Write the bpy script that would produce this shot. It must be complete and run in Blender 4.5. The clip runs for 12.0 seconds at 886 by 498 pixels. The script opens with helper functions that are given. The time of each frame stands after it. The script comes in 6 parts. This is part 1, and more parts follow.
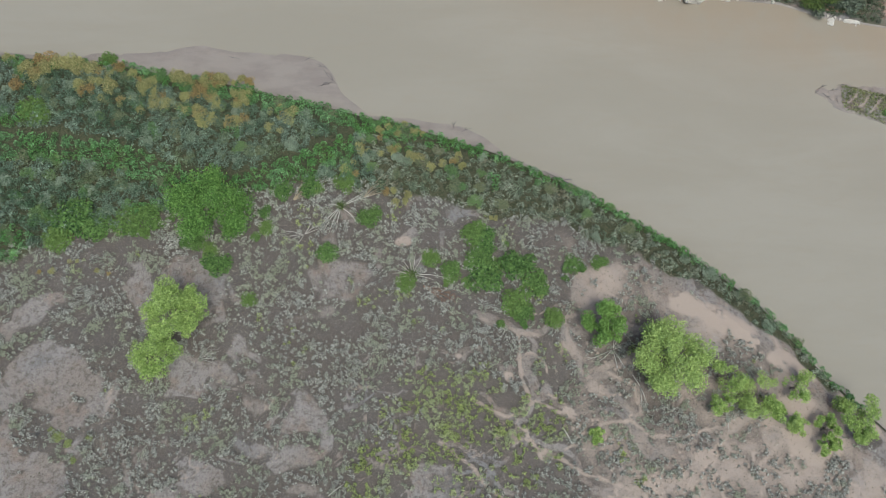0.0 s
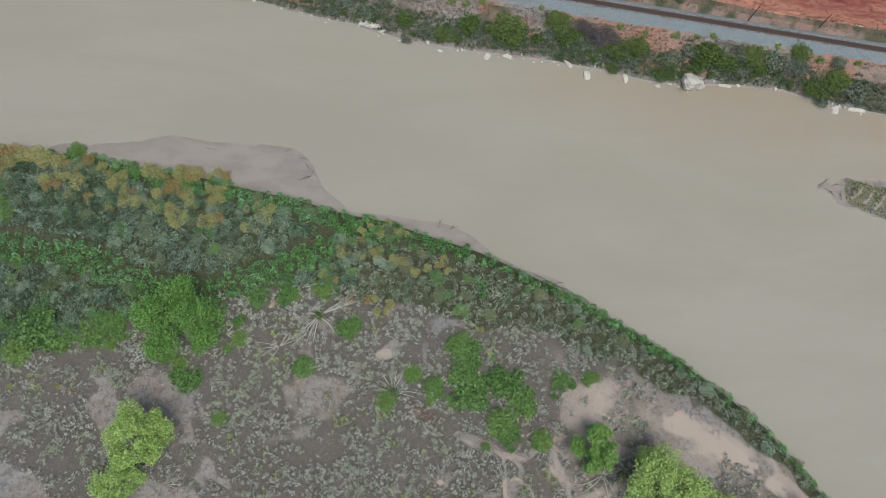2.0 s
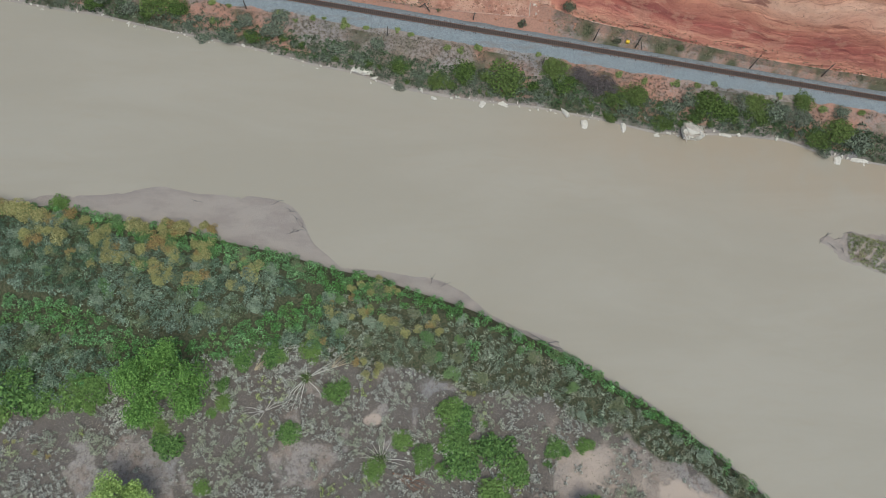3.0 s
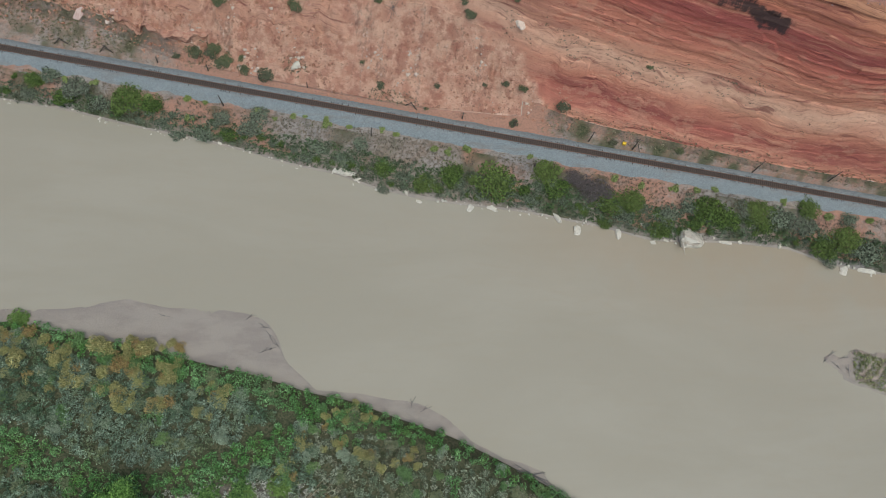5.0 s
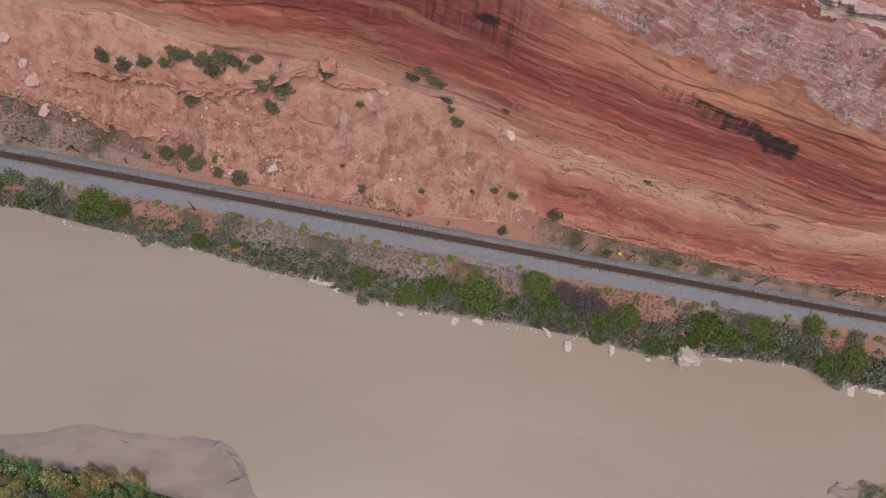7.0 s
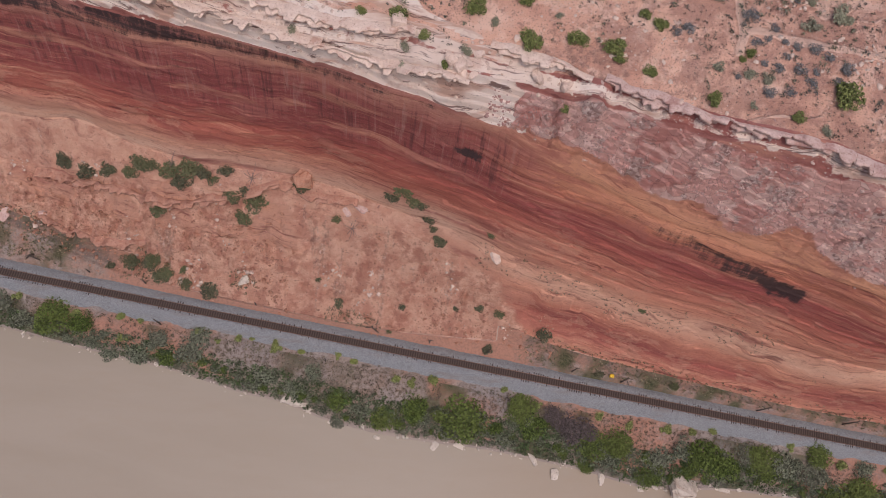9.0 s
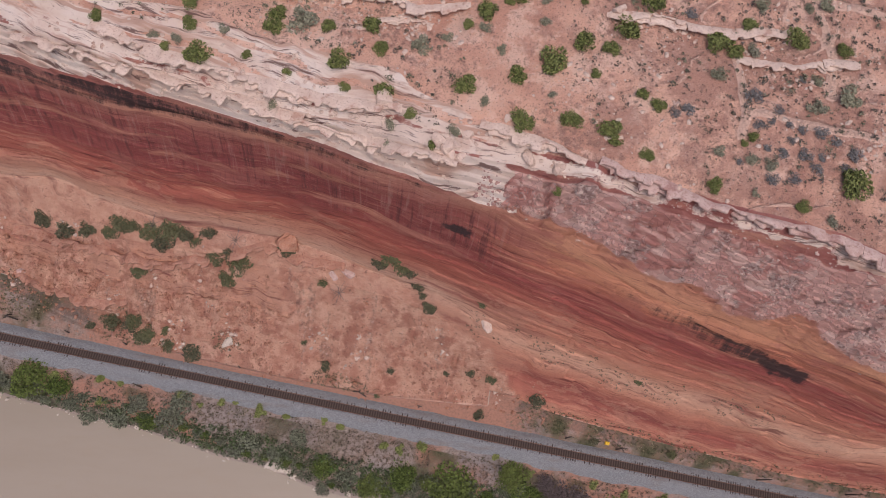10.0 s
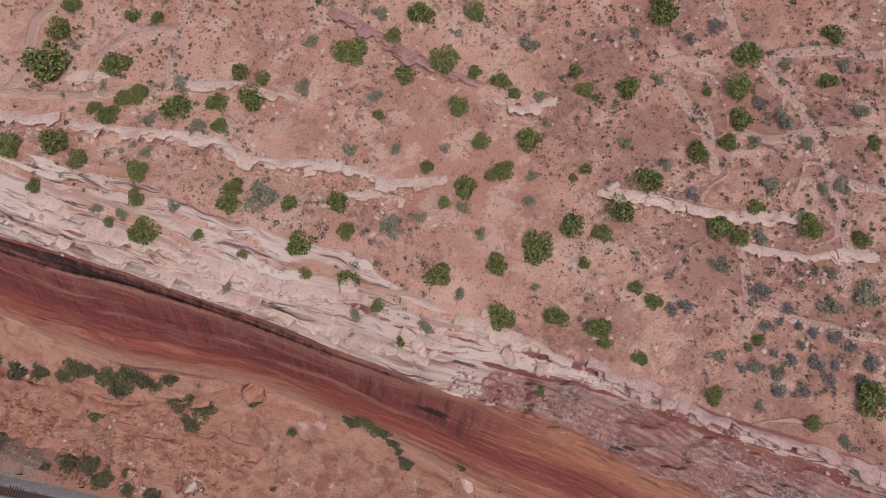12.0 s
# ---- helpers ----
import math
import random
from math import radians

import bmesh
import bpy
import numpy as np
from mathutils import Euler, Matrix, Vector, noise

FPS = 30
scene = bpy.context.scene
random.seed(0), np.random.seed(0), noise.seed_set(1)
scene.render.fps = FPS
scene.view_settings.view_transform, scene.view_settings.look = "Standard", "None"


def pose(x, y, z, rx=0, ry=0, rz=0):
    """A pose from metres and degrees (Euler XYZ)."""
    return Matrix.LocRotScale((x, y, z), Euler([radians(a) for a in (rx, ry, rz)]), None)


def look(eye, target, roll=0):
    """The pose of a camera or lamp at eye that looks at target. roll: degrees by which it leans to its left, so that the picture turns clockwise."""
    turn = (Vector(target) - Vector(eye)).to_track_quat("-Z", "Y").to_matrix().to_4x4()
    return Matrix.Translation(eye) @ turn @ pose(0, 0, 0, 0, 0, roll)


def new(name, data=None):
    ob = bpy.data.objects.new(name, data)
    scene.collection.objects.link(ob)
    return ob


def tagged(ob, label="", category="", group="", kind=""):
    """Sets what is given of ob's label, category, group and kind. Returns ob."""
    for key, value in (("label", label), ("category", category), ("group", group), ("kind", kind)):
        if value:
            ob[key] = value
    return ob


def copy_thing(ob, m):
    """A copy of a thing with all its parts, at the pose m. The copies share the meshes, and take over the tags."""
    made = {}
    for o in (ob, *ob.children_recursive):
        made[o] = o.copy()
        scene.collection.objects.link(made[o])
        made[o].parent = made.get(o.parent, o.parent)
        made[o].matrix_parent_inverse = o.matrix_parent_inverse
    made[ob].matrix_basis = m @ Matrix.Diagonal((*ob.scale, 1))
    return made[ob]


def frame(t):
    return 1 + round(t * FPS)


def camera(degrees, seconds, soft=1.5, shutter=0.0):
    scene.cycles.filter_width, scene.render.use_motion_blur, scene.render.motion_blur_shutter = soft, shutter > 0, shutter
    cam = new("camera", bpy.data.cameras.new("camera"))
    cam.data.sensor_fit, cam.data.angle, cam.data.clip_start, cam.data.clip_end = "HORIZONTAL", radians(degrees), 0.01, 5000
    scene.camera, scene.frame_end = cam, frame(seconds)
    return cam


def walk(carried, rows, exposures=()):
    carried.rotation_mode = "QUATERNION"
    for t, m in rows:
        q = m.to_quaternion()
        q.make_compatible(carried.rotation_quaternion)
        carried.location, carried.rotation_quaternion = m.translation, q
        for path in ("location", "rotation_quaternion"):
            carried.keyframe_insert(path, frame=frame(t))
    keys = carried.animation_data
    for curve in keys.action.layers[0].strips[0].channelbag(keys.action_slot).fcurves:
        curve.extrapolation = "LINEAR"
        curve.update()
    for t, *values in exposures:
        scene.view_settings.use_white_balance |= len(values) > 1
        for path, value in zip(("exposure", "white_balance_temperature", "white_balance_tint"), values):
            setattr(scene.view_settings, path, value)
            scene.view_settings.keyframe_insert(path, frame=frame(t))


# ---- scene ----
cam = camera(63.1, 12.0, 0.85)
PATH = [
    (0, (10.68, -0.35, 164.35), (25.90, 50.67, 13.46), 15.66),
    (0.5, (11.68, 5.97, 164.36), (27.05, 57.05, 13.51), 16.00),
    (1, (12.44, 12.57, 164.37), (28.11, 63.64, 13.55), 16.47),
    (1.5, (13.17, 19.29, 164.36), (29.14, 70.42, 13.60), 16.93),
    (2, (13.96, 26.07, 164.36), (30.17, 77.36, 13.67), 17.31),
    (2.5, (14.84, 32.89, 164.36), (31.21, 84.42, 13.78), 17.61),
    (3, (15.84, 39.74, 164.38), (32.27, 91.57, 13.90), 17.80),
    (3.5, (16.93, 46.62, 164.40), (33.32, 98.79, 14.03), 17.91),
    (4, (18.08, 53.56, 164.43), (34.37, 106.04, 14.16), 17.96),
    (4.5, (19.28, 60.57, 164.47), (35.40, 113.31, 14.27), 17.98),
    (5, (20.49, 67.66, 164.51), (36.41, 120.58, 14.36), 17.97),
    (5.5, (21.72, 74.83, 164.55), (37.39, 127.83, 14.40), 17.95),
    (6, (22.95, 82.06, 164.58), (38.35, 135.07, 14.40), 17.93),
    (6.5, (24.19, 89.35, 164.60), (39.27, 142.28, 14.36), 17.92),
    (7, (25.42, 96.69, 164.60), (40.17, 149.46, 14.27), 17.90),
    (7.5, (26.65, 104.05, 164.57), (41.03, 156.62, 14.14), 17.88),
    (8, (27.87, 111.42, 164.52), (41.87, 163.76, 13.98), 17.84),
    (8.5, (29.07, 118.78, 164.45), (42.66, 170.90, 13.78), 17.79),
    (9, (30.22, 126.15, 164.35), (43.41, 178.04, 13.57), 17.74),
    (9.5, (31.31, 133.53, 164.22), (44.11, 185.20, 13.33), 17.68),
    (10, (32.29, 140.95, 164.08), (44.74, 192.40, 13.09), 17.62),
    (10.5, (33.16, 148.43, 163.92), (45.32, 199.67, 12.84), 17.58),
    (11, (33.90, 156.03, 163.77), (45.83, 207.05, 12.59), 17.55),
    (11.5, (34.57, 163.80, 163.62), (46.30, 214.60, 12.35), 17.55),
    (12, (35.24, 171.78, 163.48), (46.75, 222.36, 12.12), 17.55),
]
EXPOSURES = [  # seconds, stops, kelvin, tint: the picture grows darker and warmer as the red cliff comes into view
    (0, 0.09, 6080, -2), (3, 0.06, 6080, -3), (5, -0.05, 6180, -4), (5.5, -0.1, 6270, 1), (6, -0.17, 6580, 6), (6.5, -0.2, 6820, 12),
    (7, -0.21, 6950, 18), (9, -0.24, 7000, 22), (10.5, -0.29, 7050, 24), (12, -0.43, 7100, 24)]
walk(cam, [(t, look(eye, target, roll)) for t, eye, target, roll in PATH], exposures=EXPOSURES)

# ---- light ----
SUN_ELEVATION, SUN_AZIMUTH = radians(68), radians(168)
world = bpy.data.worlds.new("overcast_sky")
scene.world = world
world.use_nodes = True
sky = world.node_tree.nodes.new("ShaderNodeTexSky")
sky.sky_type, sky.sun_disc, sky.sun_elevation, sky.sun_rotation = "NISHITA", False, SUN_ELEVATION, SUN_AZIMUTH
sky.air_density, sky.dust_density, sky.ozone_density = 1.0, 3.0, 1.0
world.node_tree.links.new(sky.outputs[0], world.node_tree.nodes["Background"].inputs[0])
world.node_tree.nodes["Background"].inputs[1].default_value = 0.135
sun = new("sun", bpy.data.lights.new("sun", "SUN"))
sun.data.energy, sun.data.angle, sun.data.color = 2.0, radians(28), (1.0, 0.965, 0.925)
sun.matrix_world = look((0, 0, 300), (-300 * math.cos(SUN_ELEVATION) * math.sin(SUN_AZIMUTH), -300 * math.cos(SUN_ELEVATION) * math.cos(SUN_AZIMUTH),
                                      300 - 300 * math.sin(SUN_ELEVATION)))


# ---- materials ----
class Shade:
    """A small writer of node materials."""

    def __init__(self, name, rough=0.9, specular=0.25):
        self.m = bpy.data.materials.new(name)
        self.m.use_nodes = True
        self.tree = self.m.node_tree
        self.bsdf = self.tree.nodes["Principled BSDF"]
        self.bsdf.inputs["Roughness"].default_value = rough
        self.bsdf.inputs["Specular IOR Level"].default_value = specular
        self.place = self.add("ShaderNodeTexCoord").outputs["Object"]

    def add(self, kind):
        return self.tree.nodes.new(kind)

    def put(self, socket, value):
        if isinstance(value, bpy.types.NodeSocket):
            self.tree.links.new(value, socket)
        elif isinstance(value, (tuple, list)):
            socket.default_value = (*value, 1.0)[:4] if socket.type == "RGBA" else value
        else:
            socket.default_value = value

    def scaled(self, x, y, z, vector=None):
        n = self.add("ShaderNodeMapping")
        self.put(n.inputs["Vector"], vector or self.place)
        n.inputs["Scale"].default_value = (x, y, z)
        return n.outputs[0]

    def noise(self, scale, detail=3.0, rough=0.55, vector=None, warp=0.0):
        n = self.add("ShaderNodeTexNoise")
        self.put(n.inputs["Vector"], vector or self.place)
        for key, value in (("Scale", scale), ("Detail", detail), ("Roughness", rough), ("Distortion", warp)):
            n.inputs[key].default_value = value
        return n.outputs["Fac"]

    def cells(self, scale, vector=None, feature="F1"):
        n = self.add("ShaderNodeTexVoronoi")
        n.feature = feature
        self.put(n.inputs["Vector"], vector or self.place)
        n.inputs["Scale"].default_value = scale
        return n

    def math(self, kind, a, b=0.0, c=0.0):
        n = self.add("ShaderNodeMath")
        n.operation = kind
        for socket, value in zip(n.inputs, (a, b, c)):
            self.put(socket, value)
        return n.outputs[0]

    def step(self, value, low, high, to_low=0.0, to_high=1.0):
        n = self.add("ShaderNodeMapRange")
        n.interpolation_type = "SMOOTHSTEP"
        for socket, v in zip(n.inputs, (value, low, high, to_low, to_high)):
            self.put(socket, v)
        return n.outputs[0]

    def line(self, value, low, high):
        n = self.add("ShaderNodeMapRange")
        for socket, v in zip(n.inputs, (value, low, high)):
            self.put(socket, v)
        return n.outputs[0]

    def join(self, a, b, c=0.0):
        n = self.add("ShaderNodeCombineXYZ")
        for socket, v in zip(n.inputs, (a, b, c)):
            self.put(socket, v)
        return n.outputs[0]

    def times(self, *values):
        out = values[0]
        for v in values[1:]:
            out = self.math("MULTIPLY", out, v)
        return out

    def ramp(self, fac, *stops):
        n = self.add("ShaderNodeValToRGB")
        e = n.color_ramp.elements
        while len(e) < len(stops):
            e.new(0.5)
        for one, (at, colour) in zip(e, stops):
            one.position, one.color = at, (*colour, 1)
        self.put(n.inputs[0], fac)
        return n.outputs[0]

    def mix(self, fac, a, b, blend="MIX"):
        n = self.add("ShaderNodeMix")
        n.data_type, n.blend_type = "RGBA", blend
        self.put(n.inputs[0], fac)
        self.put(n.inputs[6], a)
        self.put(n.inputs[7], b)
        return n.outputs[2]

    def split(self, vector):
        n = self.add("ShaderNodeSeparateXYZ")
        self.put(n.inputs[0], vector)
        return n.outputs

    def mask(self, name):
        n = self.add("ShaderNodeAttribute")
        n.attribute_name = name
        s = self.add("ShaderNodeSeparateColor")
        self.put(s.inputs[0], n.outputs["Color"])
        return (*s.outputs, n.outputs["Alpha"])

    def random_island(self):
        return self.add("ShaderNodeNewGeometry").outputs["Random Per Island"]

    def random_object(self):
        return self.add("ShaderNodeObjectInfo").outputs["Random"]

    def bump(self, height, strength=0.5, distance=0.1):
        n = self.add("ShaderNodeBump")
        n.inputs["Strength"].default_value, n.inputs["Distance"].default_value = strength, distance
        self.put(n.inputs["Height"], height)
        self.put(self.bsdf.inputs["Normal"], n.outputs[0])

    def done(self, colour, rough=None):
        self.put(self.bsdf.inputs["Base Color"], colour)
        if rough is not None:
            self.put(self.bsdf.inputs["Roughness"], rough)
        return self.m


def earth_material():
    s = Shade("bank_soil")
    sand, humus, mud, red = s.mask("soil")
    n = s.add("ShaderNodeAttribute")
    n.attribute_name = "lay"
    brush = s.split(n.outputs["Vector"])[0]
    fine, broad, grit = s.noise(2.2, 6, 0.72), s.noise(0.07, 4), s.noise(7.0, 4, 0.75)
    c = s.mix(s.step(broad, 0.4, 0.6), (0.265, 0.215, 0.185), (0.295, 0.255, 0.235))
    c = s.mix(s.step(s.noise(0.2, 5, 0.65), 0.5, 0.62, 0, 0.6), c, (0.25, 0.175, 0.135))
    c = s.mix(s.step(s.noise(0.05, 3), 0.56, 0.66, 0, 0.6), c, (0.19, 0.185, 0.19))
    litter = s.mix(fine, (0.06, 0.048, 0.042), (0.14, 0.113, 0.096))
    c = s.mix(s.step(s.math("ADD", brush, s.math("MULTIPLY", fine, 0.5)), 0.5, 0.95, 0, 0.85), c, litter)
    c = s.mix(s.step(s.noise(0.9, 6, 0.75), 0.49, 0.6, 0, 0.75), c, (0.13, 0.105, 0.09))
    c = s.mix(s.step(fine, 0.52, 0.7, 0, 0.7), c, (0.10, 0.082, 0.07))
    c = s.mix(s.step(s.noise(3.1, 5, 0.8), 0.54, 0.64, 0, 0.55), c, (0.36, 0.325, 0.275))
    c = s.mix(s.step(s.noise(2.6, 5, 0.8, s.scaled(1, 1, 3)), 0.56, 0.66, 0, 0.7), c, (0.06, 0.05, 0.043))
    c = s.mix(s.step(grit, 0.56, 0.7, 0, 0.6), c, (0.44, 0.40, 0.34))
    c = s.mix(s.step(s.math("ADD", sand, s.math("MULTIPLY", fine, 0.5)), 0.5, 0.95), c, s.mix(fine, (0.46, 0.36, 0.295), (0.40, 0.31, 0.255)))
    soil = s.mix(s.step(fine, 0.4, 0.7), (0.38, 0.20, 0.145), (0.24, 0.145, 0.11))
    c = s.mix(s.step(s.math("ADD", red, s.math("MULTIPLY", s.noise(0.35, 5, 0.7), 0.9)), 0.7, 1.15), c, soil)
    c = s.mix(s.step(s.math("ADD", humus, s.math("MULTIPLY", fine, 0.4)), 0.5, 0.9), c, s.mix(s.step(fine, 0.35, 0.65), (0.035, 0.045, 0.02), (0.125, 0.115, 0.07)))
    c = s.mix(s.step(s.math("ADD", mud, s.math("MULTIPLY", s.noise(0.8, 5), 0.3)), 0.55, 0.8), c,
              s.mix(s.step(s.noise(0.16, 4, 0.6, s.scaled(0.6, 1.3, 1)), 0.42, 0.66), (0.315, 0.265, 0.23), (0.265, 0.22, 0.196)))
    s.bump(s.math("ADD", fine, grit), 0.8, 0.16)
    return s.done(c, s.step(mud, 0.4, 0.9, 0.92, 0.4))


def rock_material():
    s = Shade("red_sandstone")
    rubble, cap, varnish, soil = s.mask("soil")
    n = s.add("ShaderNodeAttribute")
    n.attribute_name = "lay"
    up, back, east = s.split(n.outputs["Vector"])  # metres up the beds, metres behind the rim, 0 west to 1 east
    x, _, z = s.split(s.place)
    fine, broad, grain, mottle = s.noise(1.1, 6, 0.72), s.noise(0.09, 3), s.noise(5.0, 4, 0.75), s.noise(0.35, 6, 0.7)
    level = s.math("MULTIPLY_ADD", s.noise(0.05, 3), 5.0, s.math("SUBTRACT", up, 2.5))
    beds = s.noise(1.0, 4, 0.62, s.join(s.times(x, 0.03), s.times(level, 0.40)), 0.5)
    thin = s.noise(1.0, 6, 0.72, s.join(s.times(x, 0.075), s.times(level, 1.35)), 0.35)
    hair = s.noise(1.0, 5, 0.75, s.join(s.times(x, 0.25), s.times(level, 4.6)), 0.4)
    calm = s.step(s.noise(1.0, 3, 0.6, s.join(s.times(x, 0.04), s.times(level, 0.16), 5.0)), 0.4, 0.6, 0.45, 1.0)
    # the cliff's beds, west and east
    west = s.ramp(s.line(level, 12, 42), (0.0, (0.56, 0.31, 0.225)), (0.08, (0.66, 0.42, 0.315)), (0.2, (0.56, 0.28, 0.20)), (0.29, (0.45, 0.145, 0.105)), (0.42, (0.41, 0.115, 0.088)),
                  (0.54, (0.30, 0.076, 0.07)), (0.72, (0.27, 0.07, 0.068)), (0.82, (0.33, 0.10, 0.088)), (0.91, (0.43, 0.20, 0.155)), (1.0, (0.38, 0.17, 0.145)))
    right = s.ramp(s.line(level, 0, 46), (0.0, (0.62, 0.32, 0.22)), (0.09, (0.57, 0.245, 0.17)), (0.17, (0.40, 0.12, 0.095)), (0.23, (0.56, 0.235, 0.16)), (0.28, (0.72, 0.43, 0.31)), (0.33, (0.57, 0.25, 0.17)),
                   (0.45, (0.54, 0.20, 0.14)), (0.54, (0.44, 0.13, 0.10)), (0.62, (0.34, 0.088, 0.08)), (0.68, (0.38, 0.11, 0.09)), (0.75, (0.54, 0.205, 0.13)), (0.86, (0.66, 0.325, 0.20)), (0.94, (0.50, 0.22, 0.155)), (1.0, (0.36, 0.15, 0.135)))
    c = s.mix(east, west, right)
    c = s.mix(s.step(beds, 0.52, 0.68, 0, 0.5), c, (0.70, 0.36, 0.235))
    c = s.mix(s.step(beds, 0.47, 0.34, 0, 0.65), c, (0.28, 0.078, 0.07))
    c = s.mix(s.times(calm, s.step(thin, 0.54, 0.68, 0, 0.5)), c, (0.72, 0.38, 0.255))
    c = s.mix(s.times(calm, s.step(thin, 0.47, 0.36, 0, 0.8)), c, (0.17, 0.046, 0.044))
    c = s.mix(s.times(calm, s.step(hair, 0.56, 0.7, 0, 0.35)), c, (0.72, 0.40, 0.28))
    c = s.mix(s.times(calm, s.step(hair, 0.45, 0.32, 0, 0.6)), c, (0.13, 0.036, 0.034))
    spall = s.noise(0.16, 6, 0.7, s.scaled(0.5, 0.6, 1.0))
    c = s.mix(s.step(spall, 0.53, 0.58, 0, 0.45), c, s.mix(s.step(level, 22, 27), (0.58, 0.30, 0.21), (0.40, 0.15, 0.125)))
    c = s.mix(s.step(fine, 0.5, 0.72, 0, 0.4), c, (0.24, 0.085, 0.072))
    c = s.mix(s.step(grain, 0.56, 0.74, 0, 0.3), c, (0.66, 0.34, 0.24))
    # water streaks down the upper wall
    drip = s.noise(1.0, 6, 0.7, s.join(s.times(x, 0.85), s.times(up, 0.07)), 0.25)
    wall = s.times(s.step(up, 25, 31), s.step(up, 41, 37), s.step(east, 0.9, 0.2))
    c = s.mix(s.times(wall, s.step(drip, 0.5, 0.64, 0, 0.75), s.step(beds, 0.62, 0.45)), c, (0.11, 0.042, 0.045))
    c = s.mix(s.times(wall, s.step(drip, 0.46, 0.32, 0, 0.45)), c, (0.47, 0.27, 0.235))
    # loose rubble: blocks with dark joints
    warped = s.add("ShaderNodeVectorMath")
    warped.operation = "MULTIPLY_ADD"
    s.put(warped.inputs[0], s.add("ShaderNodeTexNoise").outputs["Color"])
    s.put(warped.inputs[1], (1.6, 1.6, 1.6))
    s.put(warped.inputs[2], s.place)
    big, small = s.cells(0.42, warped.outputs[0]), s.cells(1.9, warped.outputs[0])
    joint = s.cells(0.42, warped.outputs[0], "DISTANCE_TO_EDGE").outputs["Distance"]
    joint_small = s.cells(1.9, warped.outputs[0], "DISTANCE_TO_EDGE").outputs["Distance"]
    loose = s.mix(s.step(mottle, 0.38, 0.62), (0.61, 0.30, 0.215), (0.78, 0.48, 0.36))
    loose = s.mix(s.math("MULTIPLY", s.split(big.outputs["Color"])[0], 0.3), loose, (0.70, 0.44, 0.32))
    loose = s.mix(s.step(s.noise(0.22, 5, 0.65), 0.52, 0.6, 0, 0.6), loose, (0.43, 0.175, 0.125))
    loose = s.mix(s.step(fine, 0.57, 0.68, 0, 0.75), loose, (0.22, 0.09, 0.068))
    # chutes of grey and pale debris down the slope
    chute = s.step(s.math("MULTIPLY_ADD", fine, 0.35, s.noise(1.0, 4, 0.6, s.join(s.times(x, 0.22), s.times(up, 0.07), 3.0))), 0.75, 0.86)
    pebble = s.split(small.outputs["Color"])[1]
    debris = s.ramp(pebble, (0.0, (0.16, 0.095, 0.08)), (0.55, (0.34, 0.20, 0.155)), (0.85, (0.50, 0.34, 0.27)), (1.0, (0.74, 0.62, 0.55)))
    loose = s.mix(s.times(chute, 0.55), loose, debris)
    loose = s.mix(s.step(grain, 0.6, 0.72, 0, 0.6), loose, (0.74, 0.53, 0.44))
    loose = s.mix(s.step(s.noise(3.0, 4, 0.7), 0.6, 0.68, 0, 0.6), loose, (0.17, 0.085, 0.065))
    # broken pinkish blocks below the rim
    slabs = s.mix(s.split(big.outputs["Color"])[0], (0.66, 0.365, 0.32), (0.82, 0.59, 0.53))
    slabs = s.mix(s.step(s.noise(0.14, 4, 0.6, s.scaled(0.6, 1, 1)), 0.53, 0.6, 0, 0.75), slabs, (0.52, 0.215, 0.185))
    gravel = s.ramp(pebble, (0.0, (0.22, 0.135, 0.125)), (0.5, (0.50, 0.36, 0.33)), (1.0, (0.76, 0.64, 0.59)))
    slabs = s.mix(s.step(s.noise(0.22, 5, 0.65), 0.55, 0.62, 0, 0.8), slabs, gravel)
    slabs = s.mix(s.step(fine, 0.56, 0.7, 0, 0.5), slabs, (0.27, 0.12, 0.11))
    slabs = s.mix(s.step(joint, 0.025, 0.0, 0, 0.45), slabs, (0.16, 0.07, 0.065))
    loose = s.mix(s.step(up, 39, 42), loose, slabs)
    c = s.mix(s.step(s.math("ADD", rubble, s.math("MULTIPLY", fine, 0.5)), 0.55, 0.9), c, loose)
    # pale cap rock in sweeping beds
    sweep = s.math("MULTIPLY_ADD", s.noise(0.06, 3), 7.0, back)
    leaf_beds = s.noise(1.0, 6, 0.72, s.join(s.times(x, 0.09), s.times(sweep, 1.25), s.times(z, 0.25)), 0.3)
    layer = s.noise(1.0, 4, 0.6, s.join(s.times(x, 0.05), s.times(sweep, 0.35), 2.0), 0.4)
    pale = s.mix(s.step(broad, 0.4, 0.6), (0.78, 0.64, 0.555), (0.85, 0.745, 0.67))
    pale = s.mix(s.step(layer, 0.5, 0.6, 0, 0.85), pale, (0.56, 0.345, 0.265))
    pale = s.mix(s.step(mottle, 0.54, 0.66, 0, 0.55), pale, (0.60, 0.40, 0.325))
    pale = s.mix(s.step(leaf_beds, 0.46, 0.37, 0, 0.9), pale, (0.17, 0.092, 0.08))
    pale = s.mix(s.step(leaf_beds, 0.58, 0.72, 0, 0.5), pale, (0.86, 0.77, 0.70))
    pale = s.mix(s.step(fine, 0.56, 0.74, 0, 0.5), pale, (0.44, 0.31, 0.265))
    c = s.mix(s.step(s.math("ADD", cap, s.math("MULTIPLY", s.math("SUBTRACT", layer, mottle), 1.1)), 0.42, 0.58), c, pale)
    # red sand with grit and dark crust
    dirt = s.mix(s.step(s.noise(0.06, 4, 0.6), 0.4, 0.62), (0.74, 0.455, 0.345), (0.60, 0.325, 0.24))
    dirt = s.mix(s.step(s.noise(0.17, 5, 0.65), 0.5, 0.6, 0, 0.75), dirt, (0.80, 0.565, 0.455))
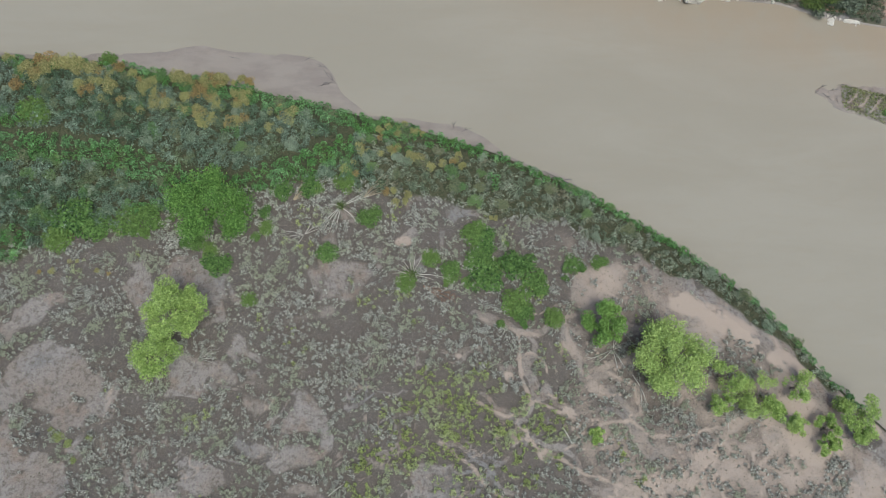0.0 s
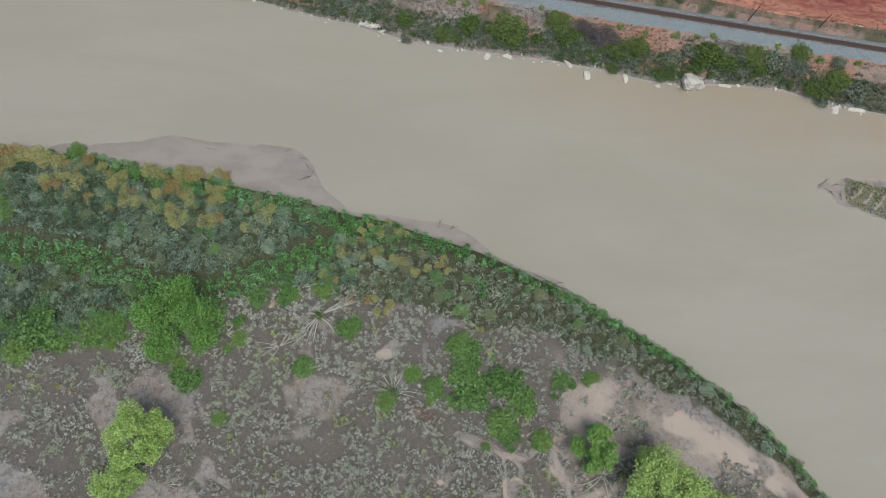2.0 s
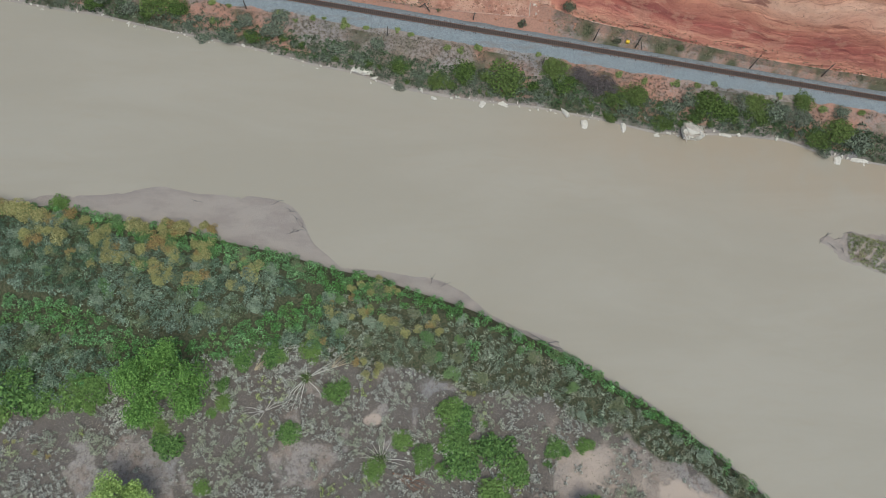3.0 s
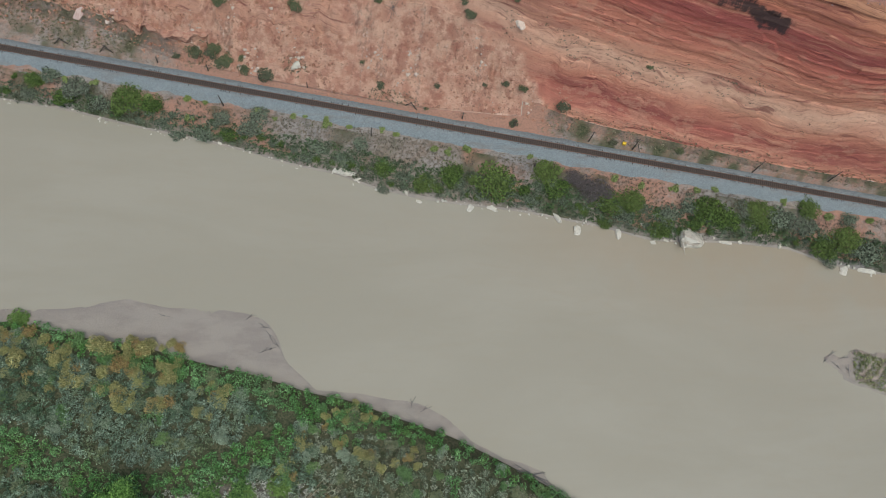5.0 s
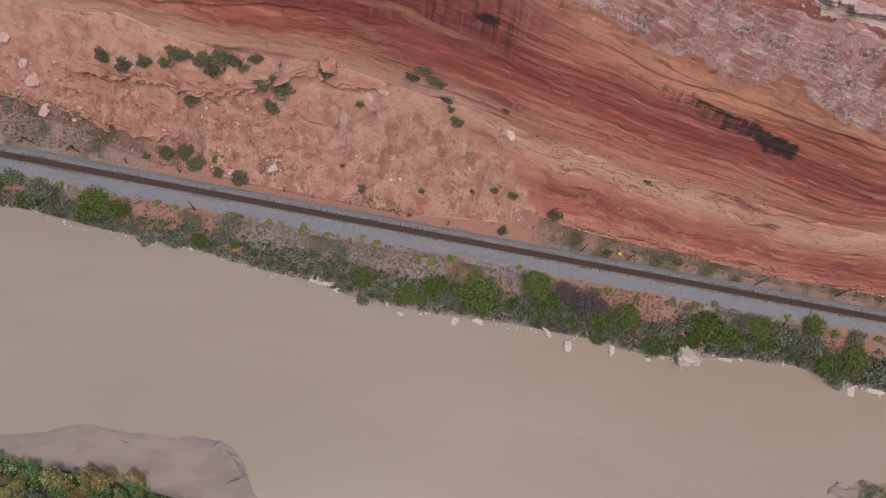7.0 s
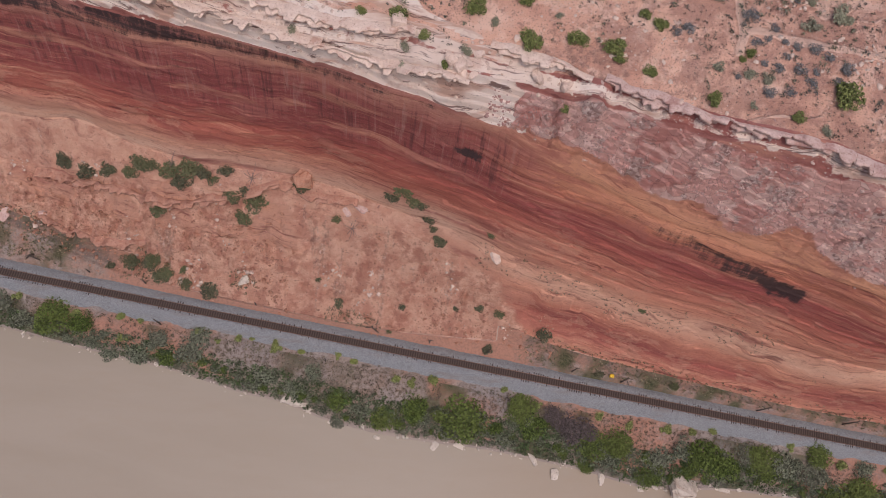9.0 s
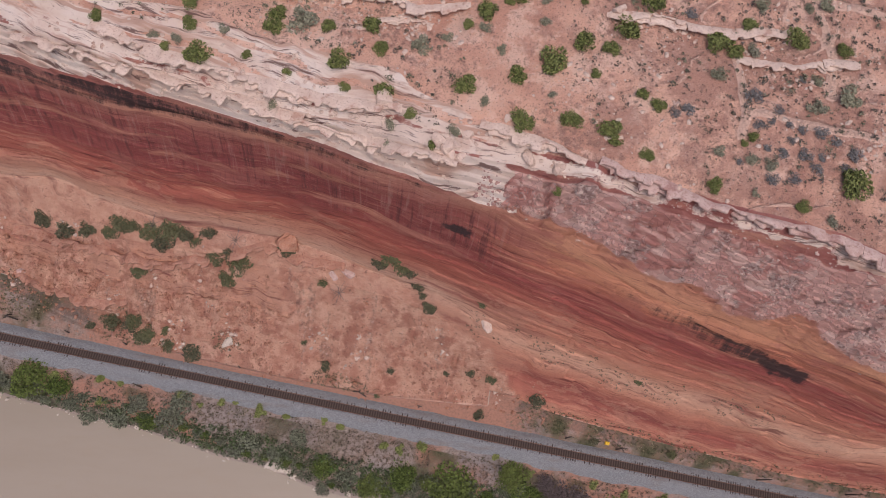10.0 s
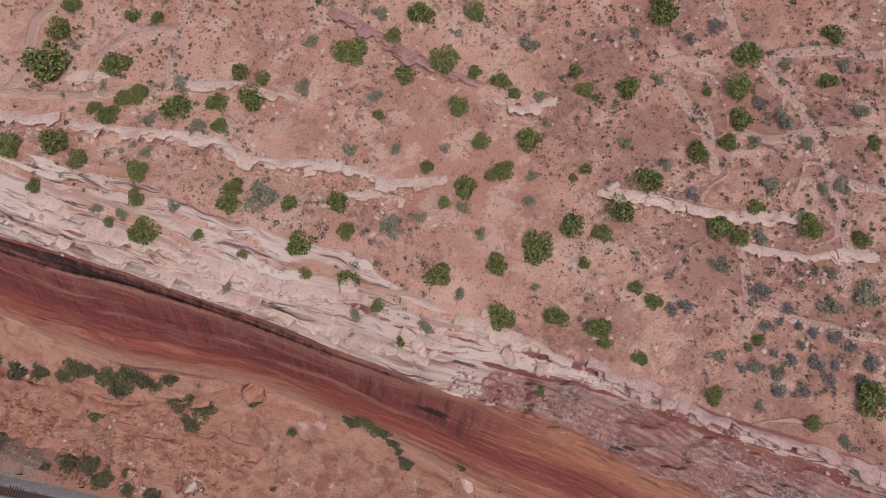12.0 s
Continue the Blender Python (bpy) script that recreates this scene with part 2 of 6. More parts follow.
    dirt = s.mix(s.step(s.math("MULTIPLY_ADD", east, 0.16, s.noise(0.11, 6, 0.72)), 0.58, 0.7, 0, 0.75), dirt, (0.42, 0.225, 0.175))
    dirt = s.mix(s.step(mottle, 0.52, 0.68, 0, 0.5), dirt, (0.66, 0.46, 0.375))
    dirt = s.mix(s.step(s.math("ADD", s.noise(0.8, 6, 0.78), s.math("MULTIPLY", broad, 0.4)), 0.70, 0.88, 0, 0.8), dirt, (0.29, 0.17, 0.14))
    dirt = s.mix(s.step(grain, 0.58, 0.68, 0, 0.65), dirt, (0.74, 0.57, 0.49))
    dirt = s.mix(s.step(s.noise(3.2, 4, 0.75), 0.57, 0.66, 0, 0.85), dirt, (0.19, 0.115, 0.095))
    dirt = s.mix(s.step(s.math("ADD", rubble, s.math("MULTIPLY", fine, 0.3)), 0.5, 0.8, 0, 0.9), dirt, (0.84, 0.585, 0.47))
    c = s.mix(s.step(s.math("ADD", soil, s.math("MULTIPLY", s.noise(0.5, 6, 0.7), 0.5)), 0.63, 0.77), c, dirt)
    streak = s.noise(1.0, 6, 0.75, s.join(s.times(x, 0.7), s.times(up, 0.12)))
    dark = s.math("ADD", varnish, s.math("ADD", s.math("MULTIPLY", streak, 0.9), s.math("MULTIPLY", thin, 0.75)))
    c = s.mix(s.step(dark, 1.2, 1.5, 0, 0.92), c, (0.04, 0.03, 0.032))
    rough = s.math("ADD", s.math("MULTIPLY", s.math("ADD", thin, hair), 0.6), s.math("ADD", fine, s.math("MULTIPLY", grain, 0.7)))
    s.bump(s.math("ADD", rough, s.math("MULTIPLY", s.math("ADD", mottle, s.step(joint_small, 0.0, 0.12, 0, 0.3)), s.math("MULTIPLY", rubble, 2.0))), 1.0, 0.4)
    return s.done(c, 0.92)


def leaf_material(name, dark, light, other=None, rough=0.75):
    s = Shade(name, rough, 0.2)
    c = s.mix(s.random_island(), dark, light)
    c = s.mix(s.step(s.random_object(), 0.2, 1.0, 0.0, 0.45), c, other or light)
    return s.done(c)


def patchy_leaf_material(name, a, b, c3, scale=0.12, rough=0.75):
    """Leaves whose hue changes from stand to stand."""
    s = Shade(name, rough, 0.2)
    c = s.mix(s.step(s.noise(scale, 4, 0.6), 0.36, 0.64), a, b)
    c = s.mix(s.step(s.noise(scale * 2.3, 3), 0.5, 0.7, 0, 0.8), c, c3)
    # random light and dark patches paint in lit clump tops and shaded gaps
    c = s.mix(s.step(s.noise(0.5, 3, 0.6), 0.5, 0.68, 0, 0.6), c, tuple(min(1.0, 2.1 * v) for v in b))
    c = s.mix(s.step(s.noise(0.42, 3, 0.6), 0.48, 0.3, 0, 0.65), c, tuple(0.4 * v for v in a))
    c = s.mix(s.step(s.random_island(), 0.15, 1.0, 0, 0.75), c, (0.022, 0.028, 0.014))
    return s.done(c)


def wood_material(name, a, b):
    s = Shade(name, 0.85)
    c = s.mix(s.noise(3.0, 5, 0.6, s.scaled(4, 4, 0.6)), a, b)
    s.bump(s.noise(12, 4), 0.4, 0.03)
    return s.done(c)


def stone_material(name, a, b, c3):
    s = Shade(name, 0.85)
    c = s.mix(s.step(s.noise(0.9, 5, 0.65), 0.35, 0.65), a, b)
    c = s.mix(s.step(s.noise(0.45, 6, 0.7), 0.5, 0.66, 0, 0.85), c, c3)
    c = s.mix(s.step(s.noise(2.6, 5, 0.75), 0.5, 0.72, 0, 0.7), c, tuple(0.55 * v for v in c3))
    s.bump(s.noise(3.0, 6, 0.75), 0.8, 0.2)
    return s.done(c)


def ballast_material():
    s = Shade("ballast_stone", 0.9)
    v = s.cells(7.0)
    c = s.ramp(s.split(v.outputs["Color"])[0], (0.0, (0.15, 0.162, 0.172)), (0.5, (0.205, 0.222, 0.235)), (1.0, (0.27, 0.285, 0.295)))
    c = s.mix(s.step(s.noise(0.5, 5, 0.65, s.scaled(0.2, 1, 1)), 0.5, 0.75, 0, 0.6), c, (0.19, 0.16, 0.145))
    s.bump(v.outputs["Distance"], 1.0, 0.08)
    return s.done(c)


def water_material():
    s = Shade("silty_water", 0.32, 0.4)
    flow = s.scaled(0.25, 1.0, 1.0)
    c = s.mix(s.step(s.noise(0.05, 4, 0.6, flow, 0.6), 0.35, 0.7), (0.305, 0.265, 0.21), (0.328, 0.287, 0.232))
    c = s.mix(s.step(s.noise(0.35, 5, 0.6, flow, 1.0), 0.45, 0.75, 0, 0.25), c, (0.305, 0.255, 0.192))
    x, y, _ = s.split(s.place)
    silt = s.times(s.step(s.math("MULTIPLY_ADD", x, 0.14, y), 116, 145), s.step(x, 30, 95))
    c = s.mix(s.times(silt, s.step(s.noise(0.06, 4, 0.6), 0.25, 0.6), 0.4), c, (0.325, 0.235, 0.155))
    s.bump(s.math("ADD", s.noise(0.9, 4, 0.6, flow, 0.8), s.math("MULTIPLY", s.noise(0.12, 3, 0.5, flow, 1.2), 2.0)), 0.06, 0.1)
    return s.done(c)


EARTH, ROCK, WATER, BALLAST = earth_material(), rock_material(), water_material(), ballast_material()
CREAM_STONE = stone_material("cream_sandstone", (0.62, 0.48, 0.405), (0.72, 0.595, 0.515), (0.47, 0.29, 0.23))
ORANGE_STONE = stone_material("orange_sandstone", (0.40, 0.20, 0.143), (0.48, 0.28, 0.212), (0.26, 0.115, 0.0848))
PINK_STONE = stone_material("pink_sandstone", (0.38, 0.215, 0.19), (0.48, 0.32, 0.29), (0.27, 0.13, 0.115))
RIM_STONE = stone_material("pale_pink_sandstone", (0.50, 0.34, 0.30), (0.62, 0.48, 0.435), (0.36, 0.195, 0.17))
GREY_STONE = stone_material("pale_boulder_stone", (0.52, 0.465, 0.40), (0.66, 0.60, 0.53), (0.36, 0.29, 0.235))
BARK = wood_material("grey_bark", (0.16, 0.125, 0.10), (0.27, 0.225, 0.19))
BLEACHED = wood_material("bleached_wood", (0.52, 0.47, 0.40), (0.68, 0.63, 0.56))
TIE_WOOD = wood_material("creosoted_wood", (0.03, 0.021, 0.018), (0.06, 0.042, 0.035))
POLE_WOOD = wood_material("weathered_pole_wood", (0.06, 0.05, 0.045), (0.11, 0.09, 0.08))
LEAF = {
    "juniper": leaf_material("juniper_leaf", (0.012, 0.02, 0.006), (0.27, 0.315, 0.11), (0.20, 0.225, 0.085)),
    "pale": leaf_material("sagebrush_leaf", (0.09, 0.09, 0.062), (0.40, 0.40, 0.30), (0.26, 0.265, 0.175)),
    "grey": leaf_material("grey_brush_twig", (0.06, 0.058, 0.056), (0.31, 0.305, 0.305), (0.17, 0.16, 0.155)),
    "olive": leaf_material("dark_olive_leaf", (0.03, 0.034, 0.02), (0.17, 0.17, 0.11), (0.15, 0.17, 0.075)),
    "bank": leaf_material("willow_leaf", (0.01, 0.02, 0.006), (0.145, 0.21, 0.052), (0.13, 0.155, 0.05)),
    "drab": leaf_material("drab_brush_leaf", (0.02, 0.025, 0.016), (0.23, 0.26, 0.185), (0.12, 0.115, 0.09)),
    "tree": leaf_material("cottonwood_leaf", (0.05, 0.11, 0.022), (0.24, 0.40, 0.10), (0.24, 0.36, 0.09)),
    "lime": leaf_material("pale_cottonwood_leaf", (0.13, 0.21, 0.04), (0.46, 0.58, 0.18), (0.42, 0.50, 0.17)),
    "green": leaf_material("bright_bush_leaf", (0.022, 0.052, 0.014), (0.175, 0.285, 0.08), (0.20, 0.265, 0.07)),
    "tamarisk": leaf_material("tamarisk_leaf", (0.13, 0.125, 0.045), (0.60, 0.54, 0.25), (0.44, 0.42, 0.17)),
    "rust": leaf_material("rusty_tamarisk_leaf", (0.15, 0.10, 0.04), (0.54, 0.38, 0.17), (0.46, 0.36, 0.15)),
}

# ---- the lie of the land ----

def rail_y(x):
    return 160.9 - 0.1372 * x


def smooth_curve(knots, width=5.0):
    """A smooth line through (x, value) knots, as a function of x."""
    kx, kv = np.array(knots, float).T

    def at(x):
        x = np.asarray(x, float)
        offsets = np.linspace(-width, width, 7)
        weights = np.array([1, 3, 5, 6, 5, 3, 1]) / 24
        return sum(w * np.interp(x + o, kx, kv) for o, w in zip(offsets, weights))
    return at


shore_near = smooth_curve([(-3000, 330), (-400, 135), (-81, 106.5), (-55, 105.2), (-42, 102.3), (-28, 100.2), (-17, 97.1), (-5, 94.6), (9, 90.5),
                           (17, 89.2), (28, 85.4), (40, 81.6), (52, 76), (63, 70.4), (72.5, 64.5), (86, 56.2), (96, 48), (106, 39.3), (114, 28),
                           (119, 22), (124, 17), (140, 0), (180, -40), (400, -80), (3000, -500)], 3)
bar_line = smooth_curve([(-70, 103), (-60, 107.3), (-46, 108), (-39, 109.6), (-33, 110.4), (-25, 108.8), (-14.5, 109), (-8, 108.3), (-3, 106.6), (0.2, 103), (2.2, 97.5),
                         (9.5, 91), (22, 89.9), (33, 88.2), (40, 84.6), (45, 79.8), (52, 76.5), (60, 74.2), (67, 64), (85, 20), (400, -900)], 1.2)


def bar_edge(x):
    """The outer edge of the wet mud bars along the near shore."""
    return np.maximum(shore_near(x) + 0.4, bar_line(x))


shore_far = smooth_curve([(-3000, 540), (-400, 205), (-66, 159.1), (-53, 157.4), (-39.5, 154.4), (-26, 152), (-12.7, 149.5), (1, 145.7), (10.5, 144.3),
                          (20, 140.9), (31, 138.6), (42, 137.4), (56, 136.4), (68.4, 134.5), (78, 133), (91, 129.8), (98, 129.8), (112, 130.2),
                          (127, 129.1), (138, 125.2), (150, 123.4), (400, 84), (3000, -270)], 3)
near_top = smooth_curve([(-400, 1.6), (-60, 1.9), (-25, 2.6), (0, 4.0), (15, 4.8), (40, 5.8), (75, 6.0), (110, 6.3), (400, 6.3)], 6)
toe_y = smooth_curve([(-3000, 590), (-400, 229), (-53, 178), (-40, 174.5), (-27.7, 169.8), (-3, 165.2), (22, 161.6), (34, 160.4), (59, 160), (72, 155.9),
                      (98, 151.2), (124, 147.2), (145, 144.6), (400, 109), (3000, -246)])
lip_y = smooth_curve([(-3000, 615), (-400, 251), (-45, 190), (-25, 187), (-10, 185), (0, 184.3), (14, 182.5), (24, 179.5), (32, 178.4), (43, 175.2),
                      (53, 171.6), (63, 168.8), (81, 163.4), (101, 159.3), (122, 153.4), (400, 116), (3000, -238)])
lip_z = smooth_curve([(-400, 13), (-45, 13.5), (-25, 20), (-10, 21.3), (0, 20), (14, 22), (24, 22.5), (32, 23.8), (43, 22), (53, 22), (122, 21), (400, 21)])
back_y = smooth_curve([(-3000, 621), (-400, 257), (-45, 197), (-34, 197), (-25, 193), (-11, 189.2), (3, 188.6), (14, 187.4), (22, 185), (32, 181.5),
                       (43, 178.3), (53, 174.3), (63, 171), (81, 165.3), (101, 161.3), (122, 155.9), (400, 118), (3000, -236)])
back_z = smooth_curve([(-400, 23), (-45, 22.5), (-34, 25), (-25, 24.5), (3, 25), (22, 25.5), (43, 27), (400, 27)])
brow_y = smooth_curve([(-3000, 632), (-400, 268), (-45, 206.8), (-30, 203.4), (-16, 200.0), (-3, 197.7), (12, 193.8), (32, 188.0), (47, 184.3), (61, 180.7),
                       (80, 173.8), (101, 167.2), (122, 160.2), (400, 122), (3000, -232)])
brow_z = smooth_curve([(-400, 49), (-45, 50.5), (-30, 52), (-16, 53), (-3, 55.6), (12, 58.4), (32, 60.4), (47, 59), (61, 55), (80, 52.5), (101, 53), (400, 53)])
rim_y = smooth_curve([(-3000, 638), (-400, 274), (-45, 212), (-9, 202.2), (9, 197.4), (26, 194), (41, 189.4), (50, 188.8), (60, 187.4), (67, 186.2), (80, 181.6),
                      (94, 178.4), (110, 172.4), (125, 166), (400, 128), (3000, -226)], 4)
rim_z = smooth_curve([(-400, 57), (-45, 58.5), (-9, 62.3), (9, 63.4), (26, 65), (41, 66.4), (50, 67), (67, 68.2), (80, 70), (94, 72), (110, 72.8), (400, 73)])


def mesa_z(x, y):
    """The plain on top of the cliff."""
    return 71.2 + 0.1 * (np.clip(x, -120, 220) - 50) + 0.137 * (np.clip(y, 100, 330) - 205) - 0.0006 * np.clip(y - 205, 0, 125) ** 2


BANDS = (  # the lines that cross the land from the near plain to the mesa: y, z
    (lambda x: shore_near(x) - 115, near_top),
    (lambda x: shore_near(x) - 14, near_top),
    (lambda x: shore_near(x) - 4, lambda x: 0.62 * near_top(x)),
    (shore_near, lambda x: 0 * x + 0.1),
    (bar_edge, lambda x: 0 * x + 0.03),
    (lambda x: bar_edge(x) + 5, lambda x: 0 * x - 0.7),
    (lambda x: (shore_near(x) + shore_far(x)) / 2, lambda x: 0 * x - 1.6),
    (lambda x: shore_far(x) - 3, lambda x: 0 * x - 0.8),
    (shore_far, lambda x: 0 * x - 0.05),
    (lambda x: shore_far(x) + 2.2, lambda x: 0 * x + 1.3),
    (lambda x: np.maximum(shore_far(x) + 5.0, rail_y(x) - 8.5), lambda x: 0 * x + 4.0),
    (lambda x: rail_y(x) - 4.3, lambda x: 0 * x + 4.7),
    (lambda x: rail_y(x) - 2.5, lambda x: 0 * x + 5.55),
    (lambda x: rail_y(x) + 2.5, lambda x: 0 * x + 5.6),
    (toe_y, lambda x: 0 * x + 7.0),
    (lambda x: 0.72 * toe_y(x) + 0.28 * lip_y(x), lambda x: 7.0 + 0.08 * (lip_z(x) - 7)),
    (lambda x: 0.38 * toe_y(x) + 0.62 * lip_y(x), lambda x: 7.0 + 0.42 * (lip_z(x) - 7)),
    (lip_y, lip_z),
    (back_y, back_z),
    (brow_y, brow_z),
    (rim_y, rim_z),
    (lambda x: rim_y(x) + 9, lambda x: mesa_z(x, rim_y(x) + 9)),
    (lambda x: rim_y(x) + 90, lambda x: mesa_z(x, rim_y(x) + 90)),
)


def island_shape(x, y):
    """Metres inside the low island in the river, and inside its grassy mound."""
    wave = 0.7 * np.sin(0.55 * x + 0.3 * y) + 0.4 * np.sin(1.3 * y)
    lower = np.minimum((y - 96 + 0.94 * (x - 136)) / 1.37, (y - 99.1 + 0.42 * (x - 128.4)) / 1.08)
    mud = np.minimum(np.minimum(103.5 - y + 0.3 * wave, lower), (99.3 + 0.86 * (x - 128.4) - y) / 1.3)
    mound = np.minimum(np.minimum(102.4 - 0.25 * (x - 143) - y, lower - 0.9), x - 138.2 - 0.06 * (y - 97) ** 2 + 0.5 * wave)
    return mud, mound


def island_z(x, y):
    """The low island: wet mud with a grassy mound."""
    mud, mound = island_shape(x, y)
    return np.where(mud > 0, -0.05 + 0.05 * np.minimum(mud, 3) + 0.3 * np.clip(mound, 0, 3), -9.0)


def land_z(x, y):
    """The height of the land, without its roughness."""
    x, y = np.broadcast_arrays(np.asarray(x, float), np.asarray(y, float))
    lines = [(a(x), b(x)) for a, b in BANDS]
    z = np.where(y < lines[0][0], lines[0][1], lines[-1][1])
    for (ya, za), (yb, zb) in zip(lines, lines[1:]):
        s = (y - ya) / np.maximum(yb - ya, 1e-6)
        z = np.where((s >= 0) & (s < 1), za + (zb - za) * s, z)
    return np.maximum(z, island_z(x, y))

# ---- tools ----
def lattice(ix, iy, seed):
    n = (ix.astype(np.int64) * 374761393 + iy.astype(np.int64) * 668265263 + seed * 974634777) & 0xFFFFFFFF
    n = ((n ^ (n >> 13)) * 1274126177) & 0xFFFFFFFF
    return ((n ^ (n >> 16)) & 0xFFFF) / 32767.5 - 1


def value_noise(x, y, seed=0):
    ix, iy = np.floor(x), np.floor(y)
    u, v = x - ix, y - iy
    u, v = u * u * (3 - 2 * u), v * v * (3 - 2 * v)
    a, b = lattice(ix, iy, seed), lattice(ix + 1, iy, seed)
    c, d = lattice(ix, iy + 1, seed), lattice(ix + 1, iy + 1, seed)
    return (a * (1 - u) + b * u) * (1 - v) + (c * (1 - u) + d * u) * v


def fbm(x, y, size, octaves=4, seed=0, gain=0.5):
    """Rough noise in -1..1 whose largest bumps are about size metres wide."""
    total, amp, norm = 0, 1.0, 0.0
    for k in range(octaves):
        total = total + amp * value_noise(x / size * 2**k + 17.3 * k, y / size * 2**k - 9.1 * k, seed + k)
        norm += amp
        amp *= gain
    return total / norm


def pieces(x, y, size, seed):
    """Angular pieces of about that size: a random value for each, and where in it a place lies."""
    px, py = x / size, y / size
    best, value, dx, dy = np.full(x.shape, 9.0), 0 * x, 0 * x, 0 * x
    for i in (-1, 0, 1):
        for j in (-1, 0, 1):
            ix, iy = np.floor(px) + i, np.floor(py) + j
            ox, oy = px - ix - 0.5 - 0.42 * lattice(ix, iy, seed), py - iy - 0.5 - 0.42 * lattice(ix, iy, seed + 1)
            near = np.abs(ox) * 0.8 + np.hypot(ox, oy) * 0.5
            take = near < best
            best, value = np.where(take, near, best), np.where(take, lattice(ix, iy, seed + 2), value)
            dx, dy = np.where(take, ox, dx), np.where(take, oy, dy)
    return value, dx * size, dy * size


def blend(v, low, high):
    t = np.clip((v - low) / (high - low), 0, 1)
    return t * t * (3 - 2 * t)


def quick_mesh(name, verts, quads, material, smooth=False):
    """A mesh from arrays of corners and of quads (or triangles)."""
    verts, quads = np.ascontiguousarray(verts, np.float32), np.ascontiguousarray(quads, np.int32)
    m = bpy.data.meshes.new(name)
    sides = quads.shape[1]
    m.vertices.add(len(verts))
    m.vertices.foreach_set("co", verts.ravel())
    m.loops.add(quads.size)
    m.loops.foreach_set("vertex_index", quads.ravel())
    m.polygons.add(len(quads))
    m.polygons.foreach_set("loop_start", np.arange(0, quads.size, sides, dtype=np.int32))
    if smooth:
        m.polygons.foreach_set("use_smooth", np.ones(len(quads), bool))
    for one in material if isinstance(material, (list, tuple)) else [material]:
        m.materials.append(one)
    m.update()
    m.validate()
    return m


def grid_quads(rows, cols):
    i = np.arange(rows * cols).reshape(rows, cols)
    return np.stack([i[:-1, :-1], i[:-1, 1:], i[1:, 1:], i[1:, :-1]], -1).reshape(-1, 4)


def part(name, data, parent, label=""):
    """A mesh as one part of a thing."""
    ob = new(name, data)
    ob.parent = parent
    return tagged(ob, label)


def tube(points, radii, sides=6):
    """A tapered, bent round bar: corners and quads."""
    points = np.array(points, float)
    verts, quads = [], []
    for k, (p, r) in enumerate(zip(points, radii)):
        ahead = points[min(k + 1, len(points) - 1)] - points[max(k - 1, 0)]
        ahead /= np.linalg.norm(ahead) + 1e-9
        side = np.cross(ahead, (0.31, 0.87, 0.38))
        side /= np.linalg.norm(side) + 1e-9
        other = np.cross(ahead, side)
        for a in np.arange(sides) / sides * 2 * math.pi:
            verts.append(p + r * (math.cos(a) * side + math.sin(a) * other))
    for k in range(len(points) - 1):
        for j in range(sides):
            quads.append([k * sides + j, k * sides + (j + 1) % sides, (k + 1) * sides + (j + 1) % sides, (k + 1) * sides + j])
    last, first = (len(points) - 1) * sides, 0
    for base, turn in ((last, 1), (first, -1)):
        for j in range(1, sides - 2, 2):
            quads.append([base, base + j, base + j + 1, base + j + 2][::turn])
    return np.array(verts), np.array(quads)


def joined(pieces):
    verts, quads, at = [], [], 0
    for v, q in pieces:
        verts.append(v)
        quads.append(np.asarray(q) + at)
        at += len(v)
    return np.concatenate(verts), np.concatenate(quads)


def leaves(centres, sizes, rng, flat=0.35):
    """Pointed leaf sprays, one quad each, at the given places."""
    n = len(centres)
    a = rng.normal(size=(n, 3))
    a[:, 2] *= 1 - flat
    a /= np.linalg.norm(a, axis=1)[:, None]
    b = rng.normal(size=(n, 3))
    b[:, 2] *= 1 - flat
    b -= (a * b).sum(1)[:, None] * a
    b /= np.linalg.norm(b, axis=1)[:, None] + 1e-9
    s = np.asarray(sizes, float).reshape(-1, 1)
    wide = 0.42 + 0.25 * rng.random((n, 1))
    verts = np.stack([centres - a * s, centres - b * s * wide, centres + a * s, centres + b * s * wide], 1).reshape(-1, 3)
    return verts, np.arange(4 * n).reshape(n, 4)


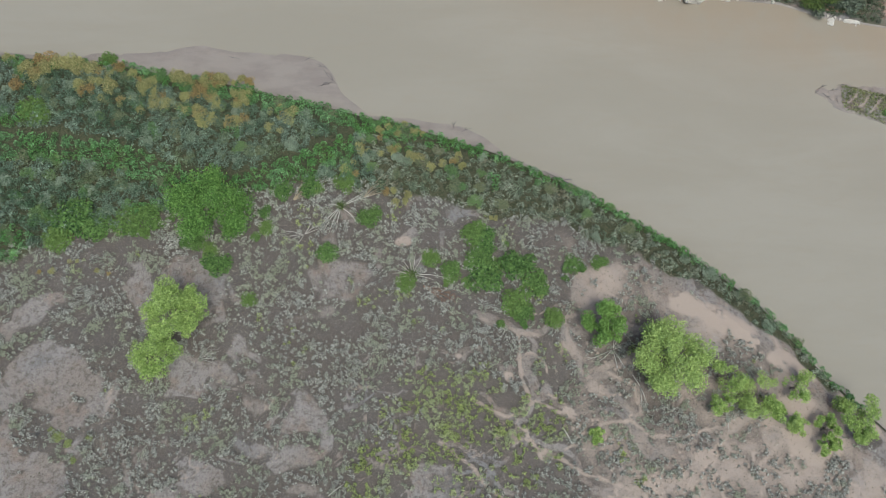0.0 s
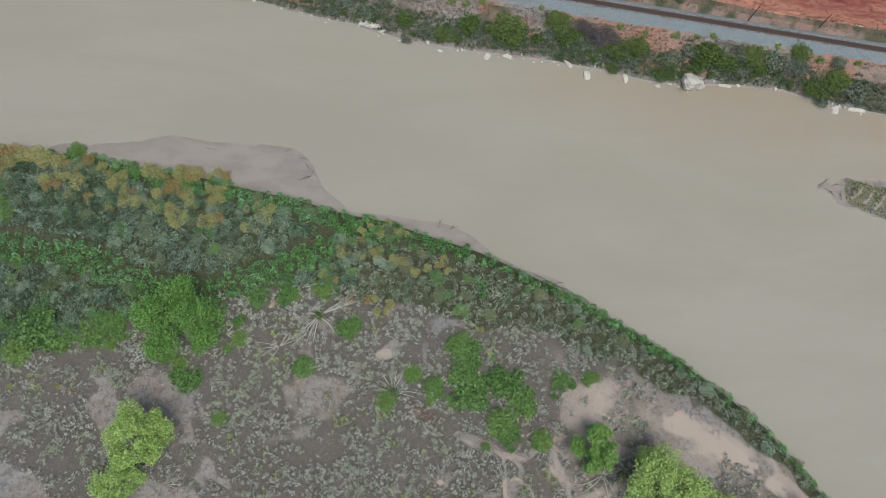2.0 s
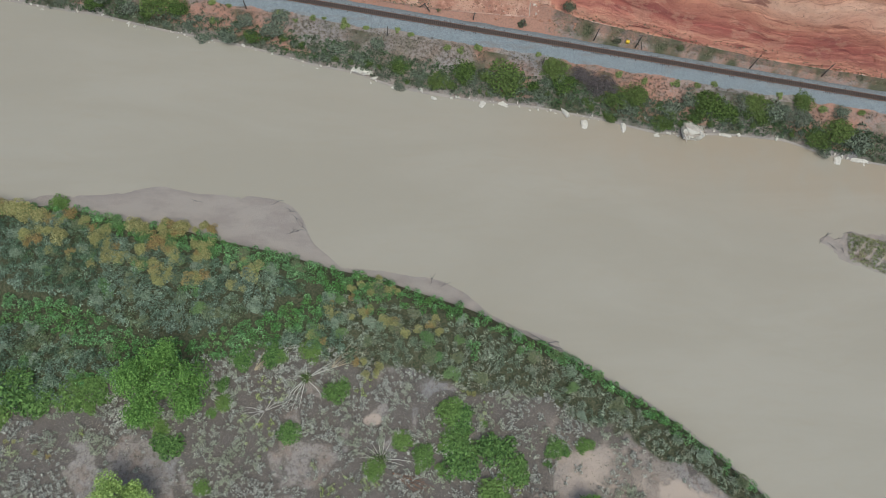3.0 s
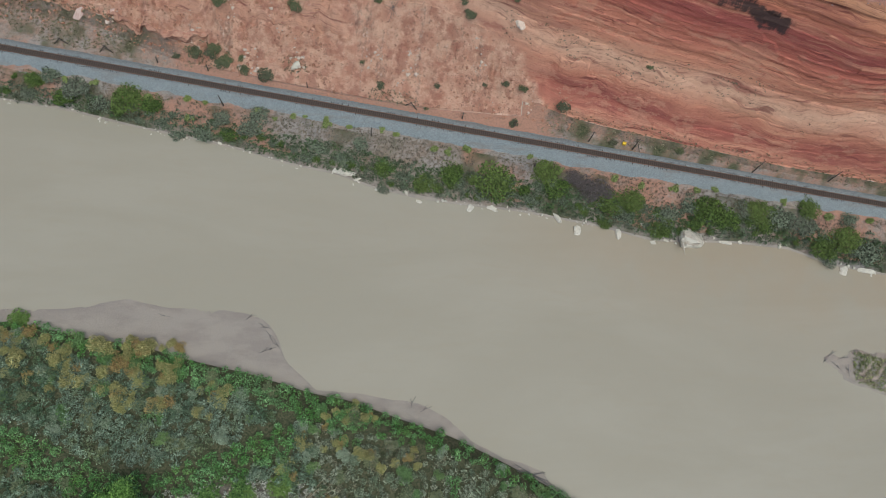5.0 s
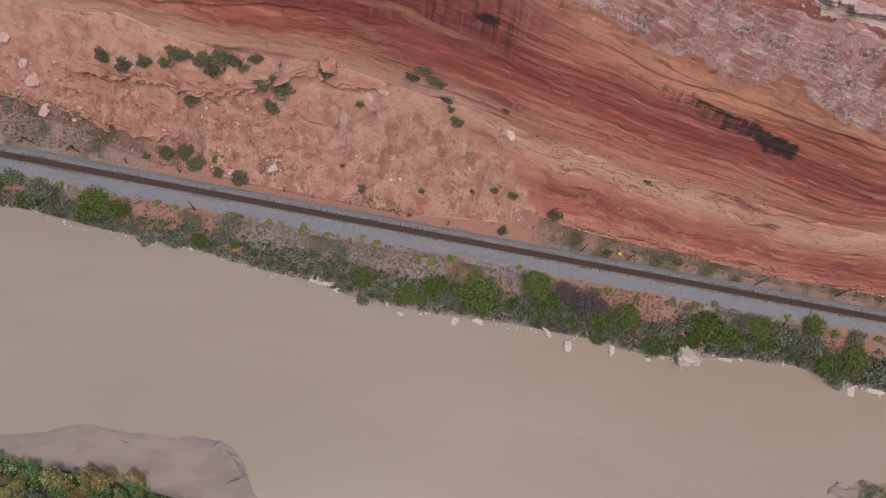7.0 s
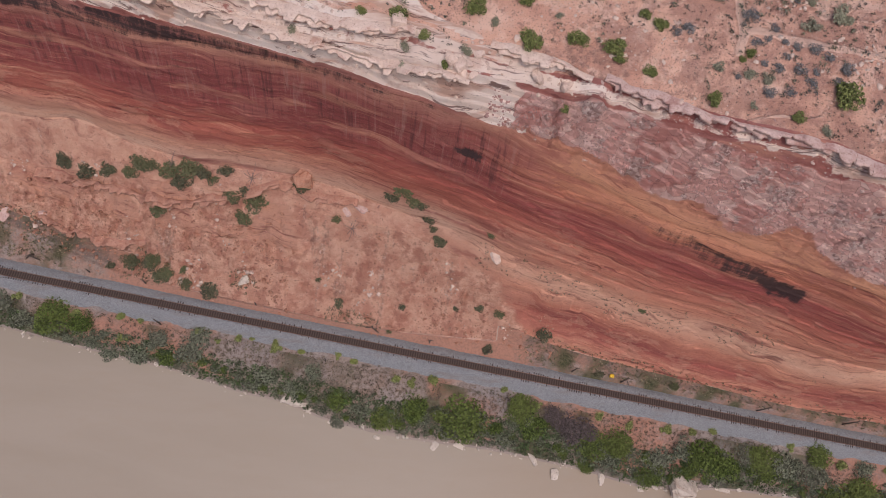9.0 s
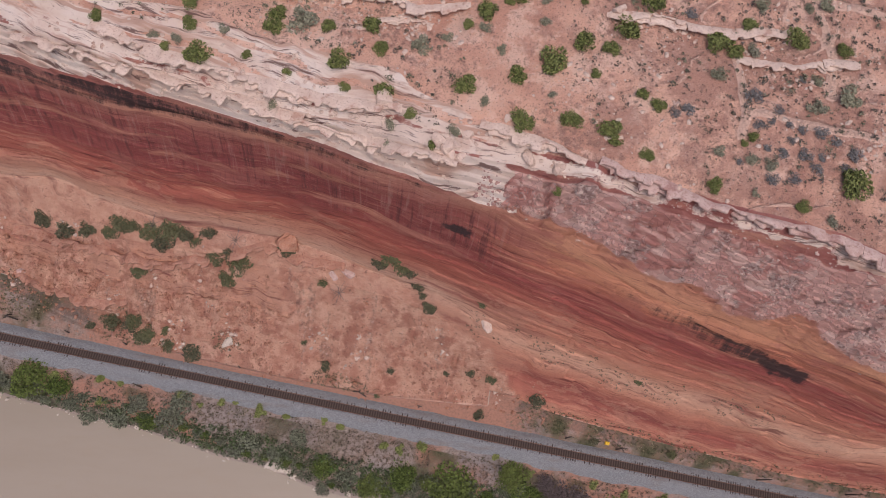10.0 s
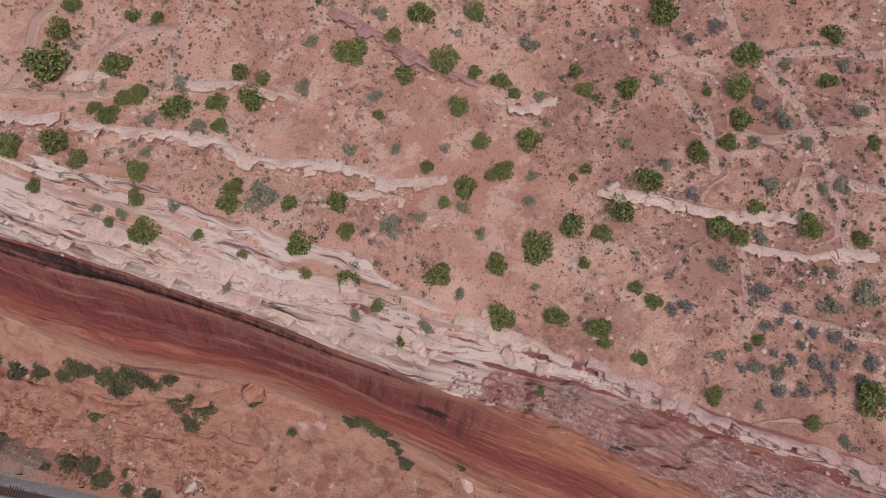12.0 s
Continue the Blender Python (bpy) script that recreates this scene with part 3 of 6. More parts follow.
# ---- the ground ----
# rock ledges: line, thickness, depth, stone, label
LEDGES = [
    ([(-13, 217), (-4, 216.8), (2.6, 216.3), (9.8, 216.1), (13, 213.8), (19, 213.6), (25, 213.4), (30.2, 213), (34.3, 211.6), (42.5, 212.7)], 1.5, 3.0, CREAM_STONE, "long undercut cream sandstone ledge on the mesa"),
    ([(62.9, 212.6), (68.8, 212), (75.1, 210.8), (82.1, 209.9), (91.3, 210.4)], 0.9, 1.6, CREAM_STONE, "thin broken sandstone ledge on the mesa"),
    ([(47.3, 225.2), (50.1, 224), (53.4, 224), (57.7, 225.9)], 0.8, 2.2, CREAM_STONE, "short curved sandstone ledge on the mesa"),
    ([(82.8, 206.2), (87.3, 205.3), (91.9, 204.1), (95.7, 205.5), (101.7, 205.3)], 0.8, 1.8, CREAM_STONE, "thin broken sandstone ledge on the mesa"),
    ([(-26, 218.5), (-22.1, 218.3), (-17.1, 218), (-13.2, 218.5)], 0.9, 2.2, CREAM_STONE, "low cream sandstone ledge on the mesa"),
    ([(22.6, 238), (27.9, 235.5), (33.2, 232.2), (39.2, 229), (45.9, 227.2)], 0.8, 1.6, PINK_STONE, "low pinkish sandstone ledge on the mesa"),
    ([(-14.4, 224.7), (-10, 225.2), (-7.1, 225)], 0.6, 1.8, CREAM_STONE, "short cream slab in red sand"),
    ([(1.2, 224.7), (11, 224.9), (20.2, 223)], 0.5, 1.2, CREAM_STONE, "thin sandstone ledge on the mesa"),
    ([(-17, 206.8), (-9.7, 203.9), (0.4, 201.2), (5.4, 199.9)], 1.6, 3.2, CREAM_STONE, "undercut pale ledge of the cap rock"),
    ([(3.6, 200.6), (12.8, 198), (20.9, 196.6), (28.9, 195.5), (33, 195)], 1.5, 3.0, CREAM_STONE, "undercut pale ledge of the cap rock"),
    ([(-30, 206.2), (-18, 203), (-6, 200.2), (6, 197.2), (18, 194.2)], 1.3, 1.8, CREAM_STONE, "lower pale ledge of the cap rock"),
    ([(14, 194.9), (24, 192.2), (33, 190), (42, 187.8)], 1.3, 1.8, CREAM_STONE, "lower pale ledge of the cap rock"),
    ([(27.4, 209.8), (32, 210.2), (36.8, 209.7)], 0.5, 1.2, CREAM_STONE, "short cream slab in red sand"),
    ([(44.3, 193.2), (52.1, 191.6), (56.8, 190.2), (61, 188.6)], 1.2, 2.4, CREAM_STONE, "cream ledge at the rim of the mesa"),
    ([(62.5, 188.9), (71.4, 185.7), (75.8, 184)], 2.0, 2.6, RIM_STONE, "broken pale ledge at the rim of the mesa"),
    ([(74.5, 184.4), (81.5, 181.9), (89.3, 180.2), (96.2, 178)], 2.1, 2.6, RIM_STONE, "broken pale ledge at the rim of the mesa"),
    ([(95, 178.2), (103, 175.4), (112, 171.8), (124, 166.6)], 2.1, 2.6, RIM_STONE, "broken pale ledge at the rim of the mesa"),
    ([(-46, 188.2), (-33.5, 185.7), (-26.7, 184.2), (-15.6, 181.9), (-2.4, 182.9), (3, 184.5), (8.2, 185.3), (15.2, 183.5), (24.6, 182.2)], 1.7, 2.2, ORANGE_STONE, "undercut orange ledge above the rubble slope"),
    ([(-46, 180.8), (-40.2, 177.8), (-33.7, 175.7), (-26, 174.2), (-21, 175.6)], 1.8, 2.6, ORANGE_STONE, "smooth curved orange shelf low on the rubble slope"),
]


def ground_grid():
    step = np.arange(-82, 152.01, 0.52)
    far = np.array([100, 130, 180, 260, 400, 700, 1200, 2200, 3000.0])
    xs = np.concatenate([-far[::-1], step, [165, 180, 205, 240, 300, 400, 700, 1200, 2200, 3000]])
    counts = (190, 22, 8, 8, 6, 5, 56, 4, 6, 14, 6, 4, 5, 7, 12, 22, 34, 18, 96, 66, 32, 150)
    assert len(counts) == len(BANDS) - 1
    lines = [a(xs) for a, _ in BANDS]
    rows, band, part_of = [], [], []
    for d in (2800, 1200, 500, 200, 60, 20):
        rows.append(lines[0] - d), band.append(-1), part_of.append(0.0)
    for k, n in enumerate(counts):
        for s in np.arange(n) / n:
            rows.append(lines[k] + (lines[k + 1] - lines[k]) * s), band.append(k), part_of.append(s)
    for d in (0, 12, 40, 110, 300, 900, 2600):
        rows.append(lines[-1] + d), band.append(len(counts)), part_of.append(0.0)
    y = np.array(rows)
    x = np.broadcast_to(xs, y.shape).copy()
    return x, y, np.array(band)[:, None], np.array(part_of)[:, None]


def spots(x, y):
    """Bare pale patches of the near bank."""
    out = 0 * x
    for cx, cy, r in ((40.7, 23.3, 1.6), (47.3, 6.6, 2.2), (53.1, 15.4, 1.5), (17.7, 55.4, 2.4), (29.5, 28.2, 1.0), (83, 5, 4.0), (24, 52, 1.8)):
        out = np.maximum(out, blend(np.hypot(x - cx, (y - cy) * 1.2) + 0.8 * fbm(x, y, 2.5, 2, 43), r, 0.5 * r))
    return 0.75 * out


MESA_TRAILS = (
    [(-21.5, 223.2), (-19.8, 226.9), (-19.1, 233.4), (-17, 237.3), (-15, 250)], [(1.1, 225.2), (1, 231), (1.5, 238.5), (3, 255)],
    [(-9.9, 227.1), (-5.9, 232.4), (-0.3, 233.8)], [(80, 245), (82.4, 238), (85.5, 233.7), (90.3, 228.7), (94, 222.9), (96.2, 217.2), (102.9, 215.1), (115, 212)],
    [(87.1, 234.6), (104, 236.1), (120, 238)], [(82.1, 222.1), (96.5, 223.9), (112, 226)], [(82.6, 193.5), (83.5, 198.1), (83.5, 202.7), (82.8, 205.8)],
    [(83.5, 198.1), (90.9, 196.3), (101.9, 194.4), (120, 192)], [(-40, 222), (-23, 222.2), (-10.7, 222.6), (1.3, 224.2)],
    [(97, 200.5), (97.3, 206.8), (95.5, 217.2)], [(73.4, 230.3), (77.4, 223.5), (79, 216.9)])


BEACH = ([(82, 40), (90, 36), (97, 32), (107, 25), (121, 16.5)],)
PATHS = ([(48, 33), (53, 36.5), (58, 38), (64, 38.5), (70, 37)], [(53, 36.5), (55, 30), (58, 24), (63, 18)], [(58, 38), (62, 42), (68, 44.5)],
         [(63, 18), (72, 12), (84, 5), (95, -4)], [(58, 24), (66, 26), (72, 31)], [(48, 33), (41, 34), (34, 37)])
NARROW_TRAILS = (
    [(42.7, 33.0), (44.3, 17.9), (49.2, 16.5), (55.3, 13.4)],
    [(53.8, 11.6), (66.8, 13.7), (71.5, 10.6), (80.6, 10.3), (91.5, 13.1)],
    [(25.3, 9.3), (32.3, 3.9), (38.1, -1.9)],
    [(80.0, -2.1), (83.8, 6.0), (92.8, 13.1)],
    [(43.7, 10.0), (55.5, 2.1), (65.1, -0.5), (78.0, 1.5)],
    [(33.0, 18.1), (39.1, 15.5), (45.5, 17.8)],
    [(68.9, 14.9), (67.7, 21.1), (62.7, 23.7)],
    [(95.0, 3.3), (101.4, 9.2), (101.7, 17.9)])


def near_lines(x, y, lines, width):
    """1 on the given lines, fading to 0 at that width."""
    x, y = x + 1.5 * fbm(x, y, 8, 3, 44), y + 1.5 * fbm(x, y, 8, 3, 45)
    best = np.full(x.shape, 1e9)
    for line in lines:
        for (ax, ay), (bx, by) in zip(line, line[1:]):
            t = np.clip(((x - ax) * (bx - ax) + (y - ay) * (by - ay)) / ((bx - ax) ** 2 + (by - ay) ** 2), 0, 1)
            best = np.minimum(best, np.hypot(x - ax - t * (bx - ax), y - ay - t * (by - ay)))
    return blend(best, width, 0.25 * width)


def beds_up(band, s):
    """Metres up the beds of the cliff, from its toe to the rim."""
    return np.select([band < 14, band == 14, band == 15, band == 16, band == 17, band == 18, band == 19], [0 * s, 3.4 * s, 3.4 + 4.2 * s, 7.6 + 4.4 * s, 12 + 2 * s, 14 + 26 * s, 40 + 10 * s], 50.0)


def varnish_top(x):
    """How far the black stain reaches up into the cap rock."""
    return np.interp(x, [-60, -45, -29, -13, 3, 20, 26, 36, 42], [0.3, 0.3, 0.27, 0.45, 0.36, 0.28, 0.16, 0.1, 0.0])


def cream_reach(x, y):
    """How far behind the rim the bare pale rock goes."""
    return np.interp(x, [-45, -18, 0, 30, 48, 65], [6, 8, 12, 8.5, 4.5, 2.5]) + 3.0 * fbm(x * 0.6, y, 8, 4, 73)


def foot_trails(x, y):
    """A web of narrow trodden trails over the dry near bank."""
    wide = np.maximum(blend(np.abs(fbm(x, y, 17, 4, 130)), 0.02, 0.005), blend(np.abs(fbm(x, y, 12, 4, 131)), 0.022, 0.005))
    return wide * blend(shore_near(x) - y, 24, 34) * blend(y, 40, 26) * blend(x, -60, -40) * blend(fbm(x, y, 14, 2, 132), -0.35, 0.05)


def brush_cover(x, y):
    """How densely low brush grows on the dry near bank, 0 to 1."""
    back = shore_near(x) - y
    x, y = x + 7 * fbm(x, y, 12, 3, 141), y + 7 * fbm(x, y, 12, 3, 142)
    bare = 0.75 * blend(x, 66, 92) * blend(back, 60, 20) + 0.5 * blend(x, -34, -52) * blend(y, 34, 20) + 0.25 * np.exp(-((x + 18) / 16) ** 2 - ((y - 10) / 12) ** 2) + 0.25 * np.exp(-((x + 24) / 10) ** 2 - ((y - 30) / 9) ** 2)
    clump = fbm(x, y, 13, 3, 67) + 0.55 * fbm(x, y, 3.5, 2, 68)
    open_ground = np.maximum(foot_trails(x, y), np.maximum(near_lines(x, y, BEACH, 4), np.maximum(near_lines(x, y, PATHS, 2.0), near_lines(x, y, NARROW_TRAILS, 1.1))))
    return blend(clump + 0.6 - 1.1 * bare, -0.12, 0.35) * (1 - open_ground) * (1 - blend(spots(x, y), 0.2, 0.5))


def roughen(x, y, z, band, s):
    """Adds the roughness of each kind of ground. Returns the places and the masks of earth and rock."""
    shape = np.ones_like(x)
    band, s = band * shape, s * shape
    near = (band <= 2)
    z = z + near * (0.3 * fbm(x, y, 9, 3, 1) + 0.13 * fbm(x, y, 2.2, 3, 2)) * np.where(band == 2, 1 - s, 1)
    mud = (band == 3) | (band == 4)
    z = z + mud * (0.085 * fbm(x, y * 1.6, 6, 5, 3, 0.6))
    isle = (band > 4) & (band < 8) & (z > -0.5)
    z = z + isle * 0.1 * fbm(x, y, 4, 4, 4)
    bank = (band >= 8) & (band <= 10)
    z = z + bank * (0.7 * fbm(x, y, 7, 3, 5) + 0.25 * fbm(x, y, 1.8, 3, 6)) * np.where(band == 8, s, 1)
    right = blend(x + 9 * fbm(x, y, 9, 4, 7) + 1.3 * (y - rail_y(x) - 12), 51, 63)
    slope = (band >= 14) & (band <= 16)
    run = np.where(band == 14, s, np.where(band == 16, 1 - 0.6 * s, 1.0))
    gully = 1 - np.abs(fbm(x, y * 0.3, 5.5, 3, 8)) * 2
    z = z + slope * run * (1 - right) * (1 - 0.45 * blend(x, 8, 20) * blend(x, 50, 40)) * (2.0 * gully + 1.8 * fbm(x, y, 3.6, 4, 9, 0.7) + 0.5 * lattice(np.floor(x / 1.7 + 0.5 * fbm(x, y, 3, 2, 47)), np.floor(y / 1.5 + 0.5 * fbm(x, y, 3, 2, 48)), 49) - 0.4)
    z = z + slope * run * right * 0.25 * fbm(x, y * 2, 3, 4, 10)
    bench = band == 17
    z = z + bench * 0.5 * fbm(x, y, 3, 4, 11)
    # bedding ledges on the steep faces
    face = ((band == 18) | ((band >= 15) & (band <= 17) & (right > 0.4)))
    fade = np.where(band == 18, np.minimum(1, np.minimum(s, 1 - s) * 8), right)
    up = beds_up(band, s)
    dip = up + 3.0 * fbm(x, up, 40, 2, 12)
    ledge = 0.5 * np.abs(((dip / 4.1) % 1) - 0.5) + 0.28 * np.abs(((dip / 1.57 + 0.3) % 1) - 0.5)
    y = y + face * fade * ((0.25 + 0.35 * right) * (ledge - 0.2) + 0.9 * fbm(x, z, 16, 3, 13) + 0.2 * fbm(x, up * 3, 4, 3, 14))
    rows_of = np.floor(dip / 1.5 + 0.4 * fbm(x, up, 9, 2, 67))
    y = y + face * fade * (0.12 + 0.1 * right) * lattice(np.floor(x / 7.5 + 0.37 * rows_of + 0.5 * fbm(x, z, 6, 2, 68)), rows_of, 69)
    # one long overhang across the western wall, and a short one in the east
    for line, depth in ((np.interp(x, [-60, -45, -24, 0, 20], [20.5, 21.3, 20.8, 25.2, 26.0]), 1.0 * blend(x, 22, 4)), (38.5 + 1.5 * fbm(x, 0 * x, 16, 3, 72), 0.6 * blend(x, 56, 70))):
        y = y + (band == 18) * depth * blend(up, line - 2.4, line - 0.2) * (up < line)
    # stepped cap rock, broken up towards the east
    cap = band == 19
    east = blend(x + 26 * fbm(x, y * 1.5, 9, 5, 15, 0.6), 42, 60)
    tread = 1.35
    wave = 1.4 * fbm(x, y, 14, 4, 16)
    climb = z / tread + wave
    stepped = (np.floor(climb) + blend(climb % 1, 0.45, 0.8) - wave) * tread
    z = np.where(cap, z + 0.8 * (stepped - z) * np.minimum(1, np.minimum(s, 1 - s) * 6), z)
    wx, wy = x + 0.9 * fbm(x, y, 3, 2, 17) + 0.9 * y, y * 1.35 - 0.3 * x + 0.7 * fbm(x, y, 3, 2, 18)
    slab, sx, sy = pieces(wx, wy, 3.6, 19)
    block, _, by = pieces(wx, wy, 1.3, 54)
    broken = 0.7 * slab + 0.12 * slab * sx + (0.18 + 0.14 * slab) * sy + blend(fbm(x, y, 7, 2, 77), -0.1, 0.25) * (0.5 * block + 0.3 * block * by)
    z = z + cap * (0.1 + 0.9 * east) * np.minimum(1, np.minimum(s, 1 - s) * 6) * (broken + 0.12 * fbm(x, y, 1.8, 3, 20))
    mesa = band >= 20
    back = np.where(band == 20, s, 1.0)
    climb = (z - 0.08 * x) / 0.9 + 0.9 * fbm(x, y, 15, 3, 21)
    z = z + mesa * back * (0.35 * (blend(climb % 1, 0.1, 0.9) - (climb % 1)) * blend(fbm(x, y, 30, 2, 22), -0.3, 0.4) + 0.22 * fbm(x, y, 6, 4, 23))

    behind = y - rim_y(x)
    phase = behind / 3.1 + 1.2 * fbm(x * 0.4, y, 9, 3, 74)
    shelf = mesa * blend(behind, 0.2, 2.5) * blend(behind, cream_reach(x, y) + 4, cream_reach(x, y) - 1)
    z = z + 0.5 * shelf * (blend(phase % 1, 0.0, 0.14) - (phase % 1))

    for line, thick, *_ in LEDGES:  # the ground lies lower in front of each ledge
        lx, ly = np.array(line).T
        front = np.interp(x, lx, ly) - y
        ends = blend(x, lx[0] - 0.5, lx[0] + 2.5) * blend(x, lx[-1] + 0.5, lx[-1] - 2.5)
        z = z - ((band >= 19) | ((band >= 14) & (band <= 17))) * 0.8 * thick * ends * (front > -0.5) * blend(front, 7.5, 1.0)

    shore = y - shore_near(x)
    soil = np.zeros((*x.shape, 4), np.float32)
    earth = (band <= 13) | ((band == 14) & ((x > 57) | (x < -24)))
    # earth: pale sand, leaf mould, mud, red soil
    trail = blend(np.abs(fbm(x, y, 11, 3, 30)), 0.035, 0.0) * blend(x + 12 * fbm(x, y, 25, 2, 31), 15, 45) * blend(shore, -14, -30) * 0.75
    gully = blend(np.abs(x + 46 - 1.2 * fbm(x, y, 8, 3, 42)), 1.5, 0.3) * blend(y, 6, 10) * blend(y, 27, 23) * (0.45 + 0.4 * fbm(x, y, 3, 3, 53))
    trail = np.maximum(np.maximum(trail, gully), np.maximum(0.5 * foot_trails(x, y), 0.62 * near_lines(x, y, NARROW_TRAILS, 0.8)))
    beach = blend(x, 78, 92) * blend(shore, -30, -8) * blend(shore, -1.0, -5) * blend(fbm(x, y, 6, 4, 32), -0.25, 0.35) * 0.85
    beach = np.maximum(beach, 0.85 * near_lines(x, y, BEACH, 5.0) * blend(fbm(x, y, 5, 5, 59, 0.65), -0.3, 0.25))
    trail = np.maximum(trail, 0.5 * near_lines(x, y, PATHS, 1.3) * blend(fbm(x, y, 4, 3, 60), -0.5, 0.2))
    trail = np.maximum(trail, 0.55 * near_lines(x, y, PATHS[:3] + PATHS[4:5], 6) * blend(fbm(x, y, 5, 4, 61), -0.1, 0.4))
    plain = blend(x, 84, 100) * blend(shore, -12, -20) * blend(fbm(x, y, 12, 3, 33), -0.3, 0.3) * 0.8
    trail = np.maximum(trail, blend(x, 38, 62) * blend(shore, -12, -18) * (0.46 + 0.4 * fbm(x, y, 9, 4, 66)))
    sand = np.maximum(np.maximum(trail, beach), np.maximum(plain, spots(x, y)))
    island = isle * blend(z, 0.3, 0.6) * blend(np.sin(1.5 * (x - y) + 2 * fbm(x, y, 6, 2, 133)), 0.1, 0.7)
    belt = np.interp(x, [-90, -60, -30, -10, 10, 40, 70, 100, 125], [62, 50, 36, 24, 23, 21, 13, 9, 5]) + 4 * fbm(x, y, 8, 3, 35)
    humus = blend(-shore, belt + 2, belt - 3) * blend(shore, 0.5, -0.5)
    soil[..., 0] = np.where(earth, np.where(near, sand * (1 - humus), island * 0.5), 0)
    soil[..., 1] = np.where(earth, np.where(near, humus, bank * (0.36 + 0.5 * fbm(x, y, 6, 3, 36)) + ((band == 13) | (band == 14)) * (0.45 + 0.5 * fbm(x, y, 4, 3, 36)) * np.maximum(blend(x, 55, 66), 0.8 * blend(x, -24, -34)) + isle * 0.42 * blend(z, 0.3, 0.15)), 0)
    soil[..., 2] = np.where(earth, blend(z, 0.4, 0.2) * (band <= 8) * (1 - 0.3 * isle), 0)
    soil[..., 3] = np.where(earth, (band >= 9) * np.where(band >= 12, 1.0 - 0.6 * np.maximum(blend(x, -18, -34), 0.9 * blend(x, 56, 66)), 0.62 * blend(fbm(x, y, 14, 3, 37), -0.4, 0.4)), 0)
    # rock: loose rubble, cream cap, desert varnish, mesa soil
    rock = ~earth
    rubble = slope * (1 - right) * (1 - 0.75 * (band == 16) * blend(x, 22, 6) * blend(fbm(x, y, 7, 3, 58), -0.3, 0.2)) + bench * (1 - right) * 0.5 + cap * east * blend(s + 0.22 * fbm(x, y, 9, 3, 56), 0.12, 0.25) * blend(s + 0.12 * fbm(x, y, 9, 3, 57), 0.98, 0.86) * 0.95
    tongue = cap * east * blend(fbm(x, y, 4, 4, 38), 0.2, 0.5) * 0.3
    creamy = cap * np.maximum((1 - east) * blend(s + 0.05 * fbm(x, y, 5, 3, 75), varnish_top(x) + 0.02, varnish_top(x) + 0.14), east * blend(s, 0.9, 0.99) * 0.5) + tongue
    rise = np.where(band == 20, 9 * s, 9 + 81 * s) * mesa
    creamy = creamy + mesa * np.maximum(blend(behind, cream_reach(x, y) + 1.5, cream_reach(x, y) - 2.5) * (0.95 - 0.4 * blend(phase % 1, 0.45, 0.8)), 0.6 * blend(rise, 3, 0.5))
    creamy = creamy + mesa * (band < 22) * blend(climb % 1, 0.72, 0.9) * blend(fbm(x, y, 13, 3, 40), -0.15, 0.3) * 0.55
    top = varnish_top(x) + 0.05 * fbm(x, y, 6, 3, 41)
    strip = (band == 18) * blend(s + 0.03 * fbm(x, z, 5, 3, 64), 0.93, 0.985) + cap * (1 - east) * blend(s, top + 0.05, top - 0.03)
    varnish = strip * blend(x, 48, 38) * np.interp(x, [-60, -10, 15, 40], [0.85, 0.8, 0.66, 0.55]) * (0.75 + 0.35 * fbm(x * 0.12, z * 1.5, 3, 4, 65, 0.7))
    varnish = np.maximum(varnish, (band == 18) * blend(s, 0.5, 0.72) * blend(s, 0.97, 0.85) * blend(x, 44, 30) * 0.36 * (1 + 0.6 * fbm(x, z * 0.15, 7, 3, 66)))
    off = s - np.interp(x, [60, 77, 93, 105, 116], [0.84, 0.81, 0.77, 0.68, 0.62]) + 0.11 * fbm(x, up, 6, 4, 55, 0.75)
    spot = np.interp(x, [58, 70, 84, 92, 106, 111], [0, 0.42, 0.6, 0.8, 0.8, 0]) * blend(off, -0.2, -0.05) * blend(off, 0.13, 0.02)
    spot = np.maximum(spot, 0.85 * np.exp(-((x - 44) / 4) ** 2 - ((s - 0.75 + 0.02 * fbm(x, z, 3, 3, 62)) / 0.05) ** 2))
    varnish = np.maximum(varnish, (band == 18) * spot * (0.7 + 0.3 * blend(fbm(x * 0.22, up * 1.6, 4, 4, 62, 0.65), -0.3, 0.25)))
    rubble = rubble + mesa * np.maximum(0.95 * near_lines(x, y, MESA_TRAILS, 1.2), 0.75 * blend(np.abs(fbm(x, y, 16, 3, 46)), 0.03, 0.0) * blend(x, 60, 80))
    soil[..., 0] += np.where(rock, rubble, 0)
    soil[..., 1] += np.where(rock, np.clip(creamy, 0, 1), 0)
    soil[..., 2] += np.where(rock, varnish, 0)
    soil[..., 3] += np.where(rock, mesa * np.clip(1.1 - creamy, 0, 1) * np.where(band == 20, blend(s, 0.05, 0.4), 1), 0)
    up = np.where(near, brush_cover(x, y), up)
    lay = np.stack([up, behind, blend(x + 10 * fbm(x, y, 14, 3, 76), 40, 62)], -1)
    return x, y, z, np.clip(soil, 0, 1), lay.astype(np.float32)


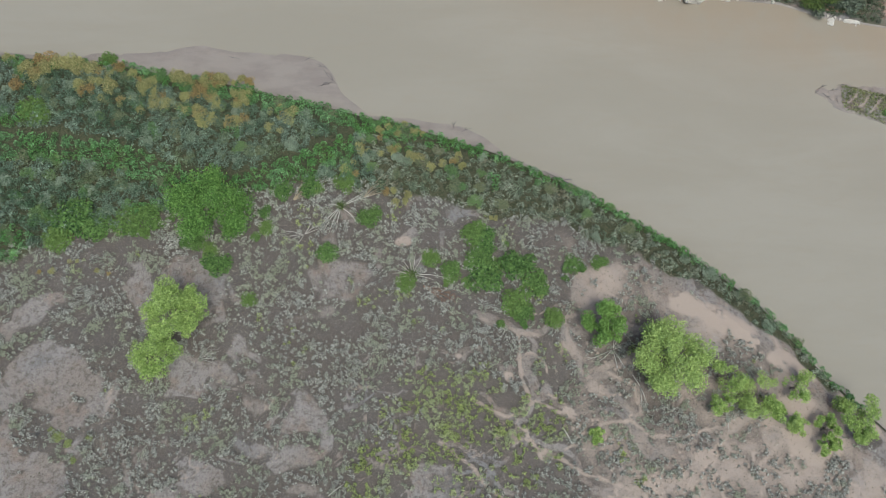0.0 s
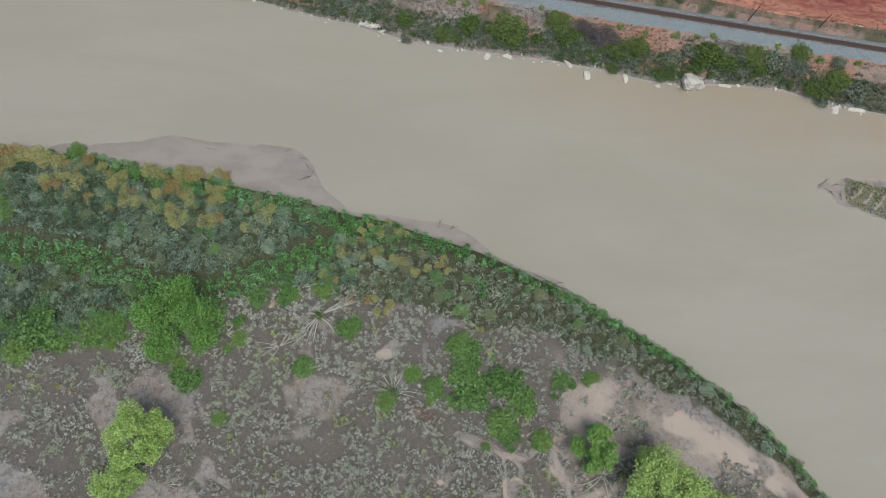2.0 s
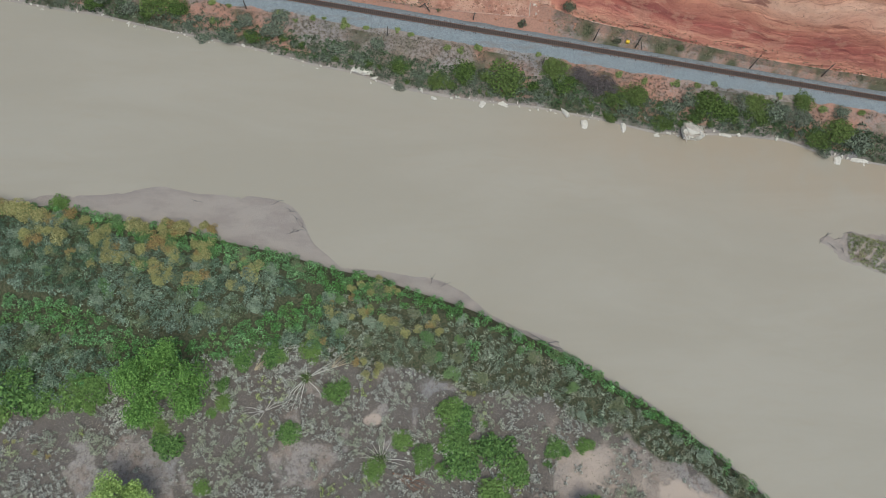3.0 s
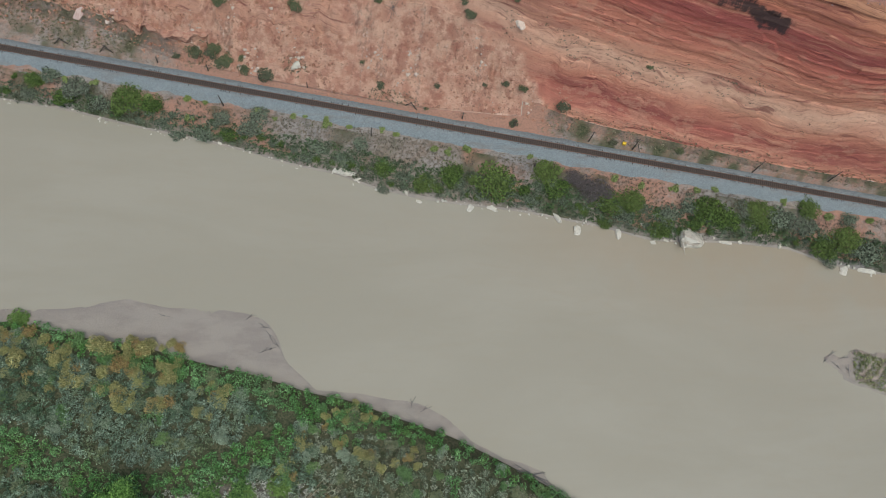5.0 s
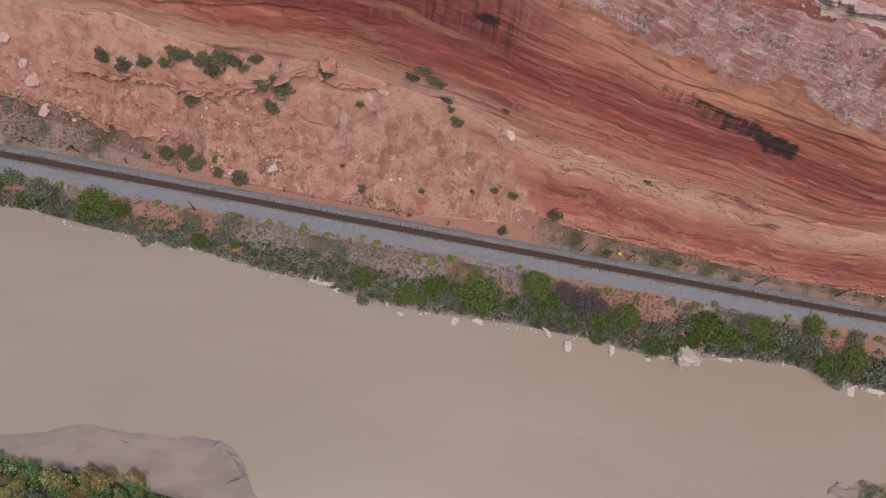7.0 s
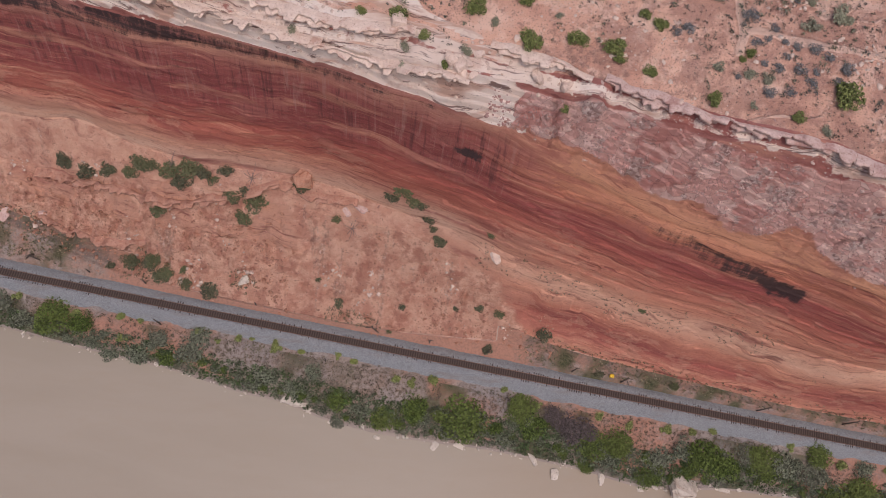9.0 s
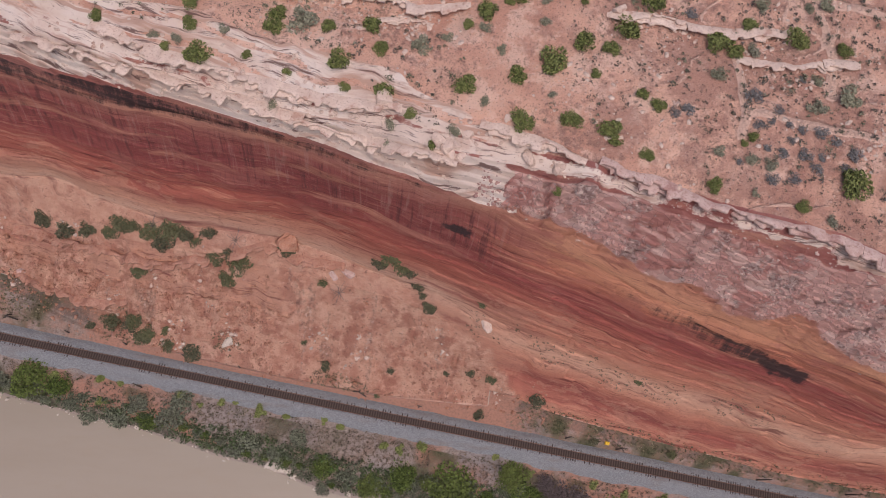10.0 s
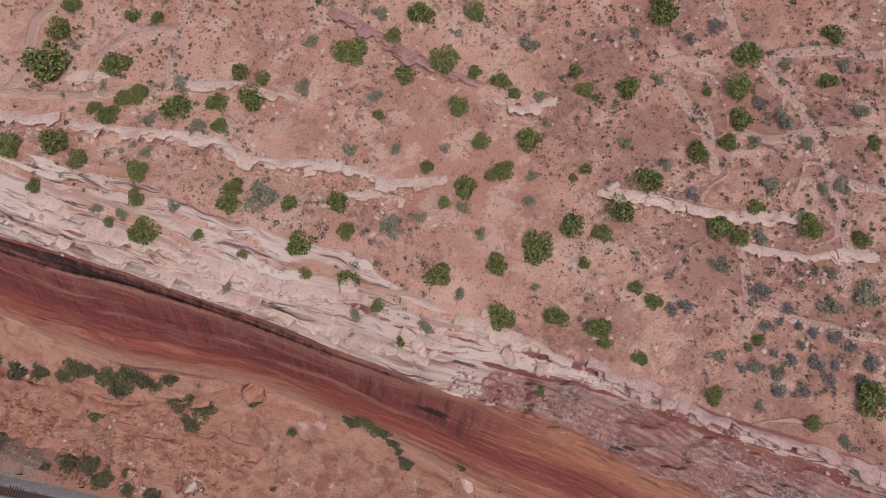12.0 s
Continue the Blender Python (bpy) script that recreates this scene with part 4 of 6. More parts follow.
gx, gy, g_band, g_part = ground_grid()
gx, gy, gz, g_soil, g_lay = roughen(gx, gy, land_z(gx, gy), g_band, g_part)
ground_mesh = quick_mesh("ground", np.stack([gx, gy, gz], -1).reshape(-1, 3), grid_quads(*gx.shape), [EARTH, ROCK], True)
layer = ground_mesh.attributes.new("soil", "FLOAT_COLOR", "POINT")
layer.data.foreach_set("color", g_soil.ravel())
layer = ground_mesh.attributes.new("lay", "FLOAT_VECTOR", "POINT")
layer.data.foreach_set("vector", g_lay.ravel())
face_band = np.repeat(g_band[1:], gx.shape[1] - 1, 1).ravel()
ground_mesh.polygons.foreach_set("material_index", ((face_band > 14) | ((face_band == 14) & (np.abs(np.repeat(gx[:1, 1:], len(gx) - 1, 0).ravel() - 16.5) < 40.5))).astype(np.int32))
facets = (face_band == 19) | (face_band == 18) | (face_band == 15) | (face_band == 16)
ground_mesh.polygons.foreach_set("use_smooth", ~facets)
ground = tagged(new("ground", ground_mesh), "dry river banks, red sandstone cliff and sandy mesa in one sheet", "terrain", kind="structure")

g_xs = gx[0]
g_ys = np.ascontiguousarray(np.maximum.accumulate(gy, 0).T)
g_zs = np.ascontiguousarray(gz.T)


def ground_at(x, y):
    """The height of the finished ground under a place."""
    j = int(np.clip(np.searchsorted(g_xs, x) - 1, 0, len(g_xs) - 2))
    s = (x - g_xs[j]) / (g_xs[j + 1] - g_xs[j])
    return float((1 - s) * np.interp(y, g_ys[j], g_zs[j]) + s * np.interp(y, g_ys[j + 1], g_zs[j + 1]))


def ground_heights(x, y):
    return np.array([ground_at(float(a), float(b)) for a, b in zip(x, y)])


# ---- the river ----
wx = np.concatenate([[-3000, -1200, -500, -250, -140], np.arange(-90, 160, 5.0), [180, 240, 400, 900, 3000]])
w_rows = [shore_near(wx) - 3 + (shore_far(wx) + 5 - shore_near(wx)) * s for s in np.linspace(0, 1, 12)]
w_verts = np.stack([np.broadcast_to(wx, (12, len(wx))), np.array(w_rows), np.zeros((12, len(wx)))], -1).reshape(-1, 3)
tagged(new("water", quick_mesh("water", w_verts, grid_quads(12, len(wx)), WATER, True)), "silty brown river water, nearly smooth", "river", kind="structure")

# ---- the railway ----
TILT = math.atan(-0.1372)
track = tagged(new("railway_track"), "single railway track with dark wooden ties on grey ballast", "railway", kind="structure")


def ballast_bank():
    xs = np.concatenate([[-3000, -900, -400, -200, -130], np.arange(-90, 165, 0.8), [200, 300, 500, 900, 3000]])
    profile = [(-4.7, 4.2), (-4.0, 4.75), (-3.1, 5.4), (-2.2, 6.0), (-1.8, 6.22), (-1.22, 6.31), (-0.85, 6.30), (-0.72, 6.18), (0, 6.17), (0.72, 6.18), (0.85, 6.30), (1.22, 6.31), (1.8, 6.22), (2.3, 5.95), (3.0, 5.6), (3.7, 5.2)]
    d = np.array([p[0] for p in profile])[:, None]
    z = np.array([p[1] for p in profile])[:, None]
    x = xs[None] + 0 * d
    wander = 0.35 * fbm(x, d * 3, 5, 3, 50) * (np.abs(d) > 2)
    y = rail_y(x) + d + wander
    z = z + 0.035 * fbm(x, d * 4, 1.0, 2, 51) + 0.12 * fbm(x, d * 2, 4, 2, 52) * (np.abs(d) > 2)
    return quick_mesh("ballast", np.stack([x, y, z], -1).reshape(-1, 3), grid_quads(*x.shape), BALLAST, True)


part("ballast", ballast_bank(), track, "blue-grey crushed stone ballast")


def stain_material():
    s = Shade("oily_ballast", 0.9)
    return s.done(s.mix(s.noise(5, 4, 0.7), (0.06, 0.045, 0.04), (0.11, 0.086, 0.077)))


sx = np.concatenate([[-3000, -400], np.arange(-100, 170, 2.0), [400, 3000]])
sd = np.array([-0.78, -0.4, 0, 0.4, 0.78])[:, None]
sv = np.stack([sx[None] + 0 * sd, rail_y(sx)[None] + sd, 6.245 + 0.0 * sd + 0.0 * sx[None]], -1)
part("stained_bed", quick_mesh("stained_bed", sv.reshape(-1, 3), grid_quads(5, len(sx)), stain_material()), track, "dark oil-stained stone between the rails")


def iron_material():
    s = Shade("rusty_rail_steel", 0.5, 0.5)
    s.bsdf.inputs["Metallic"].default_value = 0.6
    return s.done(s.mix(s.noise(4, 4), (0.16, 0.085, 0.06), (0.25, 0.17, 0.14)))


RAIL_STEEL = iron_material()
for side in (-0.755, 0.755):
    xs = np.array([-3000, -400, -100, -50, 0, 50, 100, 150, 400, 3000.0])
    shape = [(-0.07, 0), (-0.07, 0.02), (-0.012, 0.04), (-0.012, 0.12), (-0.036, 0.13), (-0.036, 0.17), (0.036, 0.17), (0.036, 0.13), (0.012, 0.12), (0.012, 0.04), (0.07, 0.02), (0.07, 0)]
    v = np.array([[(x, rail_y(x) + side + a, 6.30 + b) for x in xs] for a, b in shape]).reshape(-1, 3)
    part("rail", quick_mesh("rail", v, grid_quads(len(shape), len(xs)), RAIL_STEEL), track)


def box_arrays(lx, ly, lz, bevel=0.015):
    """A block with its upper edges cut, about its base's centre."""
    x, y, i = lx / 2, ly / 2, bevel
    v = [(-x, -y, 0), (x, -y, 0), (x, y, 0), (-x, y, 0), (-x, -y, lz - i), (x, -y, lz - i), (x, y, lz - i), (-x, y, lz - i),
         (-x + i, -y + i, lz), (x - i, -y + i, lz), (x - i, y - i, lz), (-x + i, y - i, lz)]
    q = [(0, 3, 2, 1), (8, 9, 10, 11)]
    for a in (0, 4):
        q += [(a + j, a + (j + 1) % 4, a + 4 + (j + 1) % 4, a + 4 + j) for j in range(4)]
    return np.array(v, float), np.array(q)


tie_mesh = quick_mesh("tie", *box_arrays(0.24, 2.6, 0.18), TIE_WOOD)
loose_ties, count = [], 0
tie_rng = random.Random(5)
for k in range(-180, 320):
    x = 0.52 * k
    m = pose(x, rail_y(x) + tie_rng.uniform(-0.04, 0.04), 6.12 + tie_rng.uniform(-0.012, 0.012), 0, 0, math.degrees(TILT) + tie_rng.uniform(-1.2, 1.2))
    if -60 <= k < 238:
        part("tie", tie_mesh, track).matrix_local = m
    else:
        v, q = box_arrays(0.24, 2.6, 0.18)
        loose_ties.append((np.array([m @ Vector(p) for p in v]), q))
tagged(part("tie_row", quick_mesh("tie_row", *joined(loose_ties), TIE_WOOD), track), kind="stuff")

# ---- plants ----
def crown_arrays(seed, count, lobes, size, spread=0.62, height=0.8, flat=0.35):
    """A crown of lobes about one metre in radius, standing on z = 0: leaf sprays gathered near the lobes' surfaces."""
    rng = np.random.default_rng(seed)
    centres, radii = [], []
    for k in range(lobes):
        a, d = rng.random() * 2 * math.pi, spread * math.sqrt(rng.random())
        r = 0.26 + 0.24 * rng.random()
        centres.append((d * math.cos(a), d * math.sin(a), height * (0.3 + 0.55 * rng.random() * (1.05 - 0.5 * d))))
        radii.append(r)
    centres, radii = np.array(centres), np.array(radii)
    pick = rng.choice(lobes, count, p=radii**2 / (radii**2).sum())
    way = rng.normal(size=(count, 3))
    way /= np.linalg.norm(way, axis=1)[:, None]
    reach = radii[pick] * (0.55 + 0.55 * rng.random(count) ** 0.6)
    p = centres[pick] + way * reach[:, None] * (1, 1, height)
    p[:, 2] = np.maximum(p[:, 2], 0.05 * rng.random(count))
    return p, centres, leaves(p, size * (0.6 + 0.8 * rng.random(count)), rng, flat)


def stem_arrays(seed, centres, thick, base=0.06, floor=-0.1):
    """Stems that fork from the foot to each lobe of a crown."""
    rng = np.random.default_rng(seed)
    out = []
    for c in centres:
        foot = np.array([rng.normal() * base, rng.normal() * base, floor])
        knee = foot * 0.5 + c * 0.5 + rng.normal(size=3) * 0.05
        out.append(tube([foot, knee, c], [thick, thick * 0.7, thick * 0.25], 5))
    return joined(out)


def plant_kind(name, leaf, label, category, seeds, count, lobes, size, thick=0.03, group="", **shape):
    """Several plants of one kind, about one metre in radius, to copy from."""
    made = []
    for seed in seeds:
        _, centres, cloud = crown_arrays(seed, count, lobes, size, **shape)
        root = tagged(new(name), label, category, group)
        part("crown", quick_mesh("crown", *cloud, leaf), root)
        part("branchwork", quick_mesh("branchwork", *stem_arrays(seed, centres[:7], thick), BARK), root, "grey branching stems")
        made.append(root)
    return made


def set_out(kinds, places, squash=(0.7, 1.0), sink=0.05, wide=1.0, seed=3):
    """Copies of the plants at (x, y, radius); the first ones move to their own places."""
    rng = random.Random(seed + len(places))
    for k, (x, y, r) in enumerate(places):
        kind = kinds[k % len(kinds)]
        m = pose(x, y, ground_at(x, y) - sink * r, rng.uniform(-5, 5), rng.uniform(-5, 5), rng.uniform(0, 360))
        ob = copy_thing(kind, m) if "used" in kind else kind
        ob.matrix_basis = m
        ob.scale = (r * wide * rng.uniform(0.92, 1.1), r * wide * rng.uniform(0.92, 1.1), r * rng.uniform(*squash))
        kind["used"] = 1

# ---- where they grow: x, y, radius ----
JUNIPERS_WEST = [(-19.8, 213.9, 1.98), (-17.1, 226.4, 3.13), (-16.2, 231.9, 1.95), (-15.5, 208.6, 1.11), (-15.3, 236.4, 1.58), (-13.7, 214.6, 2.02), (-9.8, 212.3, 1.53), (-8.8, 220.2, 1.19), (-7, 227.1, 2.23), (-6.5, 219.4, 1.63), (-6, 235.1, 1.14), (-4.7, 221.7, 1.36), (-4.3, 204.3, 0.96), (-2.8, 222.6, 1.53), (-2.2, 235.1, 1.13), (-1.3, 211, 1.73), (-0.7, 207.4, 1.29), (0.8, 203.4, 2.14), (2.9, 220.9, 2.2), (8.4, 203, 0.83), (8.5, 222.3, 1.56), (9.3, 218.8, 1.2), (11.2, 227.1, 1.4), (12.3, 210, 1.57), (12.4, 207.1, 1.56), (13.1, 223.3, 2.15), (14.5, 226.4, 1.21), (14.9, 200.6, 0.73), (20.7, 208, 1.29), (22.6, 202.4, 1.83), (23.9, 198.6, 0.95), (26.6, 231.8, 2.42)]
JUNIPERS_MIDDLE = [(27.3, 208.7, 1.67), (29, 204.4, 1.26), (30, 198.1, 1.72), (31.7, 221.7, 0.91), (32.6, 234.1, 1.47), (34.1, 194.9, 1.01), (35, 228.6, 1.61), (36.4, 237.8, 2.02), (37.9, 190.6, 0.85), (39.2, 214.4, 1.04), (40.3, 230.9, 2.3), (41.8, 199.4, 1.92), (42.1, 209.7, 1.03), (42.8, 224.1, 1.57), (44.3, 239, 1.68), (44.7, 229.3, 1.1), (44.8, 211.9, 1.82), (46.4, 219, 1.38), (48.2, 213.8, 0.96), (48.7, 227.9, 1.43), (49.7, 201.2, 1.62), (50, 214.9, 1.52), (50.8, 226.3, 1), (51, 194.6, 2), (53.3, 219.5, 1.96), (54.9, 204, 2.42), (57.4, 185.5, 0.81), (58.1, 194.6, 1.7), (59.5, 230.5, 1.11), (59.7, 214.3, 0.73), (59.8, 207.3, 1.74), (60.7, 227.8, 1.44)]
JUNIPERS_EAST = [(61.4, 215.6, 0.98), (61.5, 202.3, 0.94), (62.4, 226.5, 0.68), (63.8, 193.8, 1.72), (63.9, 206.5, 1.35), (64.8, 192.1, 1.1), (66.4, 210.3, 2.18), (67.1, 227.9, 1.89), (68.5, 199.2, 1.03), (69.5, 190.2, 1.11), (70, 214.4, 1.98), (71, 197.8, 1.19), (71.6, 240.6, 2.56), (76.9, 218.9, 1.79), (78.1, 228.4, 0.79), (79.5, 185.8, 1.38), (80.7, 209, 2.51), (81.1, 220.9, 1.47), (82.3, 229.3, 2.15), (82.8, 207.5, 1.43), (83, 224.5, 1.76), (83.5, 192.4, 0.66), (84, 234.3, 2.11), (84.9, 193.3, 0.91), (85, 211.7, 1.28), (91.8, 183.2, 1.18), (91.8, 209.2, 1.92), (95.5, 230.9, 1.32), (96.3, 238.3, 1.65), (99.2, 208, 1.25), (99.3, 186.6, 2.36), (101.4, 222.1, 1.22)]
PALE_SHRUBS_WEST = [(-6.4, 206, 0.97), (-2.5, 205.3, 1.04), (-0.6, 214.6, 1.13), (-0.6, 219.3, 1.15), (3.1, 224.8, 1.69), (4.8, 206.5, 1.09), (6.3, 218.5, 1.21), (12.9, 196.6, 1.16), (16.5, 208.5, 2.52), (20.5, 225.3, 1.53), (20.8, 232.5, 1.23), (28.2, 216.3, 1.22), (30.4, 237.9, 1.41), (30.9, 224.5, 1.25), (31.5, 191.6, 1.34), (31.5, 193.8, 1.1), (34.6, 216.7, 1.13), (34.9, 205.7, 1.8), (39, 207.4, 1.02), (40.8, 192.6, 1.23), (41.5, 217.5, 0.97), (44.7, 209.1, 1.1), (45.1, 196.8, 1.07), (47.2, 205.4, 1.01), (52.5, 234.2, 1.56), (53.8, 210.5, 1.03)]
PALE_SHRUBS_MIDDLE = [(53.8, 214.2, 1.04), (54.4, 226.1, 1), (55.2, 198.6, 0.77), (66.7, 220, 1.17), (71.2, 230, 1.13), (72.6, 216.9, 1.09), (79.9, 190.9, 1.21), (79.9, 203.2, 1.4), (84.7, 189.9, 1.24), (84.7, 221.2, 1.23), (85.1, 184.9, 0.74), (85.5, 207.9, 1.36), (87, 215, 1.39), (87.2, 189.2, 1.24), (88.6, 224.9, 1.8), (89.5, 233.2, 1.12), (92, 221.6, 1.17), (94.1, 214.6, 1.07), (94.4, 198.5, 1.55), (95.1, 203.3, 1.05), (95.7, 181.2, 1.12), (96.8, 215.6, 1.53), (97.6, 233.7, 1.24), (99.4, 226.7, 1.51), (99.5, 200.4, 2.21)]
GREY_SHRUBS = [(67.8, 236.8, 0.89), (73.2, 196.6, 0.96), (75.5, 197.2, 1.29), (75.9, 236.5, 1.09), (76, 213.1, 1.25), (79.5, 238.5, 1.38), (82.9, 189.5, 0.74), (85.1, 199.7, 1.5), (85.5, 227.3, 1.08), (85.8, 195.2, 1.08), (86.9, 191.9, 0.91), (87.5, 187.2, 1.16), (87.6, 196, 0.84), (88.7, 197.9, 0.93), (89.2, 191, 1.17), (90.3, 193.1, 0.84), (90.4, 195.6, 0.85), (90.5, 187.3, 1.09), (92.2, 195, 1.02), (92.5, 191, 1.19), (93, 203.5, 0.86), (93.8, 188.8, 1.11), (94.8, 190.8, 0.94), (95, 194.7, 1.21), (96.9, 193.3, 1.21), (98.4, 189.1, 1.04), (99.7, 191.4, 1.49)]
BENCH_SHRUBS = [(-33.5, 188, 2.04), (-28.3, 188.1, 1.98), (-20.9, 188.9, 2.16), (-19.4, 171.7, 1.55), (-18, 181.8, 1.85), (-16.5, 169.7, 1.67), (-15.2, 187.7, 2.24), (-13.2, 170.7, 1.15), (-12.5, 185.9, 2), (-10.3, 188.2, 2.2), (-8.2, 187.5, 1.73), (-3.2, 188, 1.48), (-2, 183.6, 1.75), (0.1, 181.1, 2.01), (2.9, 183.9, 2.54), (12.5, 186, 1.78), (33.3, 182.5, 1.84), (37.1, 181, 1.25), (41.9, 176.4, 1.32), (31.2, 182.6, 1.5), (35.4, 181.6, 1.5), (38.8, 179.6, 1.2), (40.2, 178.2, 1.0), (-23.5, 187.6, 1.6), (-18.4, 188.6, 1.4), (-38.5, 190.5, 1.9), (-6.0, 186.6, 1.2), (0.8, 184.6, 1.5)]
TALUS_SHRUBS = [(-29, 170.9, 1.03), (-24.7, 171.8, 1.76), (-20.1, 171.1, 1.45), (-17.5, 168.7, 1.73), (-12.2, 167.6, 1.29), (-6.7, 166.8, 1.84), (16.7, 169.8, 0.7), (20.1, 180.2, 0.95), (21.2, 165.7, 1.25), (32.8, 160.2, 0.69), (35.3, 165.4, 0.76), (42, 176.3, 1.34), (47.2, 165.3, 0.7), (51.5, 175.8, 0.78), (51.9, 165.7, 0.97), (55.1, 157.6, 1.26), (56.7, 164.8, 1.25), (67.4, 161.1, 1.55), (80.4, 153.7, 1.15), (84, 164.1, 0.81), (97.2, 151.7, 1.03)]
BANK_SHRUBS_WEST = [(-61.6, 163.7, 2.02), (-54.9, 160.6, 2.62), (-54.5, 164.3, 1.38), (-47.5, 163.7, 1.51), (-39.2, 159.2, 3.4), (-35.1, 160.9, 1.47), (-33.3, 157.9, 2.48), (-25.2, 160.7, 1.44), (-24.7, 156.3, 1.58), (-20.9, 159.8, 1), (-14.7, 152.8, 2.13), (-8.2, 158.4, 1.55), (-4.1, 156.6, 0.98), (0.5, 157.4, 1.11), (3.2, 157.5, 0.97), (8.6, 155.7, 1.66), (8.6, 156.9, 1.24), (14, 155.3, 1.24), (22.1, 154.9, 1.1), (22.6, 145.2, 2.32), (25.6, 154, 1.23), (33.6, 142.2, 2.99), (35.3, 150.6, 1.37), (38.7, 150, 1.5), (40.3, 144.3, 3)]
BANK_SHRUBS_MIDDLE = [(43.4, 151.1, 1.78), (50.2, 142.8, 4.11), (59.3, 149.7, 1.25), (62.9, 145.1, 3.19), (65.8, 141.9, 2.77), (67.1, 146.7, 1.12), (78.2, 134, 1.84), (79.8, 139, 3.11), (80.5, 145.2, 1.56), (85.4, 139.2, 2.99), (87.5, 143.3, 1.43), (92, 132.2, 2.6), (96, 143, 1.89), (102, 142.5, 1.33), (104.5, 137.8, 3.99), (106.7, 143.1, 1.34), (108.9, 136, 2.99), (117.4, 136.9, 3.04), (119.9, 134.4, 2.3), (124.6, 140.5, 1.39), (130.5, 138.7, 2.83), (135.3, 129.6, 3.19), (136.3, 137.5, 1.75), (140.6, 131.5, 3.54), (147.3, 136.5, 1.48)]
BANK_BRUSH = [(-63.4, 161.5, 2.2), (-57.7, 164.8, 2.32), (-51.2, 162, 3.04), (-46.1, 159.4, 2.86), (-27.6, 152.7, 1.75), (-20.8, 153.8, 2.58), (-16.7, 156, 2.13), (-9.9, 153.6, 2.8), (-7.4, 156.4, 2.1), (3.6, 148, 2.35), (6.9, 149.8, 2.75), (13.1, 147.5, 2.47), (16.9, 150.7, 1.78), (22.8, 140.9, 1.5), (28.1, 143.4, 2.04), (47.4, 139.5, 2.05), (54.2, 140.4, 1.65), (59.8, 138.6, 2.49), (74.1, 142.4, 4.9), (83.5, 135.9, 2.56), (94.7, 136.2, 2.9), (100.1, 138.9, 2.49), (114.5, 138.1, 2.57), (123.1, 135.7, 3.08), (128.8, 134.5, 3.12), (137, 127, 2.4), (142.1, 136.3, 2.43), (146.4, 129.7, 3.6)]
NEAR_SHRUBS_WEST = [(-70.3, 89.3, 4.4), (-60.9, 57.3, 3.6), (-57.8, 61.8, 4.4), (-57.4, 63.9, 2.9), (-55.8, 105, 2.6), (-52.5, 59.7, 3.6), (-45.7, 61, 3.5), (-40.1, 61.7, 3.1), (-34, 65.2, 2.8), (-30.1, 55.7, 2.3), (-26.9, 54.1, 1.8), (-24.7, 51, 3.4), (-17.3, 41.9, 2), (-14.3, 59.4, 2), (-10.8, 68.6, 2.7), (-4.9, 69.9, 3), (-2.9, 69.2, 2), (-0.2, 52.9, 2.6)]
NEAR_SHRUBS_MIDDLE = [(3.8, 70.5, 2.7), (9.8, 62, 2.9), (18.1, 45.1, 2.6), (24, 51.1, 2.3), (28.3, 48.3, 2.3), (28.4, 46.2, 1.7), (34.1, 57.2, 3.3), (35.1, 50.9, 3.3), (36.3, 46.8, 3.9), (37.3, 55, 3.3), (38.3, 48.8, 2.6), (43, 40, 3.9), (44.2, 38, 2.6), (44.3, 49.5, 4), (48, 44.7, 3.7), (51.2, 36.4, 2.6), (57, 49.1, 2.3), (63.5, 49.4, 2)]
TAMARISKS = [(-74.9, 101.3, 4.6), (-67.5, 103.5, 3.3), (-65.6, 100.8, 5.6), (-62.6, 47.7, 2), (-58.7, 99.2, 4.7), (-57.6, 51, 1.9), (-55.5, 100.2, 3.2), (-50.1, 49.6, 1.7), (-45.7, 97.1, 3.8), (-42.6, 93.1, 3.8), (-35.6, 97.3, 4.3), (-31.1, 93.3, 3), (-29.3, 88.3, 3.4), (-28.2, 97.9, 4.5), (-22.2, 98.6, 2.7), (-13.2, 90.2, 2.5), (5.1, 73.4, 2.7), (9.1, 78.8, 2.8), (14.5, 78.9, 2.5), (14.6, 84.5, 2.5), (15.8, 65.9, 3), (21, 86.2, 2.9), (22, 76.5, 3), (29.6, 76.7, 2.8), (39.9, 61, 2)]

set_out(plant_kind("juniper_shrub", LEAF["juniper"], "rounded dark green desert shrub on sandy ground", "shrub", (1, 2, 3, 4), 1254, 11, 0.0806, group="shrubs on the mesa"), JUNIPERS_WEST + JUNIPERS_MIDDLE + JUNIPERS_EAST, (0.75, 1.05), 0.05, 1.1)
set_out(plant_kind("pale_shrub", LEAF["pale"], "pale grey-green desert shrub on sandy ground", "shrub", (5, 6, 7), 990, 9, 0.0775, group="shrubs on the mesa"), PALE_SHRUBS_WEST + PALE_SHRUBS_MIDDLE)
set_out(plant_kind("grey_shrub", LEAF["grey"], "low grey leafless desert shrub on sandy ground", "shrub", (8, 9), 660, 9, 0.0853, group="shrubs on the mesa"), GREY_SHRUBS, (0.5, 0.7))
set_out(plant_kind("bench_shrub", LEAF["olive"], "dark olive shrub on a sandstone ledge", "shrub", (10, 11, 12), 990, 9, 0.0853), BENCH_SHRUBS + TALUS_SHRUBS, (0.7, 1.0), 0.05, 1.25)
def on_verge(place):
    return rail_y(place[0]) - place[1] < 8.5 and place[2] < 1.95


